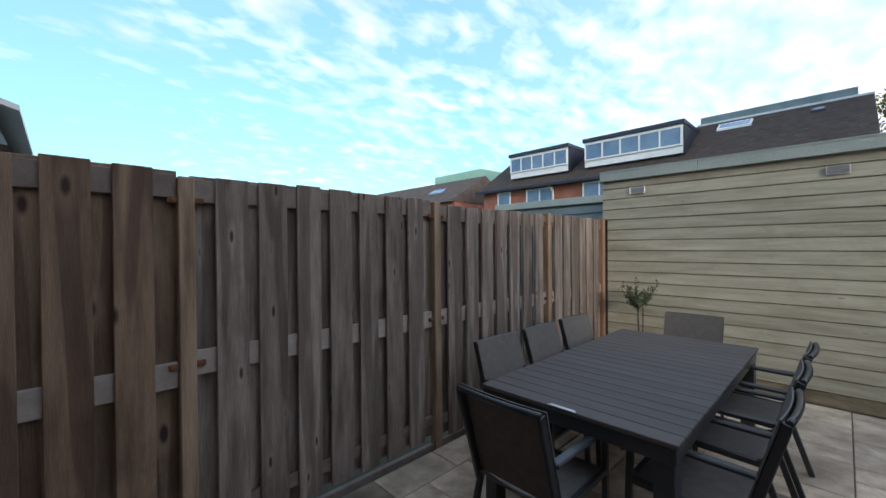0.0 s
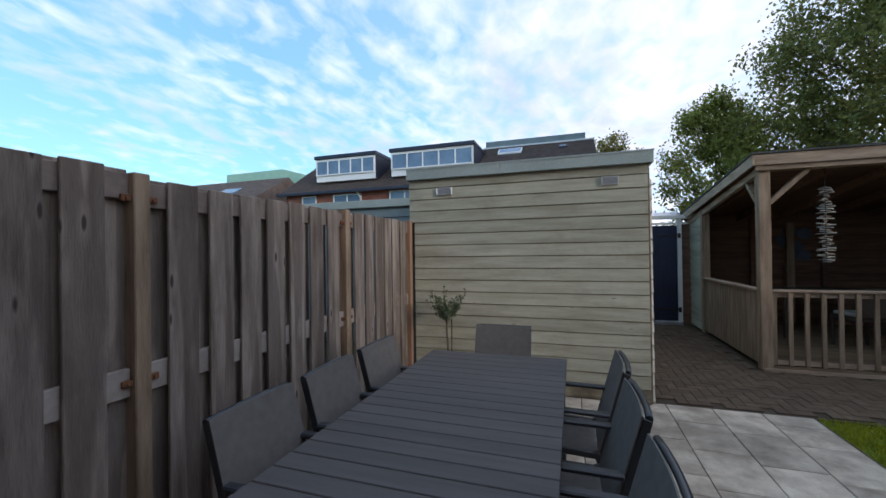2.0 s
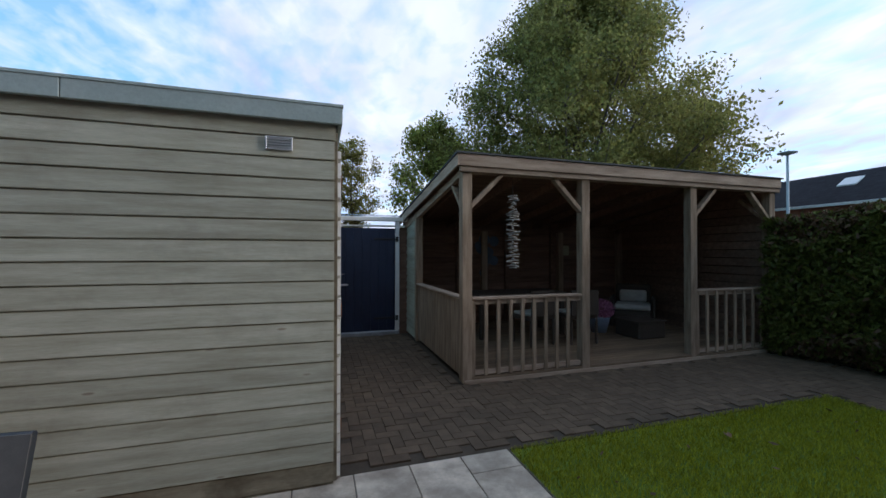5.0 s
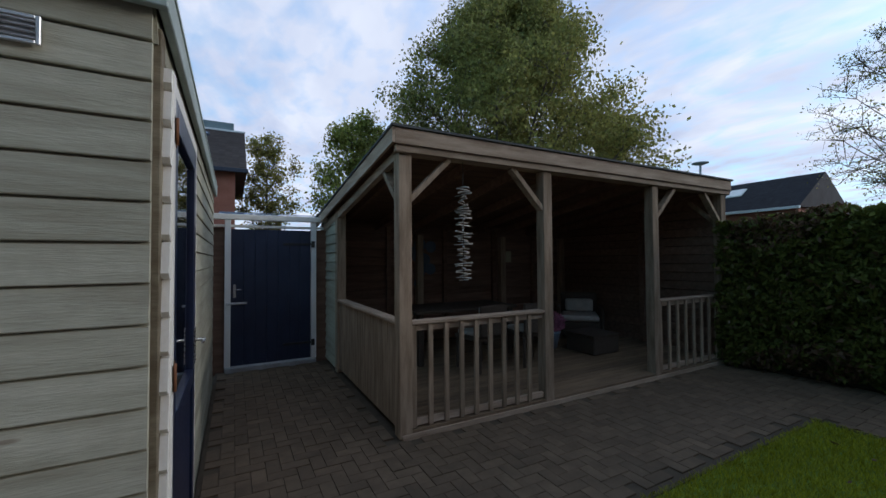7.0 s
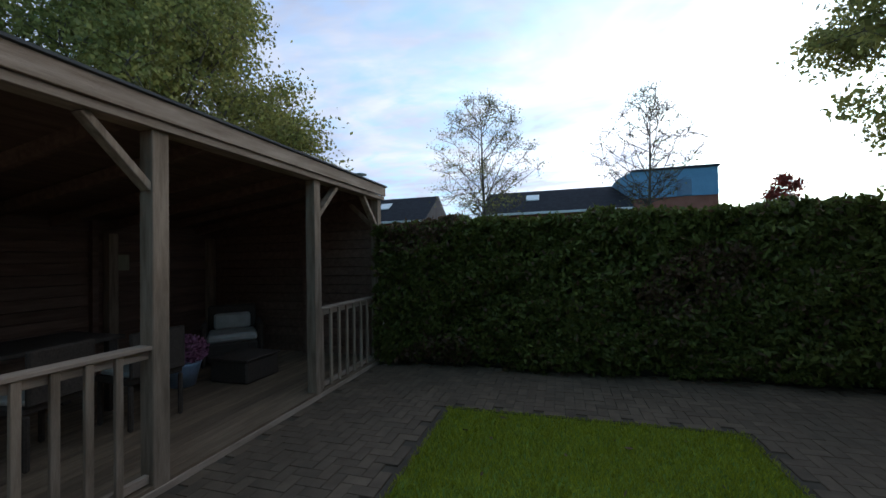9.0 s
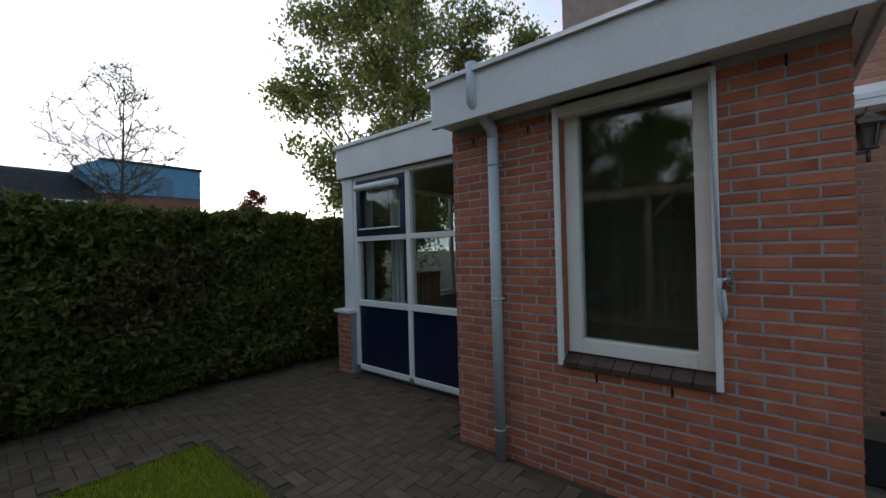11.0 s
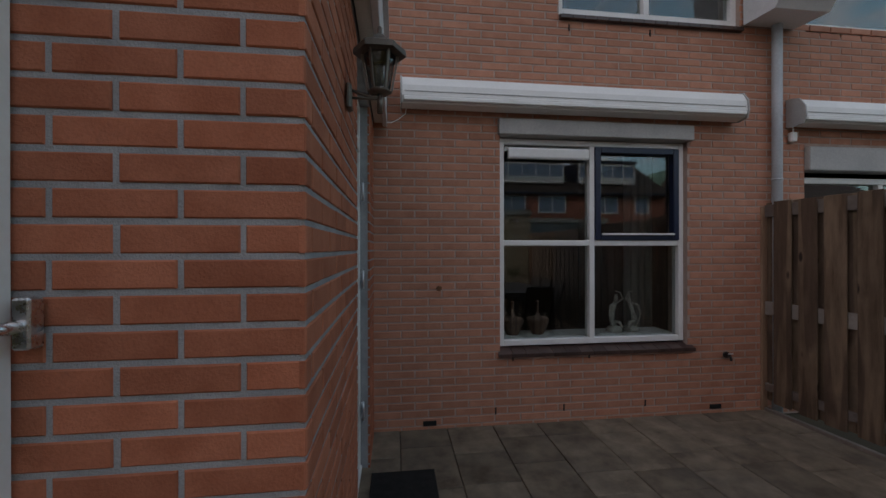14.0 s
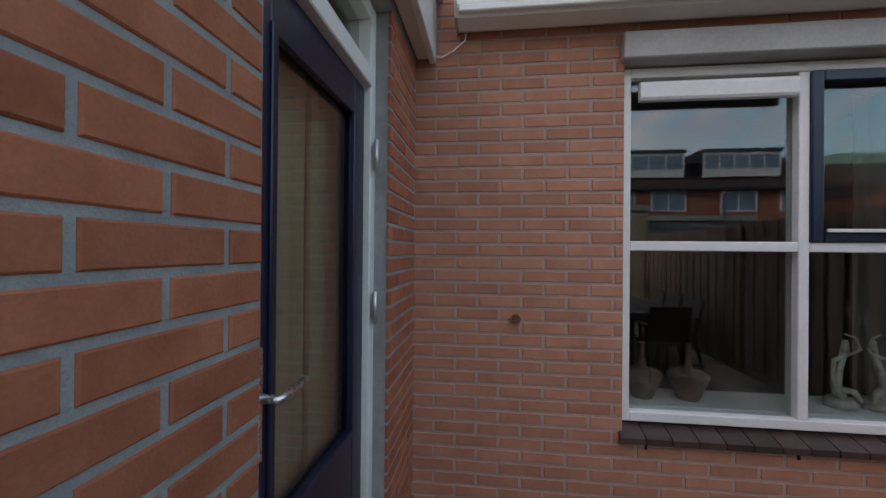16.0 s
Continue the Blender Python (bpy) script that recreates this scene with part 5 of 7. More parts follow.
def roof_z(y):
    return 2.62 - (y - VY0) * 0.145


PX = (3.925, 5.55, 7.37, 8.965)
PW = 0.12
for x in PX:
    bm = bmesh.new()
    bx(bm, (x, VY0, 0.0), (x + PW, VY0 + PW, 2.44), 0.006)
    vp("post", bm, "postv")
for y in (VY1 - PW, ):
    for x in PX:
        bm = bmesh.new()
        bx(bm, (x, y, 0.0), (x + PW, y + PW, roof_z(y) - 0.2), 0.006)
        vp("post", bm, "postv")
bm = bmesh.new()
bx(bm, (3.885, VY0 - 0.035, 2.44), (VX1 + 0.04, VY0 + 0.01, 2.50), 0.004)
vp("lower_fascia", bm, "woodx")
bm = bmesh.new()
bx(bm, (3.87, VY0 - 0.06, 2.50), (VX1 + 0.03, VY0 - 0.036, 2.635), 0.004)
vp("fascia", bm, "woodx", "pale weathered fascia board")
bm = bmesh.new()
bx(bm, (3.93, VY0 + 0.012, 2.44), (VX1, VY0 + 0.12, 2.52), 0.004)
vp("front_beam", bm, "woodx")
bm = bmesh.new()
prism(bm, [(VY0 - 0.06, 2.505), (VY1 + 0.1, roof_z(VY1) - 0.09), (VY1 + 0.1, roof_z(VY1) + 0.03), (VY0 - 0.06, 2.635)], 0, 3.845, 3.87)
vp("side_fascia", bm, "woody")
bm = bmesh.new()
prism(bm, [(VY0, 2.42), (VY1, roof_z(VY1) - 0.20), (VY1, roof_z(VY1) - 0.09), (VY0, 2.50)], 0, 3.93, 3.99)
vp("side_beam", bm, "woody")
bm = bmesh.new()
prism(bm, [(VY0 - 0.08, 2.64), (VY1 + 0.12, roof_z(VY1) + 0.035), (VY1 + 0.12, roof_z(VY1) + 0.055), (VY0 - 0.08, 2.66)], 0, 3.83, VX1 + 0.05)
vp("roofing", bm, "roof", "dark bitumen roofing")
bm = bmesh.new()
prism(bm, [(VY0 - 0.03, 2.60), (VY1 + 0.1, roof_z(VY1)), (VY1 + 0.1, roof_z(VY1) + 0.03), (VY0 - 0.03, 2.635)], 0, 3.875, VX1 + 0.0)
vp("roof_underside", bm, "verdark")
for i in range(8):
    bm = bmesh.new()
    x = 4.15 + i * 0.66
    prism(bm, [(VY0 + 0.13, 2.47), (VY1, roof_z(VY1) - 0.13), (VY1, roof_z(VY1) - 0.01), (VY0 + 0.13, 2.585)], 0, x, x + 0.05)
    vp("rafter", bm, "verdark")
for x, s in ((PX[0] + PW, 1), (PX[1], -1), (PX[2] + PW, 1), (PX[3], -1)):
    bm = bmesh.new()
    beam(bm, (x - s * 0.01, VY0 + 0.055, 2.04), (x + s * 0.39, VY0 + 0.055, 2.44), 0.05, 0.085, 0.004, (0, 1, 0))
    vp("brace", bm, "postv", "diagonal wooden brace")
bm = bmesh.new()
beam(bm, (PX[0] + 0.06, VY0 + PW, 2.04), (PX[0] + 0.06, VY0 + PW + 0.36, 2.38), 0.05, 0.085, 0.004, (1, 0, 0))
vp("brace", bm, "postv", "diagonal wooden brace")
bm = bmesh.new()
beam(bm, (PX[3] + 0.06, VY0 + PW, 2.04), (PX[3] + 0.06, VY0 + PW + 0.36, 2.38), 0.05, 0.085, 0.004, (1, 0, 0))
vp("brace", bm, "postv", "diagonal wooden brace")


def balustrade(x0, x1, n, step):
    bm = bmesh.new()
    bx(bm, (x0, VY0 + 0.0, 0.955), (x1, VY0 + 0.12, 0.985), 0.005)
    vp("handrail", bm, "woodx")
    bm = bmesh.new()
    bx(bm, (x0, VY0 + 0.035, 0.895), (x1, VY0 + 0.075, 0.954), 0.003)
    vp("upper_rail", bm, "woodx")
    bm = bmesh.new()
    bx(bm, (x0, VY0 + 0.035, 0.075), (x1, VY0 + 0.075, 0.13), 0.003)
    vp("lower_rail", bm, "woodx")
    for i in range(n):
        x = x0 + 0.022 + step * i
        bm = bmesh.new()
        bx(bm, (x - 0.022, VY0 + 0.008, 0.068), (x + 0.022, VY0 + 0.034, 0.953), 0.003)
        vp("baluster", bm, "postv")


balustrade(PX[0] + PW, PX[1], 9, 0.1605)
balustrade(PX[2] + PW, PX[3], 8, 0.184)
bm = bmesh.new()
bx(bm, (3.925, VY0 + PW, 0.955), (4.045, 10.10, 0.985), 0.005)
vp("handrail", bm, "woody")
n = 17
for i in range(n):
    y = VY0 + PW + (10.08 - VY0 - PW) * i / n
    bm = bmesh.new()
    bx(bm, (3.955, y + 0.003, 0.05), (3.973, y + (10.08 - VY0 - PW) / n - 0.003, 0.95), 0.002)
    vp("side_board", bm, "postv")
bm = bmesh.new()
bx(bm, (3.925, 10.08, 0.0), (4.045, 10.20, 2.20), 0.004)
vp("post", bm, "postv")
for k in range(16):
    bm = bmesh.new()
    z = 0.03 + k * 0.133
    prism(bm, [(3.97, z), (3.935, z), (3.933, z + 0.004), (3.948, z + 0.122), (3.956, z + 0.14), (3.97, z + 0.14)], 1, 10.20, VY1)
    vp("cladding_board", bm, "shedy")
# floor, back and far side walls
n = 36
for i in range(n):
    y = VY0 + 0.0 + (VY1 - VY0) * i / n
    bm = bmesh.new()
    bx(bm, (3.975, y + 0.003, 0.035), (VX1 - 0.02, y + (VY1 - VY0) / n - 0.003, 0.062), 0.002)
    vp("floor_board", bm, "deck")
bm = bmesh.new()
bx(bm, (3.95, VY0 - 0.01, -0.02), (VX1, VY0 + 0.06, 0.034), 0.003)
vp("front_edge", bm, "woodx")
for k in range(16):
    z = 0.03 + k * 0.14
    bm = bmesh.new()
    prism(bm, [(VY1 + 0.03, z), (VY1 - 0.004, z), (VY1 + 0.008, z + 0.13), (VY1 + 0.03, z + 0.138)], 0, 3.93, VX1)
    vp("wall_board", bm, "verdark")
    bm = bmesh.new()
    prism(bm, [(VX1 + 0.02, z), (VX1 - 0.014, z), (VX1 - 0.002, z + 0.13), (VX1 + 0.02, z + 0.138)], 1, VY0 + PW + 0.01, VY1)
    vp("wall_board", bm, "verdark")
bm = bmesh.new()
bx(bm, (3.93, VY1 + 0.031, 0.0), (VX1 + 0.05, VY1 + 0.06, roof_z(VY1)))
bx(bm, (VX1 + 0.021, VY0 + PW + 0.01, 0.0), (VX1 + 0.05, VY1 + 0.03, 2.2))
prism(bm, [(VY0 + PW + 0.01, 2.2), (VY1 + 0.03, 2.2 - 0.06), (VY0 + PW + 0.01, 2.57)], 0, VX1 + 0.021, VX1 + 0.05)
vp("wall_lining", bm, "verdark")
for x in (5.0, 6.1, 7.2, 8.2):
    bm = bmesh.new()
    bx(bm, (x, VY1 - 0.08, 0.06), (x + 0.07, VY1 - 0.006, roof_z(VY1) - 0.02), 0.003)
    vp("stud", bm, "verdark")
bm = bmesh.new()
bx(bm, (8.96, VY0 + 1.25, 0.06), (9.03, VY0 + 1.34, 2.3), 0.003)
vp("stud", bm, "verdark")

# string of driftwood hanging in the veranda
garland = thing("driftwood_garland", (4.60, VY0 + 0.06, 2.44), "hanging garland of bleached driftwood pieces under the veranda beam", "garland")
bm = bmesh.new()
tube(bm, [(0, 0, 0.0), (0, 0, -1.12)], 0.003, 5)
part("cord", bm, M["iron"], garland)
gr = random.Random(5)
for i in range(40):
    z = -0.24 - i * 0.0225
    a = gr.uniform(0, math.pi)
    l = gr.uniform(0.05, 0.095) * (0.8 if i < 3 or i > 36 else 1)
    dz = gr.uniform(-0.012, 0.012)
    bm = bmesh.new()
    tube(bm, [(-l * math.cos(a), -l * math.sin(a), z - dz), (-l * 0.3 * math.cos(a), -l * 0.3 * math.sin(a) + 0.006, z + 0.004), (l * math.cos(a), l * math.sin(a), z + dz)], 0.009, 6, True, 0.005)
    part("driftwood", bm, M["shell"], garland)


# veranda furniture
def armchair(x, y, a):
    c = thing("lounge_chair", (0, 0, 0), "brown wicker lounge chair with off-white cushions", "chair", "wicker chairs in the veranda")
    for nm, lo, hi, m in (("base", (-0.33, -0.33, 0.06), (0.33, 0.33, 0.33), "wicker"), ("armrest", (-0.40, -0.35, 0.0), (-0.335, 0.33, 0.58), "wicker"),
                          ("armrest", (0.335, -0.35, 0.0), (0.40, 0.33, 0.58), "wicker"), ("backrest", (-0.334, -0.42, 0.0), (0.334, -0.335, 0.80), "wicker"),
                          ("seat_cushion", (-0.32, -0.32, 0.335), (0.32, 0.35, 0.44), "cushion"), ("back_cushion", (-0.25, -0.33, 0.445), (0.25, -0.20, 0.68), "cushion")):
        bm = bmesh.new()
        bx(bm, lo, hi, 0.03)
        part(nm, bm, M[m], c)
    c.matrix_basis = pose(x, y, 0.062, 0, 0, a)
    return c


lc = armchair(8.35, 9.95, 135)
VC = []
for x, y, a in ((5.62, 9.15, 10), (6.36, 9.05, -5)):
    c = thing("veranda_chair", (0, 0, 0), "brown wicker dining chair with an off-white cushion", "chair", "dining chairs in the veranda")
    for nm, lo, hi, m in (("seat", (-0.25, -0.22, 0.40), (0.25, 0.25, 0.46), "wicker"), ("backrest", (-0.24, -0.27, 0.46), (0.24, -0.225, 0.86), "wicker"),
                          ("cushion", (-0.22, -0.22, 0.462), (0.22, 0.22, 0.51), "cushion"), ("back_cushion", (-0.17, -0.215, 0.515), (0.17, -0.14, 0.84), "cushion"),
                          ("leg", (-0.24, -0.24, 0), (-0.20, -0.20, 0.40), "wicker"), ("leg", (0.20, -0.24, 0), (0.24, -0.20, 0.40), "wicker"),
                          ("leg", (-0.24, 0.20, 0), (-0.20, 0.24, 0.40), "wicker"), ("leg", (0.20, 0.20, 0), (0.24, 0.24, 0.40), "wicker")):
        bm = bmesh.new()
        bx(bm, lo, hi, 0.012)
        part(nm, bm, M[m], c)
    c.matrix_basis = pose(x, y, 0.062, 0, 0, a)
vt = thing("veranda_table", (5.7, 9.95, 0.062), "dark wooden dining table in the veranda", "table")
for nm, lo, hi in (("tabletop", (-0.85, -0.42, 0.71), (0.85, 0.42, 0.75)), ("leg", (-0.80, -0.38, 0), (-0.72, -0.30, 0.71)), ("leg", (0.72, -0.38, 0), (0.80, -0.30, 0.71)),
                   ("leg", (-0.80, 0.30, 0), (-0.72, 0.38, 0.71)), ("leg", (0.72, 0.30, 0), (0.80, 0.38, 0.71))):
    bm = bmesh.new()
    bx(bm, lo, hi, 0.006)
    part(nm, bm, M["wicker"], vt)
pot = thing("flower_pot", (7.25, 9.60, 0.062), "pale blue glazed pot with a round pink heather plant", "potted plant")
bm = bmesh.new()
lathe(bm, [(0.13, 0), (0.19, 0.25), (0.20, 0.27), (0.185, 0.28)], (0, 0, 0), 20)
part("pot", bm, M["bluepot"], pot)
d = orng.normal(size=(1400, 3))
d /= np.linalg.norm(d, axis=1)[:, None]
d *= orng.uniform(0.3, 1.0, (1400, 1)) ** 0.4 * (0.27, 0.27, 0.19)
quads("bloom", leaves_at(d + (0, 0, 0.42), 0.03, orng), M["flower"], pot, "", "stuff")
lt = thing("low_table", (7.7, 9.1, 0.062), "low dark wicker coffee table in the veranda", "table")
bm = bmesh.new()
bx(bm, (-0.28, -0.28, 0.0), (0.28, 0.28, 0.27), 0.02)
part("base", bm, M["wicker"], lt)
bm = bmesh.new()
bx(bm, (-0.30, -0.30, 0.271), (0.30, 0.30, 0.295), 0.008)
part("tabletop", bm, M["wicker"], lt)
pic = thing("wall_plaque", (7.62, VY1 - 0.02, 1.56), "small pale framed plaque on the veranda back wall", "plaque")
bm = bmesh.new()
bx(bm, (-0.08, 0, -0.11), (0.08, 0.012, 0.11), 0.003)
part("panel", bm, M["curtain"], pic)
mosaic = thing("wall_ornament", (5.65, VY1 - 0.02, 1.38), "cluster of round dull blue discs on the veranda back wall", "wall ornament")
for i in range(11):
    bm = bmesh.new()
    cx, cz, rr = gr.uniform(-0.2, 0.2), gr.uniform(-0.4, 0.4), gr.uniform(0.07, 0.13)
    tube(bm, [(cx, -0.012 * (i % 3) - 0.004, cz), (cx, -0.012 * (i % 3) - 0.012, cz)], rr, 16)
    part("disc", bm, M["discs"], mosaic)

# ---- hedge ----
HX, HY0, HY1, HT = 8.72, 0.6, 7.80, 2.02
# near-black core box: the shade between the sprays is put into its colour
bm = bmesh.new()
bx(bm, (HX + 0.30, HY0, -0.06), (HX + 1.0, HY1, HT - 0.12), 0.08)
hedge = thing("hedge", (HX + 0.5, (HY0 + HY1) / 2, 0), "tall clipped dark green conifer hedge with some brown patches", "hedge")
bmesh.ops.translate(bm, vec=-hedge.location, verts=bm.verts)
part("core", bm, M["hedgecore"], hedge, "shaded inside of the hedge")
hr = np.random.default_rng(21)


def hedge_face(y, z):
    """How far out the clipped face stands at a place along and up the hedge."""
    return 0.05 * np.sin(y * 2.1 + z * 1.7) + 0.04 * np.sin(y * 6.3 + 1.3 * np.sin(z * 7)) + 0.035 * np.sin(z * 9 + y * 3)


def hedge_sprays(n, per):
    """Leaves gathered in small drooping sprays, with darker hollows between them."""
    y, z = hr.uniform(HY0, HY1, n), hr.uniform(0.06, HT, n)
    top = hr.random(n) < 0.24
    x = HX + 0.10 + hedge_face(y, z) + hr.uniform(-0.06, 0.08, n) + np.clip(0.30 - z, 0, 1) * 0.5
    x = np.where(top, hr.uniform(HX + 0.05, HX + 1.0, n), x)
    z = np.where(top, HT + 0.04 * np.sin(y * 3.1) + 0.03 * np.sin(y * 9.7) + hr.uniform(-0.08, 0.03, n), z)
    c = np.repeat(np.stack((x, y, z), 1), per, axis=0)
    along = np.repeat(hr.normal(0, 1, (n, 3)) * (0.5, 1.0, 0.5) + (-0.35, 0, -0.35), per, axis=0)
    along /= np.linalg.norm(along, axis=1)[:, None]
    t = np.tile(np.linspace(-1, 1, per), n)[:, None]
    return c + along * t * 0.062 + hr.normal(0, 0.013, c.shape)


hp = hedge_sprays(8600, 13)
under = hedge_sprays(2600, 6) + (0.09, 0, 0)
hp = np.concatenate((hp, under))
brown = (np.sin(hp[:, 1] * 1.9 + 0.8) + np.sin(hp[:, 2] * 3.1 + hp[:, 1] * 1.1) > 1.35) & (hr.random(len(hp)) < 0.6) | (hr.random(len(hp)) < 0.07)
off = np.array(hedge.location)
quads("foliage", leaves_at(hp[~brown], 0.040, hr, 0.5, 2.2) - off, M["hedge"], hedge, "", "stuff")
quads("dry_foliage", leaves_at(hp[brown], 0.040, hr, 0.5, 2.2) - off, M["hedgebrown"], hedge, "dry brown foliage", "stuff")
litter = np.stack((hr.uniform(HX + 0.02, HX + 0.4, 160), hr.uniform(HY0, HY1, 160), hr.uniform(0.004, 0.02, 160)), 1)
tagged(quads("leaf_litter", leaves_at(litter, 0.05, hr) * [1, 1, 0.3] + [0, 0, 0.012], M["hedgebrown"]), "pale dry leaves lying under the hedge", "leaves", "", "stuff")

# ---- glazed extension on the garden side ----
CY, CX0, CX1 = 1.79, EXT_R + 0.004, 7.98
con = thing("garden_room", ((CX0 + CX1) / 2, CY, 0), "flat roofed garden room with white window frames and navy panels", "garden room")
con["kind"] = "structure"
del con["category"]


def cp(nm, bm, m, lb=""):
    bmesh.ops.translate(bm, vec=-con.location, verts=bm.verts)
    return part(nm, bm, M[m], con, lb)


mull = 7.0
bm = bmesh.new()
for x0, x1 in ((CX0, CX0 + 0.06), (mull - 0.035, mull + 0.035), (CX1 - 0.07, CX1)):
    bx(bm, (x0, CY - 0.09, 0.09), (x1, CY, 2.50), 0.004)
for x0, x1 in ((CX0 + 0.06, mull - 0.035), (mull + 0.035, CX1 - 0.07)):
    bx(bm, (x0, CY - 0.088, 0.05), (x1, CY + 0.004, 0.11), 0.004)
    bx(bm, (x0, CY - 0.088, 0.86), (x1, CY + 0.012, 0.925), 0.004)
    bx(bm, (x0, CY - 0.088, 1.675), (x1, CY + 0.004, 1.735), 0.004)
    bx(bm, (x0, CY - 0.088, 2.44), (x1, CY - 0.002, 2.50), 0.004)
cp("window_frame", bm, "white", "white painted window frame")
for x0, x1 in ((CX0 + 0.06, mull - 0.035), (mull + 0.035, CX1 - 0.07)):
    bm = bmesh.new()
    bx(bm, (x0 + 0.001, CY - 0.06, 0.111), (x1 - 0.001, CY - 0.02, 0.859))
    cp("panel", bm, "blue", "navy painted panel")
    for z0, z1 in ((0.926, 1.674), (1.736, 2.439)):
        bm = bmesh.new()
        bx(bm, (x0 + 0.001, CY - 0.05, z0), (x1 - 0.001, CY - 0.044, z1))
        cp("pane", bm, "glass").visible_shadow = False
bm = bmesh.new()
frame_bars(bm, mull + 0.036, CX1 - 0.071, 1.737, 2.438, CY + 0.012, 0.08, 0.075, 0.006)
cp("sash", bm, "blue", "navy opening sash")
bm = bmesh.new()
bx(bm, (mull + 0.12, CY + 0.012, 1.812), (CX1 - 0.155, CY + 0.052, 1.832), 0.002)
cp("weather_bar", bm, "white")
bm = bmesh.new()
tube(bm, [(mull + 0.10, CY + 0.065, 2.335), (CX1 - 0.14, CY + 0.065, 2.335)], 0.040, 14)
cp("blind_box", bm, "white", "white round sunscreen box")
bm = bmesh.new()
bx(bm, (CX1 + 0.001, CY - 0.10, 0.80), (CX1 + 0.20, CY + 0.02, 2.50), 0.004)
bx(bm, (CX0, CY + 0.03, 2.50), (CX1 + 0.25, CY + 0.07, 2.90), 0.004)
bx(bm, (CX1 + 0.21, -1.5, 2.50), (CX1 + 0.25, CY + 0.03, 2.90), 0.004)
for y0, y1 in ((-1.5, -1.44), (-0.47, -0.41), (0.56, 0.62), (1.60, CY - 0.101)):
    bx(bm, (CX1 + 0.14, y0, 0.86), (CX1 + 0.20, y1, 2.44), 0.004)
bx(bm, (CX1 + 0.14, -1.5, 0.80), (CX1 + 0.20, CY - 0.101, 0.86), 0.004)
bx(bm, (CX1 + 0.14, -1.5, 2.44), (CX1 + 0.20, CY - 0.101, 2.50), 0.004)
bx(bm, (CX0, CY + 0.02, 2.88), (CX1 + 0.28, CY + 0.10, 2.925), 0.004)
cp("fascia", bm, "white", "white fascia and corner panel")
for y0, y1 in ((-1.44, -0.47), (-0.41, 0.56), (0.62, 1.60)):
    bm = bmesh.new()
    bx(bm, (CX1 + 0.167, y0 + 0.001, 0.861), (CX1 + 0.173, y1 - 0.001, 2.439))
    cp("side_pane", bm, "glass").visible_shadow = False
bm = bmesh.new()
bx(bm, (CX0, -1.5, 2.51), (CX1 + 0.20, CY + 0.02, 2.87))
cp("roof", bm, "roof")
bm = bmesh.new()
bx(bm, (CX1 + 0.002, CY - 0.12, -0.05), (CX1 + 0.25, CY + 0.10, 0.76), 0.003)
bx(bm, (CX1 + 0.05, -1.5, -0.05), (CX1 + 0.19, CY - 0.12, 0.79), 0.003)
pil = cp("low_wall", bm, "mortar", "low red brick pillar")
lay_bricks(pil, (CX1 + 0.002 - con.location.x, CY + 0.10 - con.location.y), (1, 0), (0, 1), 0.248, -0.04, 0.75, [], ("brick", "brickj"), (0, 1, 0, 1))
bm = bmesh.new()
bx(bm, (CX1 - 0.03, CY - 0.14, 0.762), (CX1 + 0.285, CY + 0.14, 0.80), 0.004)
cp("cap", bm, "white", "white cap stone")
solid("wall_garden_room", [((CX0, -1.6, -0.05), (CX1 + 0.2, -1.5, 2.5)), ((CX0 - 0.25, 0.0, -0.05), (CX0 - 0.006, 1.6, 2.5)), ((CX0, -1.5, -0.05), (CX1, CY - 0.1, -0.01))], M["room"])
for x0, x1 in ((CX0 + 0.3, CX0 + 0.55), (7.3, 7.5), (7.86, 7.99)):
    bm = bmesh.new()
    for i in range(5):
        a, b = x0 + (x1 - x0) * i / 5, x0 + (x1 - x0) * (i + 1) / 5
        bx(bm, (a, CY - 0.22 - 0.02 * (i % 2), 0.9), (b, CY - 0.20 - 0.02 * (i % 2), 2.44))
    tagged(mesh_ob("curtain", bm, M["lace"]), "pale net curtain hanging inside the garden room window", "curtain", "pale curtains")

chest = thing("cabinet", (7.72, 0.95, 0.0), "brown wooden cabinet inside the garden room", "cabinet")
bm = bmesh.new()
bx(bm, (-0.30, -0.2, 0.06), (0.28, 0.2, 1.22), 0.006)
part("body", bm, M["postv"], chest)
bm = bmesh.new()
bx(bm, (-0.32, -0.21, 1.22), (0.30, 0.22, 1.25), 0.006)
part("top", bm, M["postv"], chest)
for dx in (-0.285, -0.005):
    bm = bmesh.new()
    bx(bm, (dx, 0.2, 0.10), (dx + 0.265, 0.218, 1.18), 0.004)
    part("door", bm, M["postv"], chest)
bm = bmesh.new()
bx(bm, (-0.29, -0.19, -0.01), (0.27, 0.19, 0.061), 0.004)
part("plinth", bm, M["postv"], chest)

# ---- things on the walls ----
lan = thing("wall_lantern", (EXT_X - 0.008, 1.83, 1.97), "dull bronze outdoor wall lantern on a bracket", "wall lamp")


def lp(nm, bm, m, lb=""):
    return part(nm, bm, M[m], lan, lb)


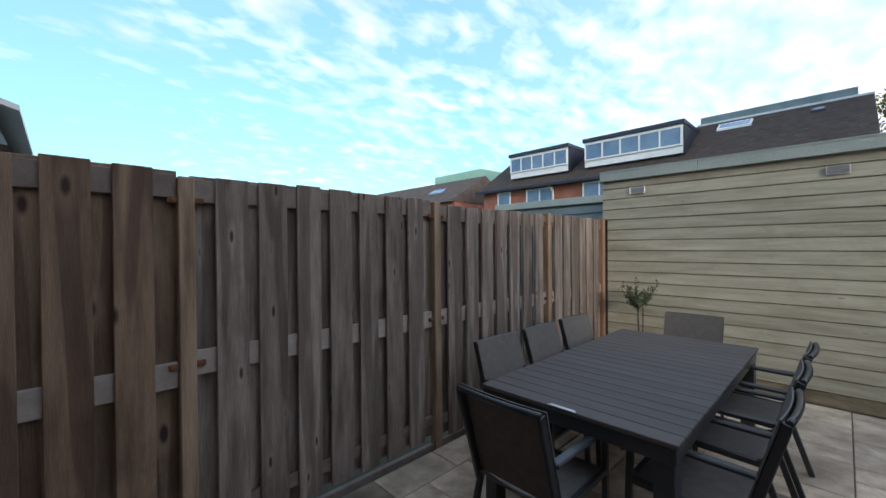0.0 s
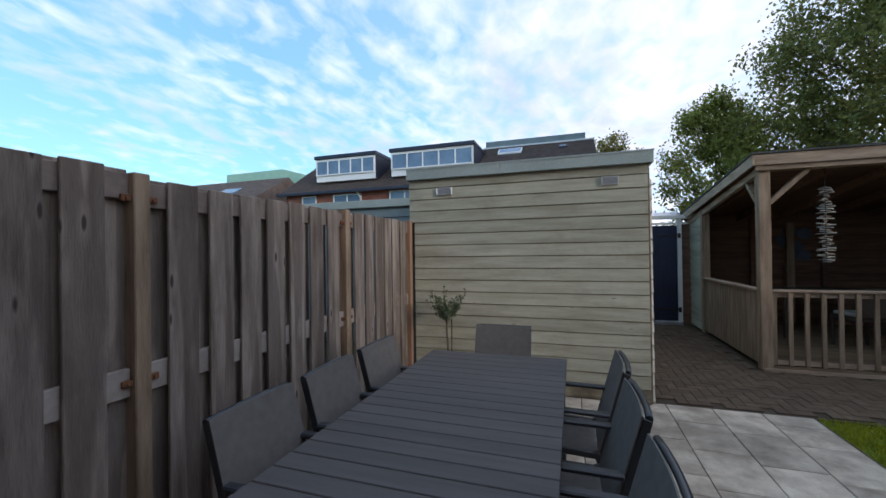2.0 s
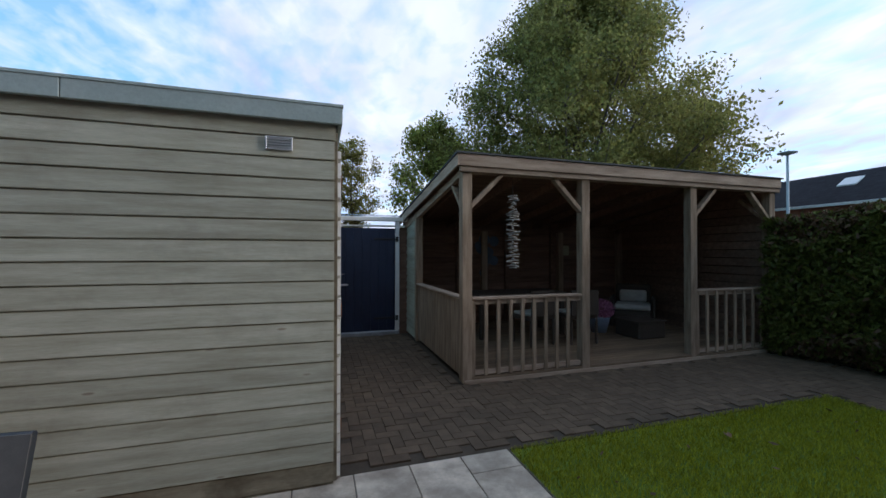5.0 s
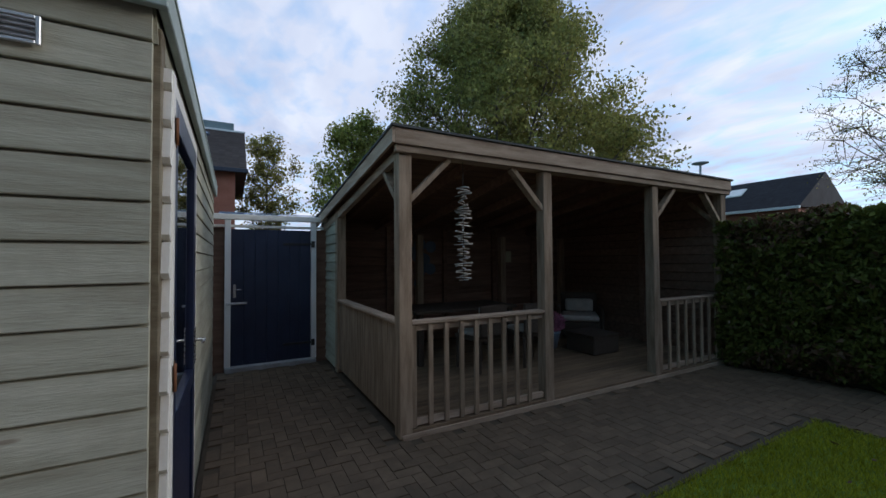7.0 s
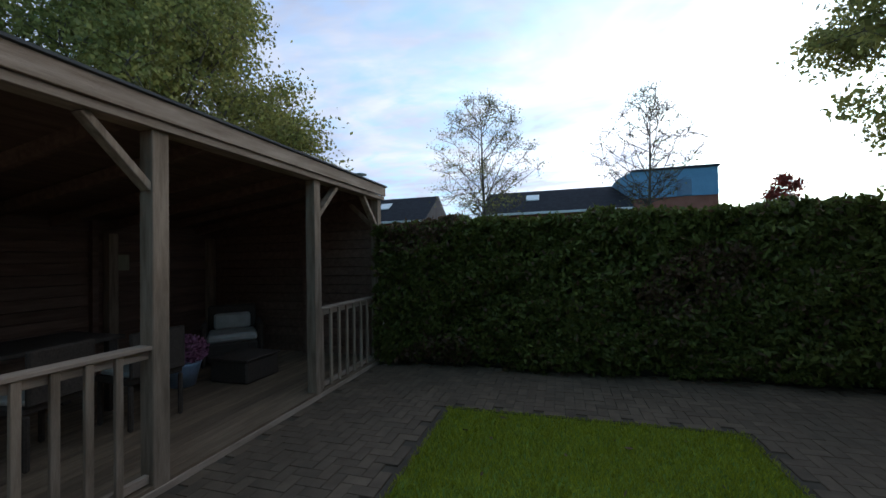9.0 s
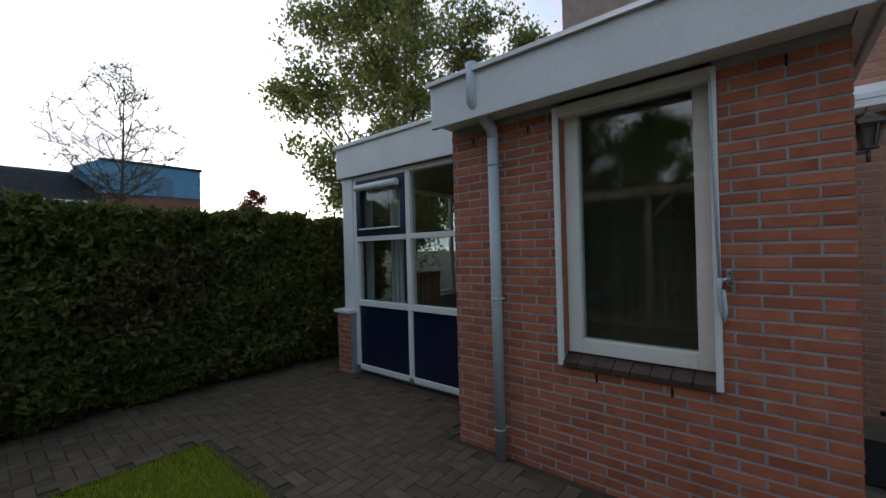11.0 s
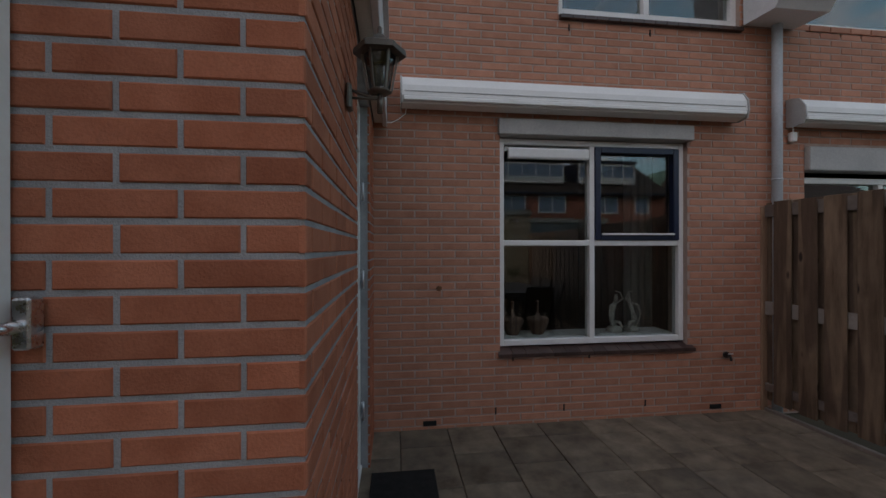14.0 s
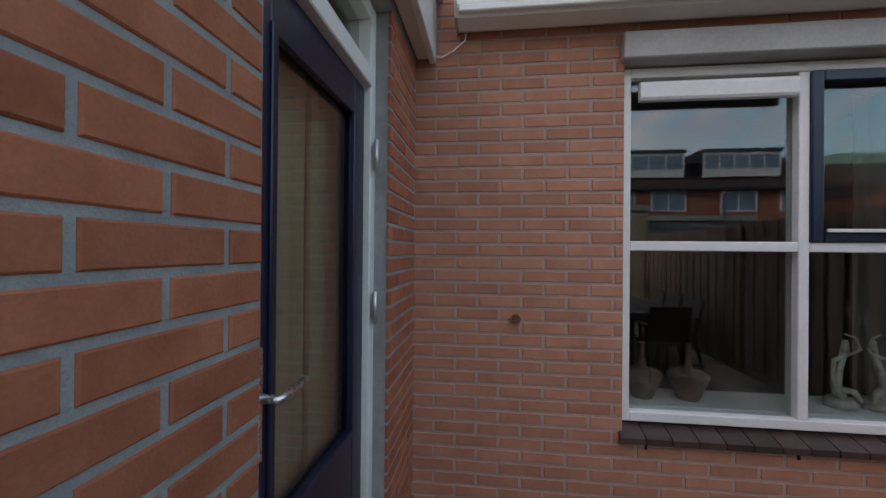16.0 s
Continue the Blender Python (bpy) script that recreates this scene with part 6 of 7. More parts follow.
bm = bmesh.new()
bx(bm, (-0.022, -0.035, -0.02), (0.0, 0.035, 0.11), 0.007)
lp("backplate", bm, "bronze")
bm = bmesh.new()
tube(bm, [(-0.01, 0, 0.09), (-0.05, 0, 0.07), (-0.09, 0, 0.055), (-0.13, 0, 0.055)], 0.008, 8)
tube(bm, [(-0.01, 0, 0.045), (-0.13, 0, 0.045)], 0.007, 8)
tube(bm, [(-0.13, 0, -0.03), (-0.13, 0, 0.08)], 0.011, 10)
lp("arm", bm, "bronze")
lx, n6 = -0.13, 6
bm = bmesh.new()
lathe(bm, [(0.012, 0.07), (0.045, 0.075), (0.05, 0.085), (0.045, 0.09)], (lx, 0, 0), 6)
for k in range(6):
    a = k * math.tau / 6
    beam(bm, (lx + 0.046 * math.cos(a), 0.046 * math.sin(a), 0.088), (lx + 0.074 * math.cos(a), 0.074 * math.sin(a), 0.30), 0.009, 0.009)
lp("cage", bm, "bronze")
bm = bmesh.new()
lathe(bm, [(0.040, 0.092), (0.066, 0.298)], (lx, 0, 0), 6)
for f in bm.faces:
    f.smooth = False
lp("shade", bm, "darkglass", "smoked glass shade")
bm = bmesh.new()
lathe(bm, [(0.105, 0.275), (0.103, 0.305), (0.045, 0.345), (0.026, 0.375), (0.010, 0.385), (0.009, 0.42), (0.004, 0.43)], (lx, 0, 0), 6)
for f in bm.faces:
    f.smooth = False
lp("cap", bm, "bronze", "pointed lantern cap")

lan.scale = (0.88, 0.83, 0.66)
lan.location.z = 1.975
for x, z, nm, lb in ((3.03, 1.157, "wall_hook", "small rusty hook plug in the brick wall"),):
    h = thing(nm, (x, 0.008, z), lb, "hook")
    bm = bmesh.new()
    tube(bm, [(0, 0, 0), (0, 0.03, 0)], 0.022, 10)
    part("plug", bm, M["rust"], h)
tap = thing("garden_tap", (0.42, 0.008, 0.50), "small grey outdoor tap on the brick wall", "tap")
bm = bmesh.new()
tube(bm, [(0, 0, 0.02), (0, 0.015, 0.02)], 0.028, 12)
tube(bm, [(0, 0.01, 0.02), (0, 0.05, 0.02), (0, 0.06, 0.0), (0, 0.06, -0.02)], 0.011, 8)
part("spout", bm, M["iron"], tap)
bm = bmesh.new()
bx(bm, (-0.025, 0.05, 0.035), (0.025, 0.062, 0.045), 0.003)
part("tap_handle", bm, M["alu"], tap)
for x, z in ((3.105, 0.047), (0.52, 0.056)):
    v = thing("air_brick", (x, 0.007, z), "black air brick low in the brick wall", "air vent", "air bricks")
    bm = bmesh.new()
    bx(bm, (-0.055, -0.01, -0.02), (0.055, 0.006, 0.02), 0.002)
    part("grille", bm, M["dark"], v)
hop = thing("bay_panel", (0.15, 0.02, 3.50), "small ribbed grey white panel box high on the house wall", "wall box")
bm = bmesh.new()
prism(bm, [(0.0, 0.0), (0.30, -0.02), (0.36, 0.06), (0.36, 1.4), (0.0, 1.4)], 0, -0.42, 0.10)
part("box", bm, M["greyfascia"], hop)
for i in range(6):
    bm = bmesh.new()
    tube(bm, [(-0.38 + i * 0.09, 0.37, 0.05), (-0.38 + i * 0.09, 0.37, 1.38)], 0.022, 8)
    part("rib", bm, M["greyfascia"], hop)
for x, z, o in ((4.30, 0.70, EXT_Y), (4.72, 0.70, EXT_Y), (3.78, 2.41, EXT_Y), (5.15, 2.37, EXT_Y), (5.62, 2.37, EXT_Y), (2.40, 0.56, 0), (1.72, 0.56, 0), (2.55, 0.12, 0), (1.95, 0.12, 0), (1.20, 0.12, 0), (1.90, 3.38, 0), (1.15, 3.38, 0)):
    v = thing("weep_vent", (x, o, z), "dark open weep slot between the wall bricks", "air vent", "weep slots")
    bm = bmesh.new()
    bx(bm, (-0.006, -0.02, -0.028), (0.006, 0.0085, 0.028))
    part("slot", bm, M["dark"], v)
jb = thing("junction_box", (-0.24, 0.008, 2.50), "small white junction box on the house wall below the awning", "wall box")
bm = bmesh.new()
bx(bm, (-0.03, 0, -0.045), (0.03, 0.05, 0.045), 0.008)
part("case", bm, M["white"], jb)
bm = bmesh.new()
tube(bm, [(0, 0.03, 0.045), (0, 0.03, 0.09)], 0.006, 8)
part("cable_entry", bm, M["white"], jb)
cable = bmesh.new()
tube(cable, [(3.46, 0.03, 2.50), (3.42, 0.02, 2.50), (3.36, 0.02, 2.53), (3.30, 0.02, 2.58), (3.29, 0.03, 2.66)], 0.004, 6)
tagged(mesh_ob("cable", cable, M["white"]), "thin white cable from the roof edge to the awning", "cable")

# things on the window ledge inside
solid("window_ledge", [((HWIN[0] + 0.02, -0.42, HWIN[2] + 0.03), (HWIN[1] - 0.02, -0.14, HWIN[2] + 0.05))], M["white"], bevel=0.004)
for i, x in enumerate((2.32, 2.08)):
    s = thing("vase", (x, -0.27, HWIN[2] + 0.05), "dark clay vase with a slim neck on the window ledge", "vase", "clay vases")
    bm = bmesh.new()
    lathe(bm, [(0.055, 0), (0.062, 0.02), (0.100, 0.115), (0.104, 0.135), (0.085, 0.150), (0.022, 0.165), (0.014, 0.21), (0.012, 0.29), (0.018, 0.30)], (0, 0, 0), 20)
    part("body", bm, M["terracotta"], s)
for i, (x, lean) in enumerate(((1.335, 1), (1.165, -1))):
    bm = bmesh.new()
    lathe(bm, [(0.070, 0), (0.074, 0.02), (0.060, 0.045), (0.030, 0.055)], (0, 0, 0), 16)
    # a slender bent body, a head, two limbs held in open loops and a spread wing
    tube(bm, [(0.0, 0, 0.05), (0.03 * lean, 0.01, 0.12), (0.012 * lean, 0, 0.20), (-0.018 * lean, 0, 0.29)], 0.028, 10, True, 0.016)
    tube(bm, [(-0.018 * lean, 0, 0.29), (-0.02 * lean, 0, 0.325), (-0.02 * lean, 0, 0.35)], 0.020, 10, True, 0.012)
    tube(bm, [(-0.01 * lean, 0.01, 0.27), (0.055 * lean, 0.03, 0.25), (0.070 * lean, 0.04, 0.17), (0.045 * lean, 0.04, 0.09), (0.02 * lean, 0.03, 0.05)], 0.012, 8, True, 0.008)
    tube(bm, [(-0.02 * lean, 0.01, 0.27), (-0.07 * lean, 0.03, 0.31), (-0.045 * lean, 0.03, 0.37), (0.0, 0.02, 0.385)], 0.009, 8, True, 0.005)
    tube(bm, [(0.03 * lean, 0.01, 0.10), (-0.035 * lean, 0.04, 0.09), (-0.055 * lean, 0.05, 0.04)], 0.018, 8, True, 0.012)
    s = tagged(mesh_ob("figurine", bm, M["statue"]), "silvery slender figurine standing on the window ledge", "figurine", "figurines on the ledge")
    s.location = (x, -0.26, HWIN[2] + 0.05)
bm = bmesh.new()
drape(bm, HWIN[0] + 0.02, HWIN[0] + 0.33, -0.46, 0.1, 2.4, 0.075, 0.014)
tagged(mesh_ob("curtain", bm, M["sheer"]), "grey sheer curtain at the side of the house window", "curtain")


# ---- houses around ----
def tiled_roof(parent, origin, along, up, n_along, n_up, wa, wu, mat, name="roof_tiles"):
    """Rows of slightly tilted tiles on a slope, in one mesh."""
    o, a, u = Vector(origin), Vector(along).normalized(), Vector(up).normalized()
    nrm = a.cross(u)
    if nrm.z < 0:
        nrm = -nrm
    pts = []
    for i in range(n_up):
        for j in range(n_along):
            p = o + a * (j * wa) + u * (i * wu)
            q = [p + nrm * 0.05, p + a * wa * 0.94 + nrm * 0.05, p + a * wa * 0.94 + u * wu * 1.05 + nrm * 0.015, p + u * wu * 1.05 + nrm * 0.015]
            pts.append([tuple(v) for v in q])
    return quads(name, pts, M[mat], parent, "", "stuff")


def far_window(parent, x0, x1, z0, z1, y, n, mat="white", d=-1):
    """A framed strip of n panes in a wall facing -y."""
    bm = bmesh.new()
    w = 0.09
    bx(bm, (x0, y - 0.04, z0), (x1, y + 0.05, z0 + w))
    bx(bm, (x0, y - 0.04, z1 - w), (x1, y + 0.05, z1))
    for i in range(n + 1):
        xx = x0 + (x1 - x0 - w) * i / n
        bx(bm, (xx, y - 0.04, z0 + w), (xx + w, y + 0.05, z1 - w))
    win = part("window", bm, M[mat], parent)
    for i in range(n):
        a = x0 + (x1 - x0 - w) * i / n + w
        b = x0 + (x1 - x0 - w) * (i + 1) / n
        bm = bmesh.new()
        bx(bm, (a, y - 0.005, z0 + w), (b, y + 0.01, z1 - w))
        part("pane", bm, M["farglass"], win)
    return win


row = thing("row_of_houses", (0, 0, 0), "row of brick houses with brown tiled roof and white dormers", "house")
EY, EZ, RZ = 25.0, 5.70, 8.87
bm = bmesh.new()
bx(bm, (-18.0, EY + 0.5, -0.1), (2.72, EY + 9, EZ))
part("wall", bm, M["farbrick"], row)
bm = bmesh.new()
prism(bm, [(EY, EZ), (EY + 5.0, RZ), (EY + 10, EZ)], 0, -18.3, 3.2)
part("roof", bm, M["tilesroof"], row)
tiled_roof(row, (-18.3, EY, EZ), (1, 0, 0), (0, 5.0, RZ - EZ), 71, 18, 0.3028, 0.328, "tilesroof")
bm = bmesh.new()
bx(bm, (-18.4, EY - 0.12, EZ - 0.12), (3.25, EY + 0.05, EZ + 0.06), 0.01)
part("gutter", bm, M["navytrim"], row, "dark gutter")
for x0, x1, n in ((-15.85, -10.9, 5), (-9.9, -4.0, 5)):
    bm = bmesh.new()
    bx(bm, (x0 + 0.1, EY + 1.0, 6.6), (x1 - 0.1, EY + 4.5, 8.25))
    dm = part("dormer", bm, M["white"], row, "white dormer with a dark flat roof")
    bm = bmesh.new()
    bx(bm, (x0, EY + 0.85, 8.22), (x1, EY + 4.6, 8.45), 0.01)
    part("dormer_roof", bm, M["navytrim"], dm)
    far_window(dm, x0 + 0.12, x1 - 0.12, 7.02, 8.12, EY + 0.95, n)
    bm = bmesh.new()
    bx(bm, (x1 - 0.09, EY + 1.0, 6.6), (x1 - 0.04, EY + 4.5, 8.22))
    part("cheek", bm, M["navytrim"], dm)
bm = bmesh.new()
bx(bm, (-4.15, EY + 5.06, 7.3), (2.65, EY + 8.0, 9.40), 0.01)
part("roof_box", bm, M["slate"], row, "grey green flat roofed box on the ridge")
bm = bmesh.new()
bx(bm, (-4.3, EY + 4.9, RZ - 0.02), (3.22, EY + 5.05, RZ + 0.09), 0.01)
part("ridge_cap", bm, M["greyfascia"], row, "pale ridge flashing")
slope = (RZ - EZ) / 5.0
for x, wd, y0, y1, m in ((-3.05, 1.6, 3.65, 4.35, "white"), (0.95, 0.55, 3.85, 4.15, "navytrim")):
    bm = bmesh.new()
    prism(bm, [(EY + y0, EZ + y0 * slope + 0.05), (EY + y1, EZ + y1 * slope + 0.05), (EY + y1, EZ + y1 * slope + 0.16), (EY + y0, EZ + y0 * slope + 0.16)], 0, x, x + wd)
    sky_frame = part("skylight", bm, M[m], row)
    bm = bmesh.new()
    prism(bm, [(EY + y0 + 0.08, EZ + (y0 + 0.08) * slope + 0.161), (EY + y1 - 0.08, EZ + (y1 - 0.08) * slope + 0.161), (EY + y1 - 0.08, EZ + (y1 - 0.08) * slope + 0.17), (EY + y0 + 0.08, EZ + (y0 + 0.08) * slope + 0.17)], 0, x + 0.08, x + wd - 0.08)
    part("pane", bm, M["farglass"], sky_frame)
for x0, n in ((-16.6, 1), (-14.0, 2), (-9.7, 2), (-6.5, 2), (-2.5, 2)):
    far_window(row, x0, x0 + (1.2 if n == 1 else 2.2), 4.2, 5.55, EY + 0.45, n)
bm = bmesh.new()
tube(bm, [(-11.8, EY + 0.35, 0), (-11.8, EY + 0.35, 5.2), (-11.95, EY, 5.7)], 0.06, 8)
part("downpipe", bm, M["cream"], row)

left = thing("house_with_green_dormer", (0, 0, 0), "brick house with brown roof and a mint green roof box", "house")
bm = bmesh.new()
bx(bm, (-42, EY + 2.5, -0.1), (-23.5, EY + 11, 5.7))
part("wall", bm, M["farbrick"], left)
bm = bmesh.new()
prism(bm, [(EY + 1.9, 5.65), (EY + 7, 8.58), (EY + 12, 5.65)], 0, -42, -23.2)
part("roof", bm, M["tilesroof"], left)
bm = bmesh.new()
prism(bm, [(EY + 2.5, 0.0), (EY + 2.5, 5.75), (EY + 7, 8.35), (EY + 11, 5.9), (EY + 11, 0.0)], 0, -23.49, -23.26)
part("gable", bm, M["farbrick"], left)
bm = bmesh.new()
prism(bm, [(-31.7, 7.0), (-21.5, 7.0), (-21.5, 8.75), (-24.7, 9.65), (-31.7, 9.6)], 1, EY + 8.0, EY + 10.5)
part("roof_box", bm, M["mint"], left, "mint green roof box")
bm = bmesh.new()
prism(bm, [(EY + 4.0, 6.90), (EY + 4.9, 7.42), (EY + 4.9, 7.50), (EY + 4.0, 6.98)], 0, -28.5, -26.6)
part("skylight", bm, M["farglass"], left)

side = thing("garden_side_house", (0, 0, 0), "corner of a neighbouring house roof above the fence", "house")
bm = bmesh.new()
prism(bm, [(-7.0, 3.35), (0.55, 3.35), (0.30, 4.05), (-7.0, 6.5)], 0, -15, -8)
part("wall", bm, M["slate"], side)
bm = bmesh.new()
prism(bm, [(-7.0, 6.5), (0.7, 3.95), (0.7, 4.05), (-7.0, 6.62)], 0, -15.2, -7.9)
part("roof", bm, M["white"], side)
bm = bmesh.new()
bx(bm, (-15, -7, -0.1), (-8.05, 0.2, 3.35))
part("lower_wall", bm, M["farbrick"], side)


def far_house(name, label, x, y0, y1, zw, zr, gable=None, mat="blackroof", skyl=None):
    h = thing(name, (x, y0, 0), label, "house")
    L = y1 - y0
    bm = bmesh.new()
    bx(bm, (0.4, 0.2, -0.1), (7.6, L - 0.2, zw))
    part("wall", bm, M["farbrick"], h)
    bm = bmesh.new()
    pr = [(0, zw), (4.0, zr), (8.0, zw)]
    prism(bm, pr, 1, 0, L)
    part("roof", bm, M[mat], h)
    tiled_roof(h, (0, 0, zw), (0, 1, 0), (4.0, 0, zr - zw), int(L / 0.3), int(math.hypot(4, zr - zw) / 0.33), 0.30, 0.33, mat)
    bm = bmesh.new()
    bx(bm, (-0.10, -0.05, zw - 0.14), (0.02, L + 0.05, zw + 0.03), 0.01)
    part("gutter", bm, M["white"], h)
    if skyl is not None:
        bm = bmesh.new()
        s = (zr - zw) / 4.0
        prism(bm, [(2.0, zw + 2.0 * s + 0.05), (2.9, zw + 2.9 * s + 0.05), (2.9, zw + 2.9 * s + 0.13), (2.0, zw + 2.0 * s + 0.13)], 1, skyl, skyl + 1.0)
        part("skylight", bm, M["white"], h, "pale roof window")
    return h


far_house("house_behind_hedge", "house with a black tiled roof beyond the hedge", 33.0, 0.2, 10.8, 4.75, 6.95, skyl=6.4)
far_house("house_behind_veranda", "brick house with a black tiled roof beyond the veranda", 33.0, 15.4, 27.0, 4.6, 7.1, skyl=4.0)
bh = thing("blue_house", (34.0, -5.2, 0), "flat roofed blue clad building above brick beyond the hedge", "house")
bm = bmesh.new()
prism(bm, [(0, 5.45), (5.3, 5.45), (6.3, 6.9), (5.2, 7.45), (0, 7.35)], 0, 0, 6)
part("upper_wall", bm, M["bluewall"], bh, "blue clad upper storey")
bm = bmesh.new()
bx(bm, (0.05, 0, -0.1), (6, 5.2, 5.45))
part("lower_wall", bm, M["farbrick"], bh)
bm = bmesh.new()
bx(bm, (-0.1, -0.1, 7.36), (6.1, 5.3, 7.5), 0.01)
part("roof", bm, M["navytrim"], bh)
bm = bmesh.new()
bx(bm, (-0.05, 1.6, 5.5), (0.02, 2.5, 6.6), 0.01)
part("window", bm, M["farglass"], bh)
far_house("low_red_roof_house", "distant house with a low reddish roof beyond the hedge", 36.0, -14.0, -5.5, 3.6, 4.6, mat="tilesroof")
lamp = thing("street_lamp", (17.28, 12.58, 0), "slim grey street lamp beyond the garden", "street lamp")
bm = bmesh.new()
tube(bm, [(0, 0, -0.1), (0, 0, 2.5), (0, 0, 4.78)], 0.06, 10, True, 0.035)
part("pole", bm, M["zinc"], lamp)
bm = bmesh.new()
lathe(bm, [(0.05, 4.78), (0.26, 4.84), (0.27, 4.87), (0.05, 4.91)], (0, 0, 0), 18)
part("head", bm, M["zinc"], lamp)

# ---- trees ----
def tree(name, label, base, height, spread, low, n_leaf, leaf_size, mat, seed, limbs=26, side=9, twigs=5, trunk_r=0.2, fork=0.3, puff=0.5, thin=0.012, shape=0.55):
    """A tapered trunk with limbs that rise to points all through a crown of that height and spread, then side branches and twigs
    with small leaves about them. low: the height of the crown's underside; shape: where along the crown it is widest."""
    r = random.Random(seed)
    nr = np.random.default_rng(seed)
    t = thing(name, base, label, "tree")
    bm = bmesh.new()
    top = Vector((r.uniform(-0.3, 0.3), r.uniform(-0.3, 0.3), height * 0.93))
    f0 = height * fork

    def axis(z):
        k = max(min(z / top.z, 1.0), 0.0)
        return Vector((top.x * k * k + 0.12 * math.sin(k * 7), top.y * k * k, z))

    def radius(z):
        k = (z - low) / (height - low)
        if not 0 <= k <= 1:
            return 0.0
        return spread * (math.sin(math.pi * k ** (math.log(0.5) / math.log(shape))) ** 0.6)

    tube(bm, [axis(top.z * k / 9) - Vector((0, 0, 0.3 if k == 0 else 0)) for k in range(10)], trunk_r * 1.15, 9, False, trunk_r * 0.12)
    tips = []

    def limb(p, q, rad, sag, seg=5):
        mid = p.lerp(q, 0.5) + Vector((0, 0, -sag)) + Vector((r.uniform(-1, 1), r.uniform(-1, 1), 0)) * (q - p).length * 0.07
        pts = [((1 - s) ** 2) * p + 2 * s * (1 - s) * mid + s * s * q for s in [i / seg for i in range(seg + 1)]]
        tube(bm, pts, rad, 5 if rad > 0.04 else 3, False, max(rad * 0.35, thin * 0.5))
        return pts

    for k in range(limbs):
        z = low + (height - low) * ((k + r.uniform(0.1, 0.9)) / limbs) ** 0.85
        rr = radius(z) * r.uniform(0.62, 0.93)
        a = k * 2.399 + r.uniform(-0.5, 0.5)
        q = Vector((math.cos(a) * rr, math.sin(a) * rr, z))
        start = max(f0 * r.uniform(0.8, 1.1), z - rr * r.uniform(0.8, 1.3))
        start = min(start, z - 0.15 * rr, height * 0.85)
        pts = limb(axis(start), q, trunk_r * 0.42 * (1 - 0.55 * start / height), rr * 0.12, 7)
        for m in range(side):
            s = pts[r.randrange(2, 8)] if r.random() < 0.8 else pts[-1]
            d = Vector((r.gauss(0, 1), r.gauss(0, 1), r.gauss(0.35, 0.7)))
            d = (d.normalized() + (s - axis(s.z)).normalized() * 0.5).normalized() * spread * r.uniform(0.14, 0.36)
            e = s + d
            rim = radius(min(max(e.z, low), height * 0.995))
            h = math.hypot(e.x, e.y)
            if h > rim > 0:
                e.x, e.y = e.x * rim / h, e.y * rim / h
            e.z = min(e.z, height)
            sub_pts = limb(s, e, max(thin * 2.2, 0.02), -0.05 * spread * 0.3, 4)
            for w in range(twigs):
                s2 = sub_pts[r.randrange(1, 5)]
                e2 = s2 + Vector((r.gauss(0, 1), r.gauss(0, 1), r.gauss(0.5, 0.8))).normalized() * spread * r.uniform(0.06, 0.16)
                tube(bm, [s2, s2.lerp(e2, 0.5) + Vector((0, 0, 0.03)), e2], thin, 3, False, thin * 0.4)
                tips.append(tuple(e2))
                tips.append(tuple(s2.lerp(e2, 0.5)))
    part("trunk", bm, M["bark"], t, "trunk and branches")
    if n_leaf:
        P = np.array(tips)
        w = nr.gamma(1.2, 1.0, len(P))
        idx = nr.choice(len(P), n_leaf, p=w / w.sum())
        c = P[idx] + nr.normal(0, puff, (n_leaf, 3)) * (1, 1, 0.8)
        quads("crown", leaves_at(c, leaf_size, nr, 0.6, 1.5), M[mat], t, "leafy crown", "stuff")
    return t


tree("large_tree", "large leafy green and yellowing tree behind the veranda", (18.0, 24.5, 0), 17.7, 8.6, 2.0, 190000, 0.135, "leaf", 3, limbs=60, trunk_r=0.3, fork=0.14, puff=0.42, shape=0.26)
tree("yellowing_tree", "smaller yellowing tree at the edge of the large tree", (28.2, 25.2, 0), 12.6, 3.4, 2.0, 42000, 0.13, "leafyellow", 4, limbs=24, trunk_r=0.2, fork=0.16, puff=0.32, shape=0.36)
tree("tree_by_gate", "smaller light green tree beyond the gate and veranda", (9.3, 26.5, 0), 9.3, 3.7, 1.4, 23000, 0.13, "leafgreen", 8, limbs=24, trunk_r=0.13, puff=0.28, shape=0.38)
tree("tree_beyond_gate", "sparse tree behind the brick house beyond the gate", (4.7, 33.0, 0), 9.7, 2.3, 2.6, 9000, 0.12, "leafyellow", 9, limbs=20, trunk_r=0.12, puff=0.22)
tree("bare_tree", "nearly bare autumn tree with fine twigs beyond the hedge", (25.0, 9.1, 0), 10.5, 3.2, 3.4, 4000, 0.07, "leaf", 12, limbs=30, side=9, twigs=9, trunk_r=0.11, fork=0.42, puff=0.16, thin=0.009, shape=0.42)
tree("bare_tree", "nearly bare autumn tree with upright twigs beyond the hedge", (25.0, 0.9, 0), 9.7, 2.6, 4.0, 600, 0.07, "leaf", 15, limbs=30, side=8, twigs=9, trunk_r=0.10, fork=0.46, puff=0.16, thin=0.009, shape=0.45)
tree("backlit_tree", "tall leafy tree with thinning foliage beside the garden room", (18.0, -9.0, 0), 15.5, 6.8, 1.6, 60000, 0.15, "leaf", 31, limbs=30, trunk_r=0.22, fork=0.2, puff=0.30)
tree("red_tree", "small red leaved tree far beyond the hedge", (35.0, -9.2, 0), 6.4, 1.3, 3.6, 2500, 0.14, "redleaf", 33, limbs=10, side=5, trunk_r=0.06, puff=0.2)

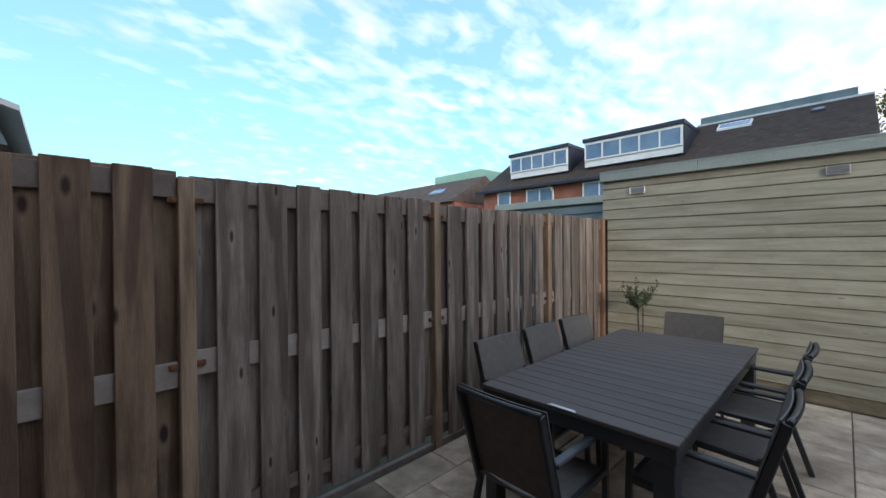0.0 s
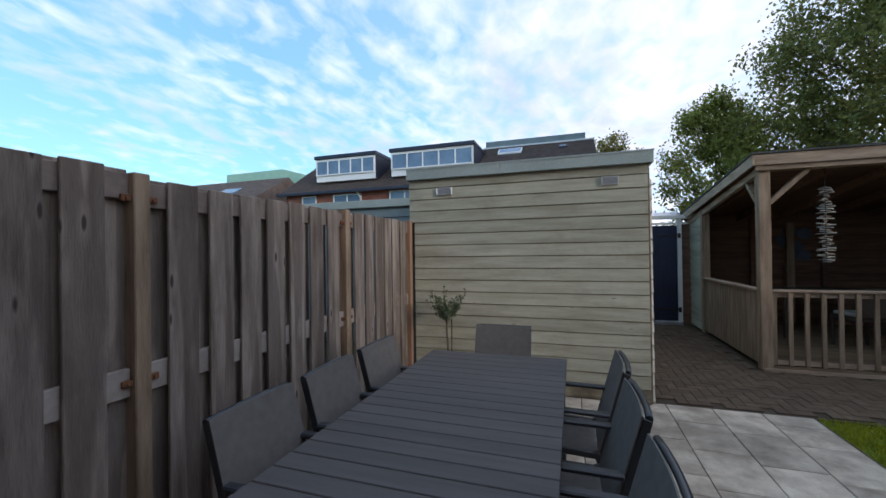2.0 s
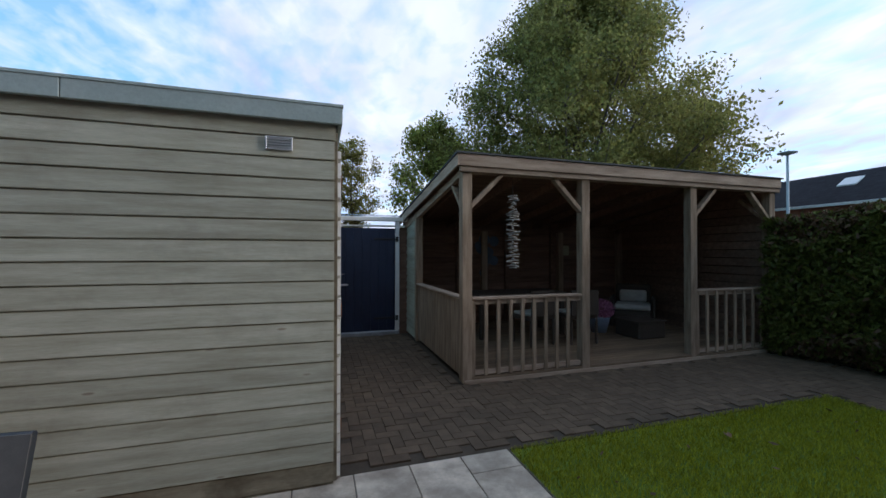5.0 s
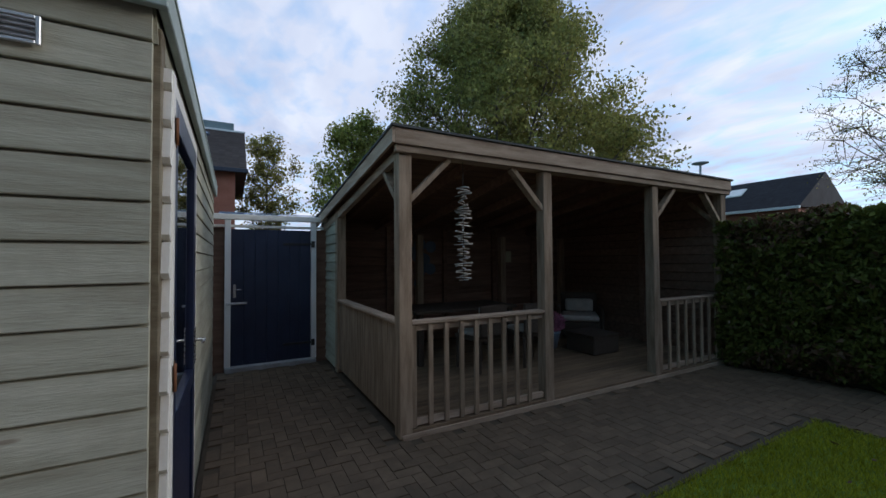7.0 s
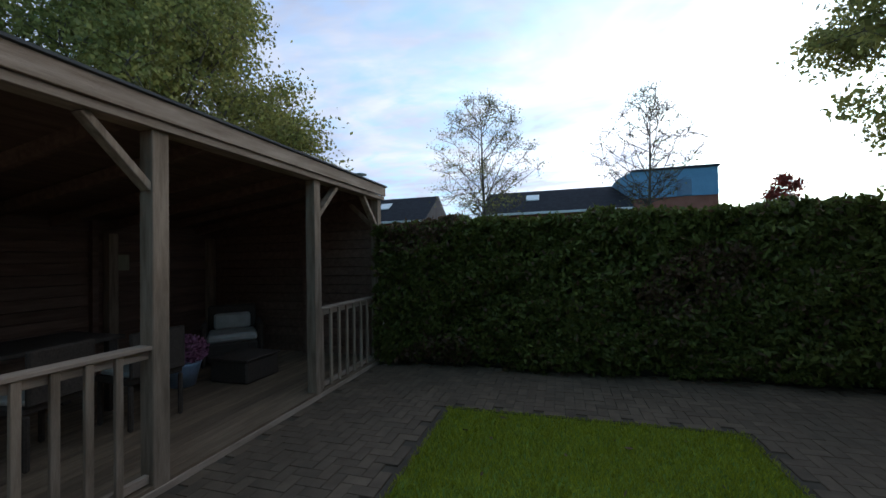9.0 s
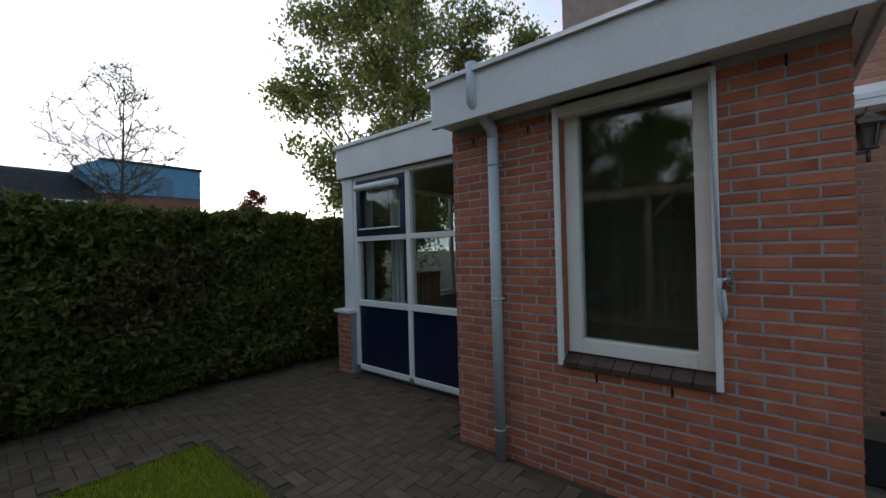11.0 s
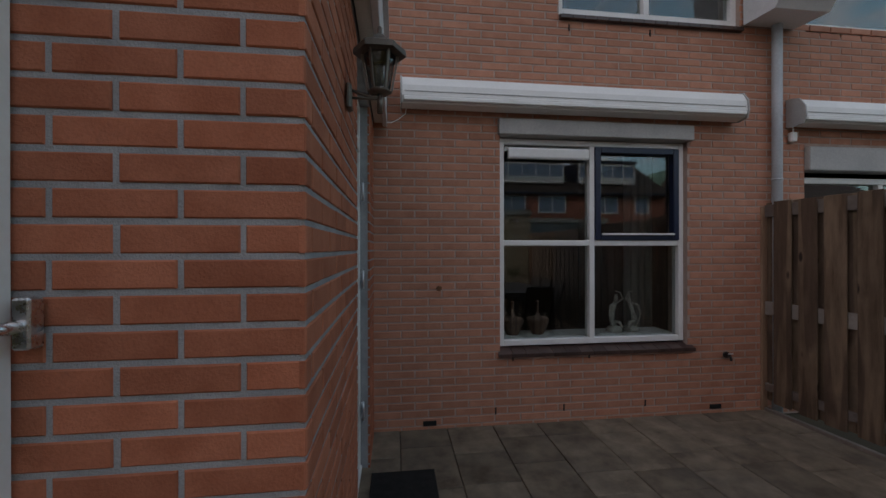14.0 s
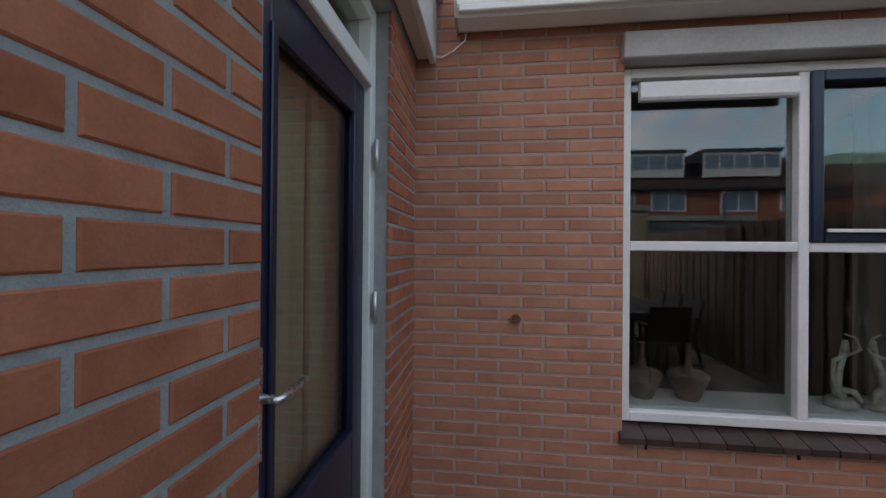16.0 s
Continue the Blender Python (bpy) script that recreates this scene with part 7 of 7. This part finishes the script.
# ---- terrace tiles, pavers and bricks: many small pieces, laid last ----
tile_cache = {}


def slab_mesh(name, w, l, t, mat, chamfer):
    key = (mat, round(w, 4), round(l, 4))
    if key not in tile_cache:
        c = chamfer
        co = [(-w / 2, -l / 2, -t), (w / 2, -l / 2, -t), (w / 2, l / 2, -t), (-w / 2, l / 2, -t),
              (-w / 2, -l / 2, -c), (w / 2, -l / 2, -c), (w / 2, l / 2, -c), (-w / 2, l / 2, -c),
              (-w / 2 + c, -l / 2 + c, 0), (w / 2 - c, -l / 2 + c, 0), (w / 2 - c, l / 2 - c, 0), (-w / 2 + c, l / 2 - c, 0)]
        fa = [(8, 9, 10, 11)] + [(a, (a + 1) % 4, 4 + (a + 1) % 4, 4 + a) for a in range(4)] + [(4 + a, 4 + (a + 1) % 4, 8 + (a + 1) % 4, 8 + a) for a in range(4)]
        me = bpy.data.meshes.new(name)
        me.from_pydata(co, [], fa)
        me.materials.append(M[mat])
        tile_cache[key] = me
    return tile_cache[key]


terrace = new("terrace")
tagged(terrace, "terrace of pale buff concrete tiles in mixed sizes", "", "", "structure")
tr = random.Random(2)
for c in range(9, -1, -1):
    x1 = 3.735 - 0.385 * c
    x0 = max(x1 - 0.385, 0.0)
    if x1 <= 0.02:
        continue
    y = 6.335
    first = True
    while y > 0.02:
        l = tr.choice((0.24, 0.52, 0.52, 0.38)) if not first else (0.24, 0.50, 0.38)[c % 3]
        first = False
        y0 = max(y - l, 0.0)
        if y0 < 0.08:
            y0 = 0.0
        # towards the house the darker tile: stains, with shade mixed into its colour
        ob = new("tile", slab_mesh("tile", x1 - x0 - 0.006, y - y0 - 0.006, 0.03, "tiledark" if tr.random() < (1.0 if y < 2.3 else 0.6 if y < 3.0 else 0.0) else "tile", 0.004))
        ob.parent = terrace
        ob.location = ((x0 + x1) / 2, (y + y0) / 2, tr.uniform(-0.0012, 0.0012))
        y = y0

# herringbone of brick pavers
path = new("path")
tagged(path, "brown grey brick pavers laid in herringbone", "", "", "structure")
AREAS = [(2.475, 9.15, 6.345, 10.80), (7.5, 9.15, 3.75, 6.345), (3.745, 9.15, 1.86, 3.75), (3.745, 5.86, 2.43, 3.75)]


def inside(x, y):
    if y > 7.80 and x > 3.90:
        return False
    if y < 2.45 and x < 5.9:
        return False
    return any(a <= x <= b and c <= y <= d for a, b, c, d in AREAS)


U = 0.1
co, fa = [], []
pr = random.Random(6)
near_count = 0
for i in range(24, 93):
    for j in range(18, 109):
        s = (i - j) % 4
        if s == 0:
            x0, x1, y0, y1 = i * U, (i + 2) * U, j * U, (j + 1) * U
        elif s == 2:
            x0, x1, y0, y1 = i * U, (i + 1) * U, (j - 1) * U, (j + 1) * U
        else:
            continue
        cx, cy = (x0 + x1) / 2, (y0 + y1) / 2
        if not (inside(cx, cy) and inside(x0 + 0.02, y0 + 0.02) and inside(x1 - 0.02, y1 - 0.02)):
            continue
        dz = pr.uniform(-0.0022, 0.0022)
        if 3.8 < cx < 6.2 and 6.3 < cy < 7.8 and near_count < 290:
            near_count += 1
            ob = new("paver", slab_mesh("paver", x1 - x0 - 0.004, y1 - y0 - 0.004, 0.02, "paver", 0.003))
            ob.parent = path
            ob.location = (cx, cy, dz)
            continue
        me = slab_mesh("paver", x1 - x0 - 0.004, y1 - y0 - 0.004, 0.02, "paver", 0.003)
        b = len(co)
        co += [(v.co.x + cx, v.co.y + cy, v.co.z + dz) for v in me.vertices]
        fa += [tuple(b + k for k in p.vertices) for p in me.polygons]
me = bpy.data.meshes.new("pavers")
me.from_pydata(co, [], fa)
me.materials.append(M["paverj"])
ob = new("pavers", me)
ob.parent = path
tagged(ob, "", "", "", "stuff")

# kerb strip round the lawn and along the terrace
kb = bmesh.new()
for a, b in (((3.737, 3.75, -0.06), (3.757, 6.345, -0.006)), ((3.757, 6.33, -0.06), (7.5, 6.345, -0.006)), ((7.485, 3.75, -0.06), (7.5, 6.33, -0.006)), ((3.757, 3.75, -0.06), (7.485, 3.765, -0.006))):
    bx(kb, a, b, 0.004)
structure("lawn_edging", kb, M["soil"])

# bricks
brick_cache = {}


def brick_mesh(length, u, n, mat, proud):
    """One brick, its length along u and its face towards n, with eased face edges."""
    key = (round(length, 3), u, n, mat, proud)
    if key in brick_cache:
        return brick_cache[key]
    h, c = COURSE - JOINT, 0.003
    P = []
    for dd, e in ((-0.01, 0.0), (proud - c, 0.0), (proud, c)):
        for a, z in ((-length / 2 + e, -h / 2 + e), (length / 2 - e, -h / 2 + e), (length / 2 - e, h / 2 - e), (-length / 2 + e, h / 2 - e)):
            P.append((u[0] * a + n[0] * dd, u[1] * a + n[1] * dd, z))
    F = [(8, 9, 10, 11)] + [(4 * r + k, 4 * r + (k + 1) % 4, 4 * r + 4 + (k + 1) % 4, 4 * r + 4 + k) for r in (0, 1) for k in range(4)]
    turn = u[0] * n[1] - u[1] * n[0]
    if turn > 0:
        F = [f[::-1] for f in F]
    me = bpy.data.meshes.new("brick")
    me.from_pydata(P, [], F)
    me.materials.append(M[mat])
    brick_cache[key] = me
    return me


br = random.Random(9)
for wall, o, u, n, length, z0, z1, holes, mats, near, proud, shift in PIECES:
    co, fa, count, k = [], [], 0, 0
    z = z0
    while z + COURSE <= z1 + 0.001:
        a = -(LONG / 2 if k % 2 else 0) - shift * LONG / 2
        zc = z + COURSE / 2
        while a < length:
            s, e = max(a, 0) + (JOINT / 2 if a > 0 else 0), min(a + LONG, length) - (JOINT / 2 if a + LONG < length else 0)
            spans = [(s, e)]
            for h0, h1, g0, g1 in holes:
                if g0 - 0.001 < zc < g1 + 0.001:
                    nxt = []
                    for p, q in spans:
                        if q <= h0 or p >= h1:
                            nxt.append((p, q))
                        else:
                            if p < h0:
                                nxt.append((p, h0))
                            if q > h1:
                                nxt.append((h1, q))
                    spans = nxt
            for p, q in spans:
                if q - p < 0.03:
                    continue
                me = brick_mesh(round(q - p, 2), u, n, mats[0], proud + round(br.uniform(-1, 1)) * 0.001)
                mid = (p + q) / 2
                x, y = o[0] + u[0] * mid, o[1] + u[1] * mid
                if near[0] <= mid <= near[1] and near[2] <= zc <= near[3] and count < 298:
                    count += 1
                    ob = new("brick", me)
                    ob.parent = wall
                    ob.location = (x, y, zc)
                else:
                    b = len(co)
                    co += [(v.co.x + x, v.co.y + y, v.co.z + zc) for v in me.vertices]
                    fa += [tuple(b + m for m in pg.vertices) for pg in me.polygons]
            a += LONG
        z += COURSE
        k += 1
    if co:
        me = bpy.data.meshes.new("bricks")
        me.from_pydata(co, [], fa)
        me.materials.append(M[mats[1]])
        ob = new("bricks", me)
        ob.parent = wall
        tagged(ob, "", "", "", "stuff")
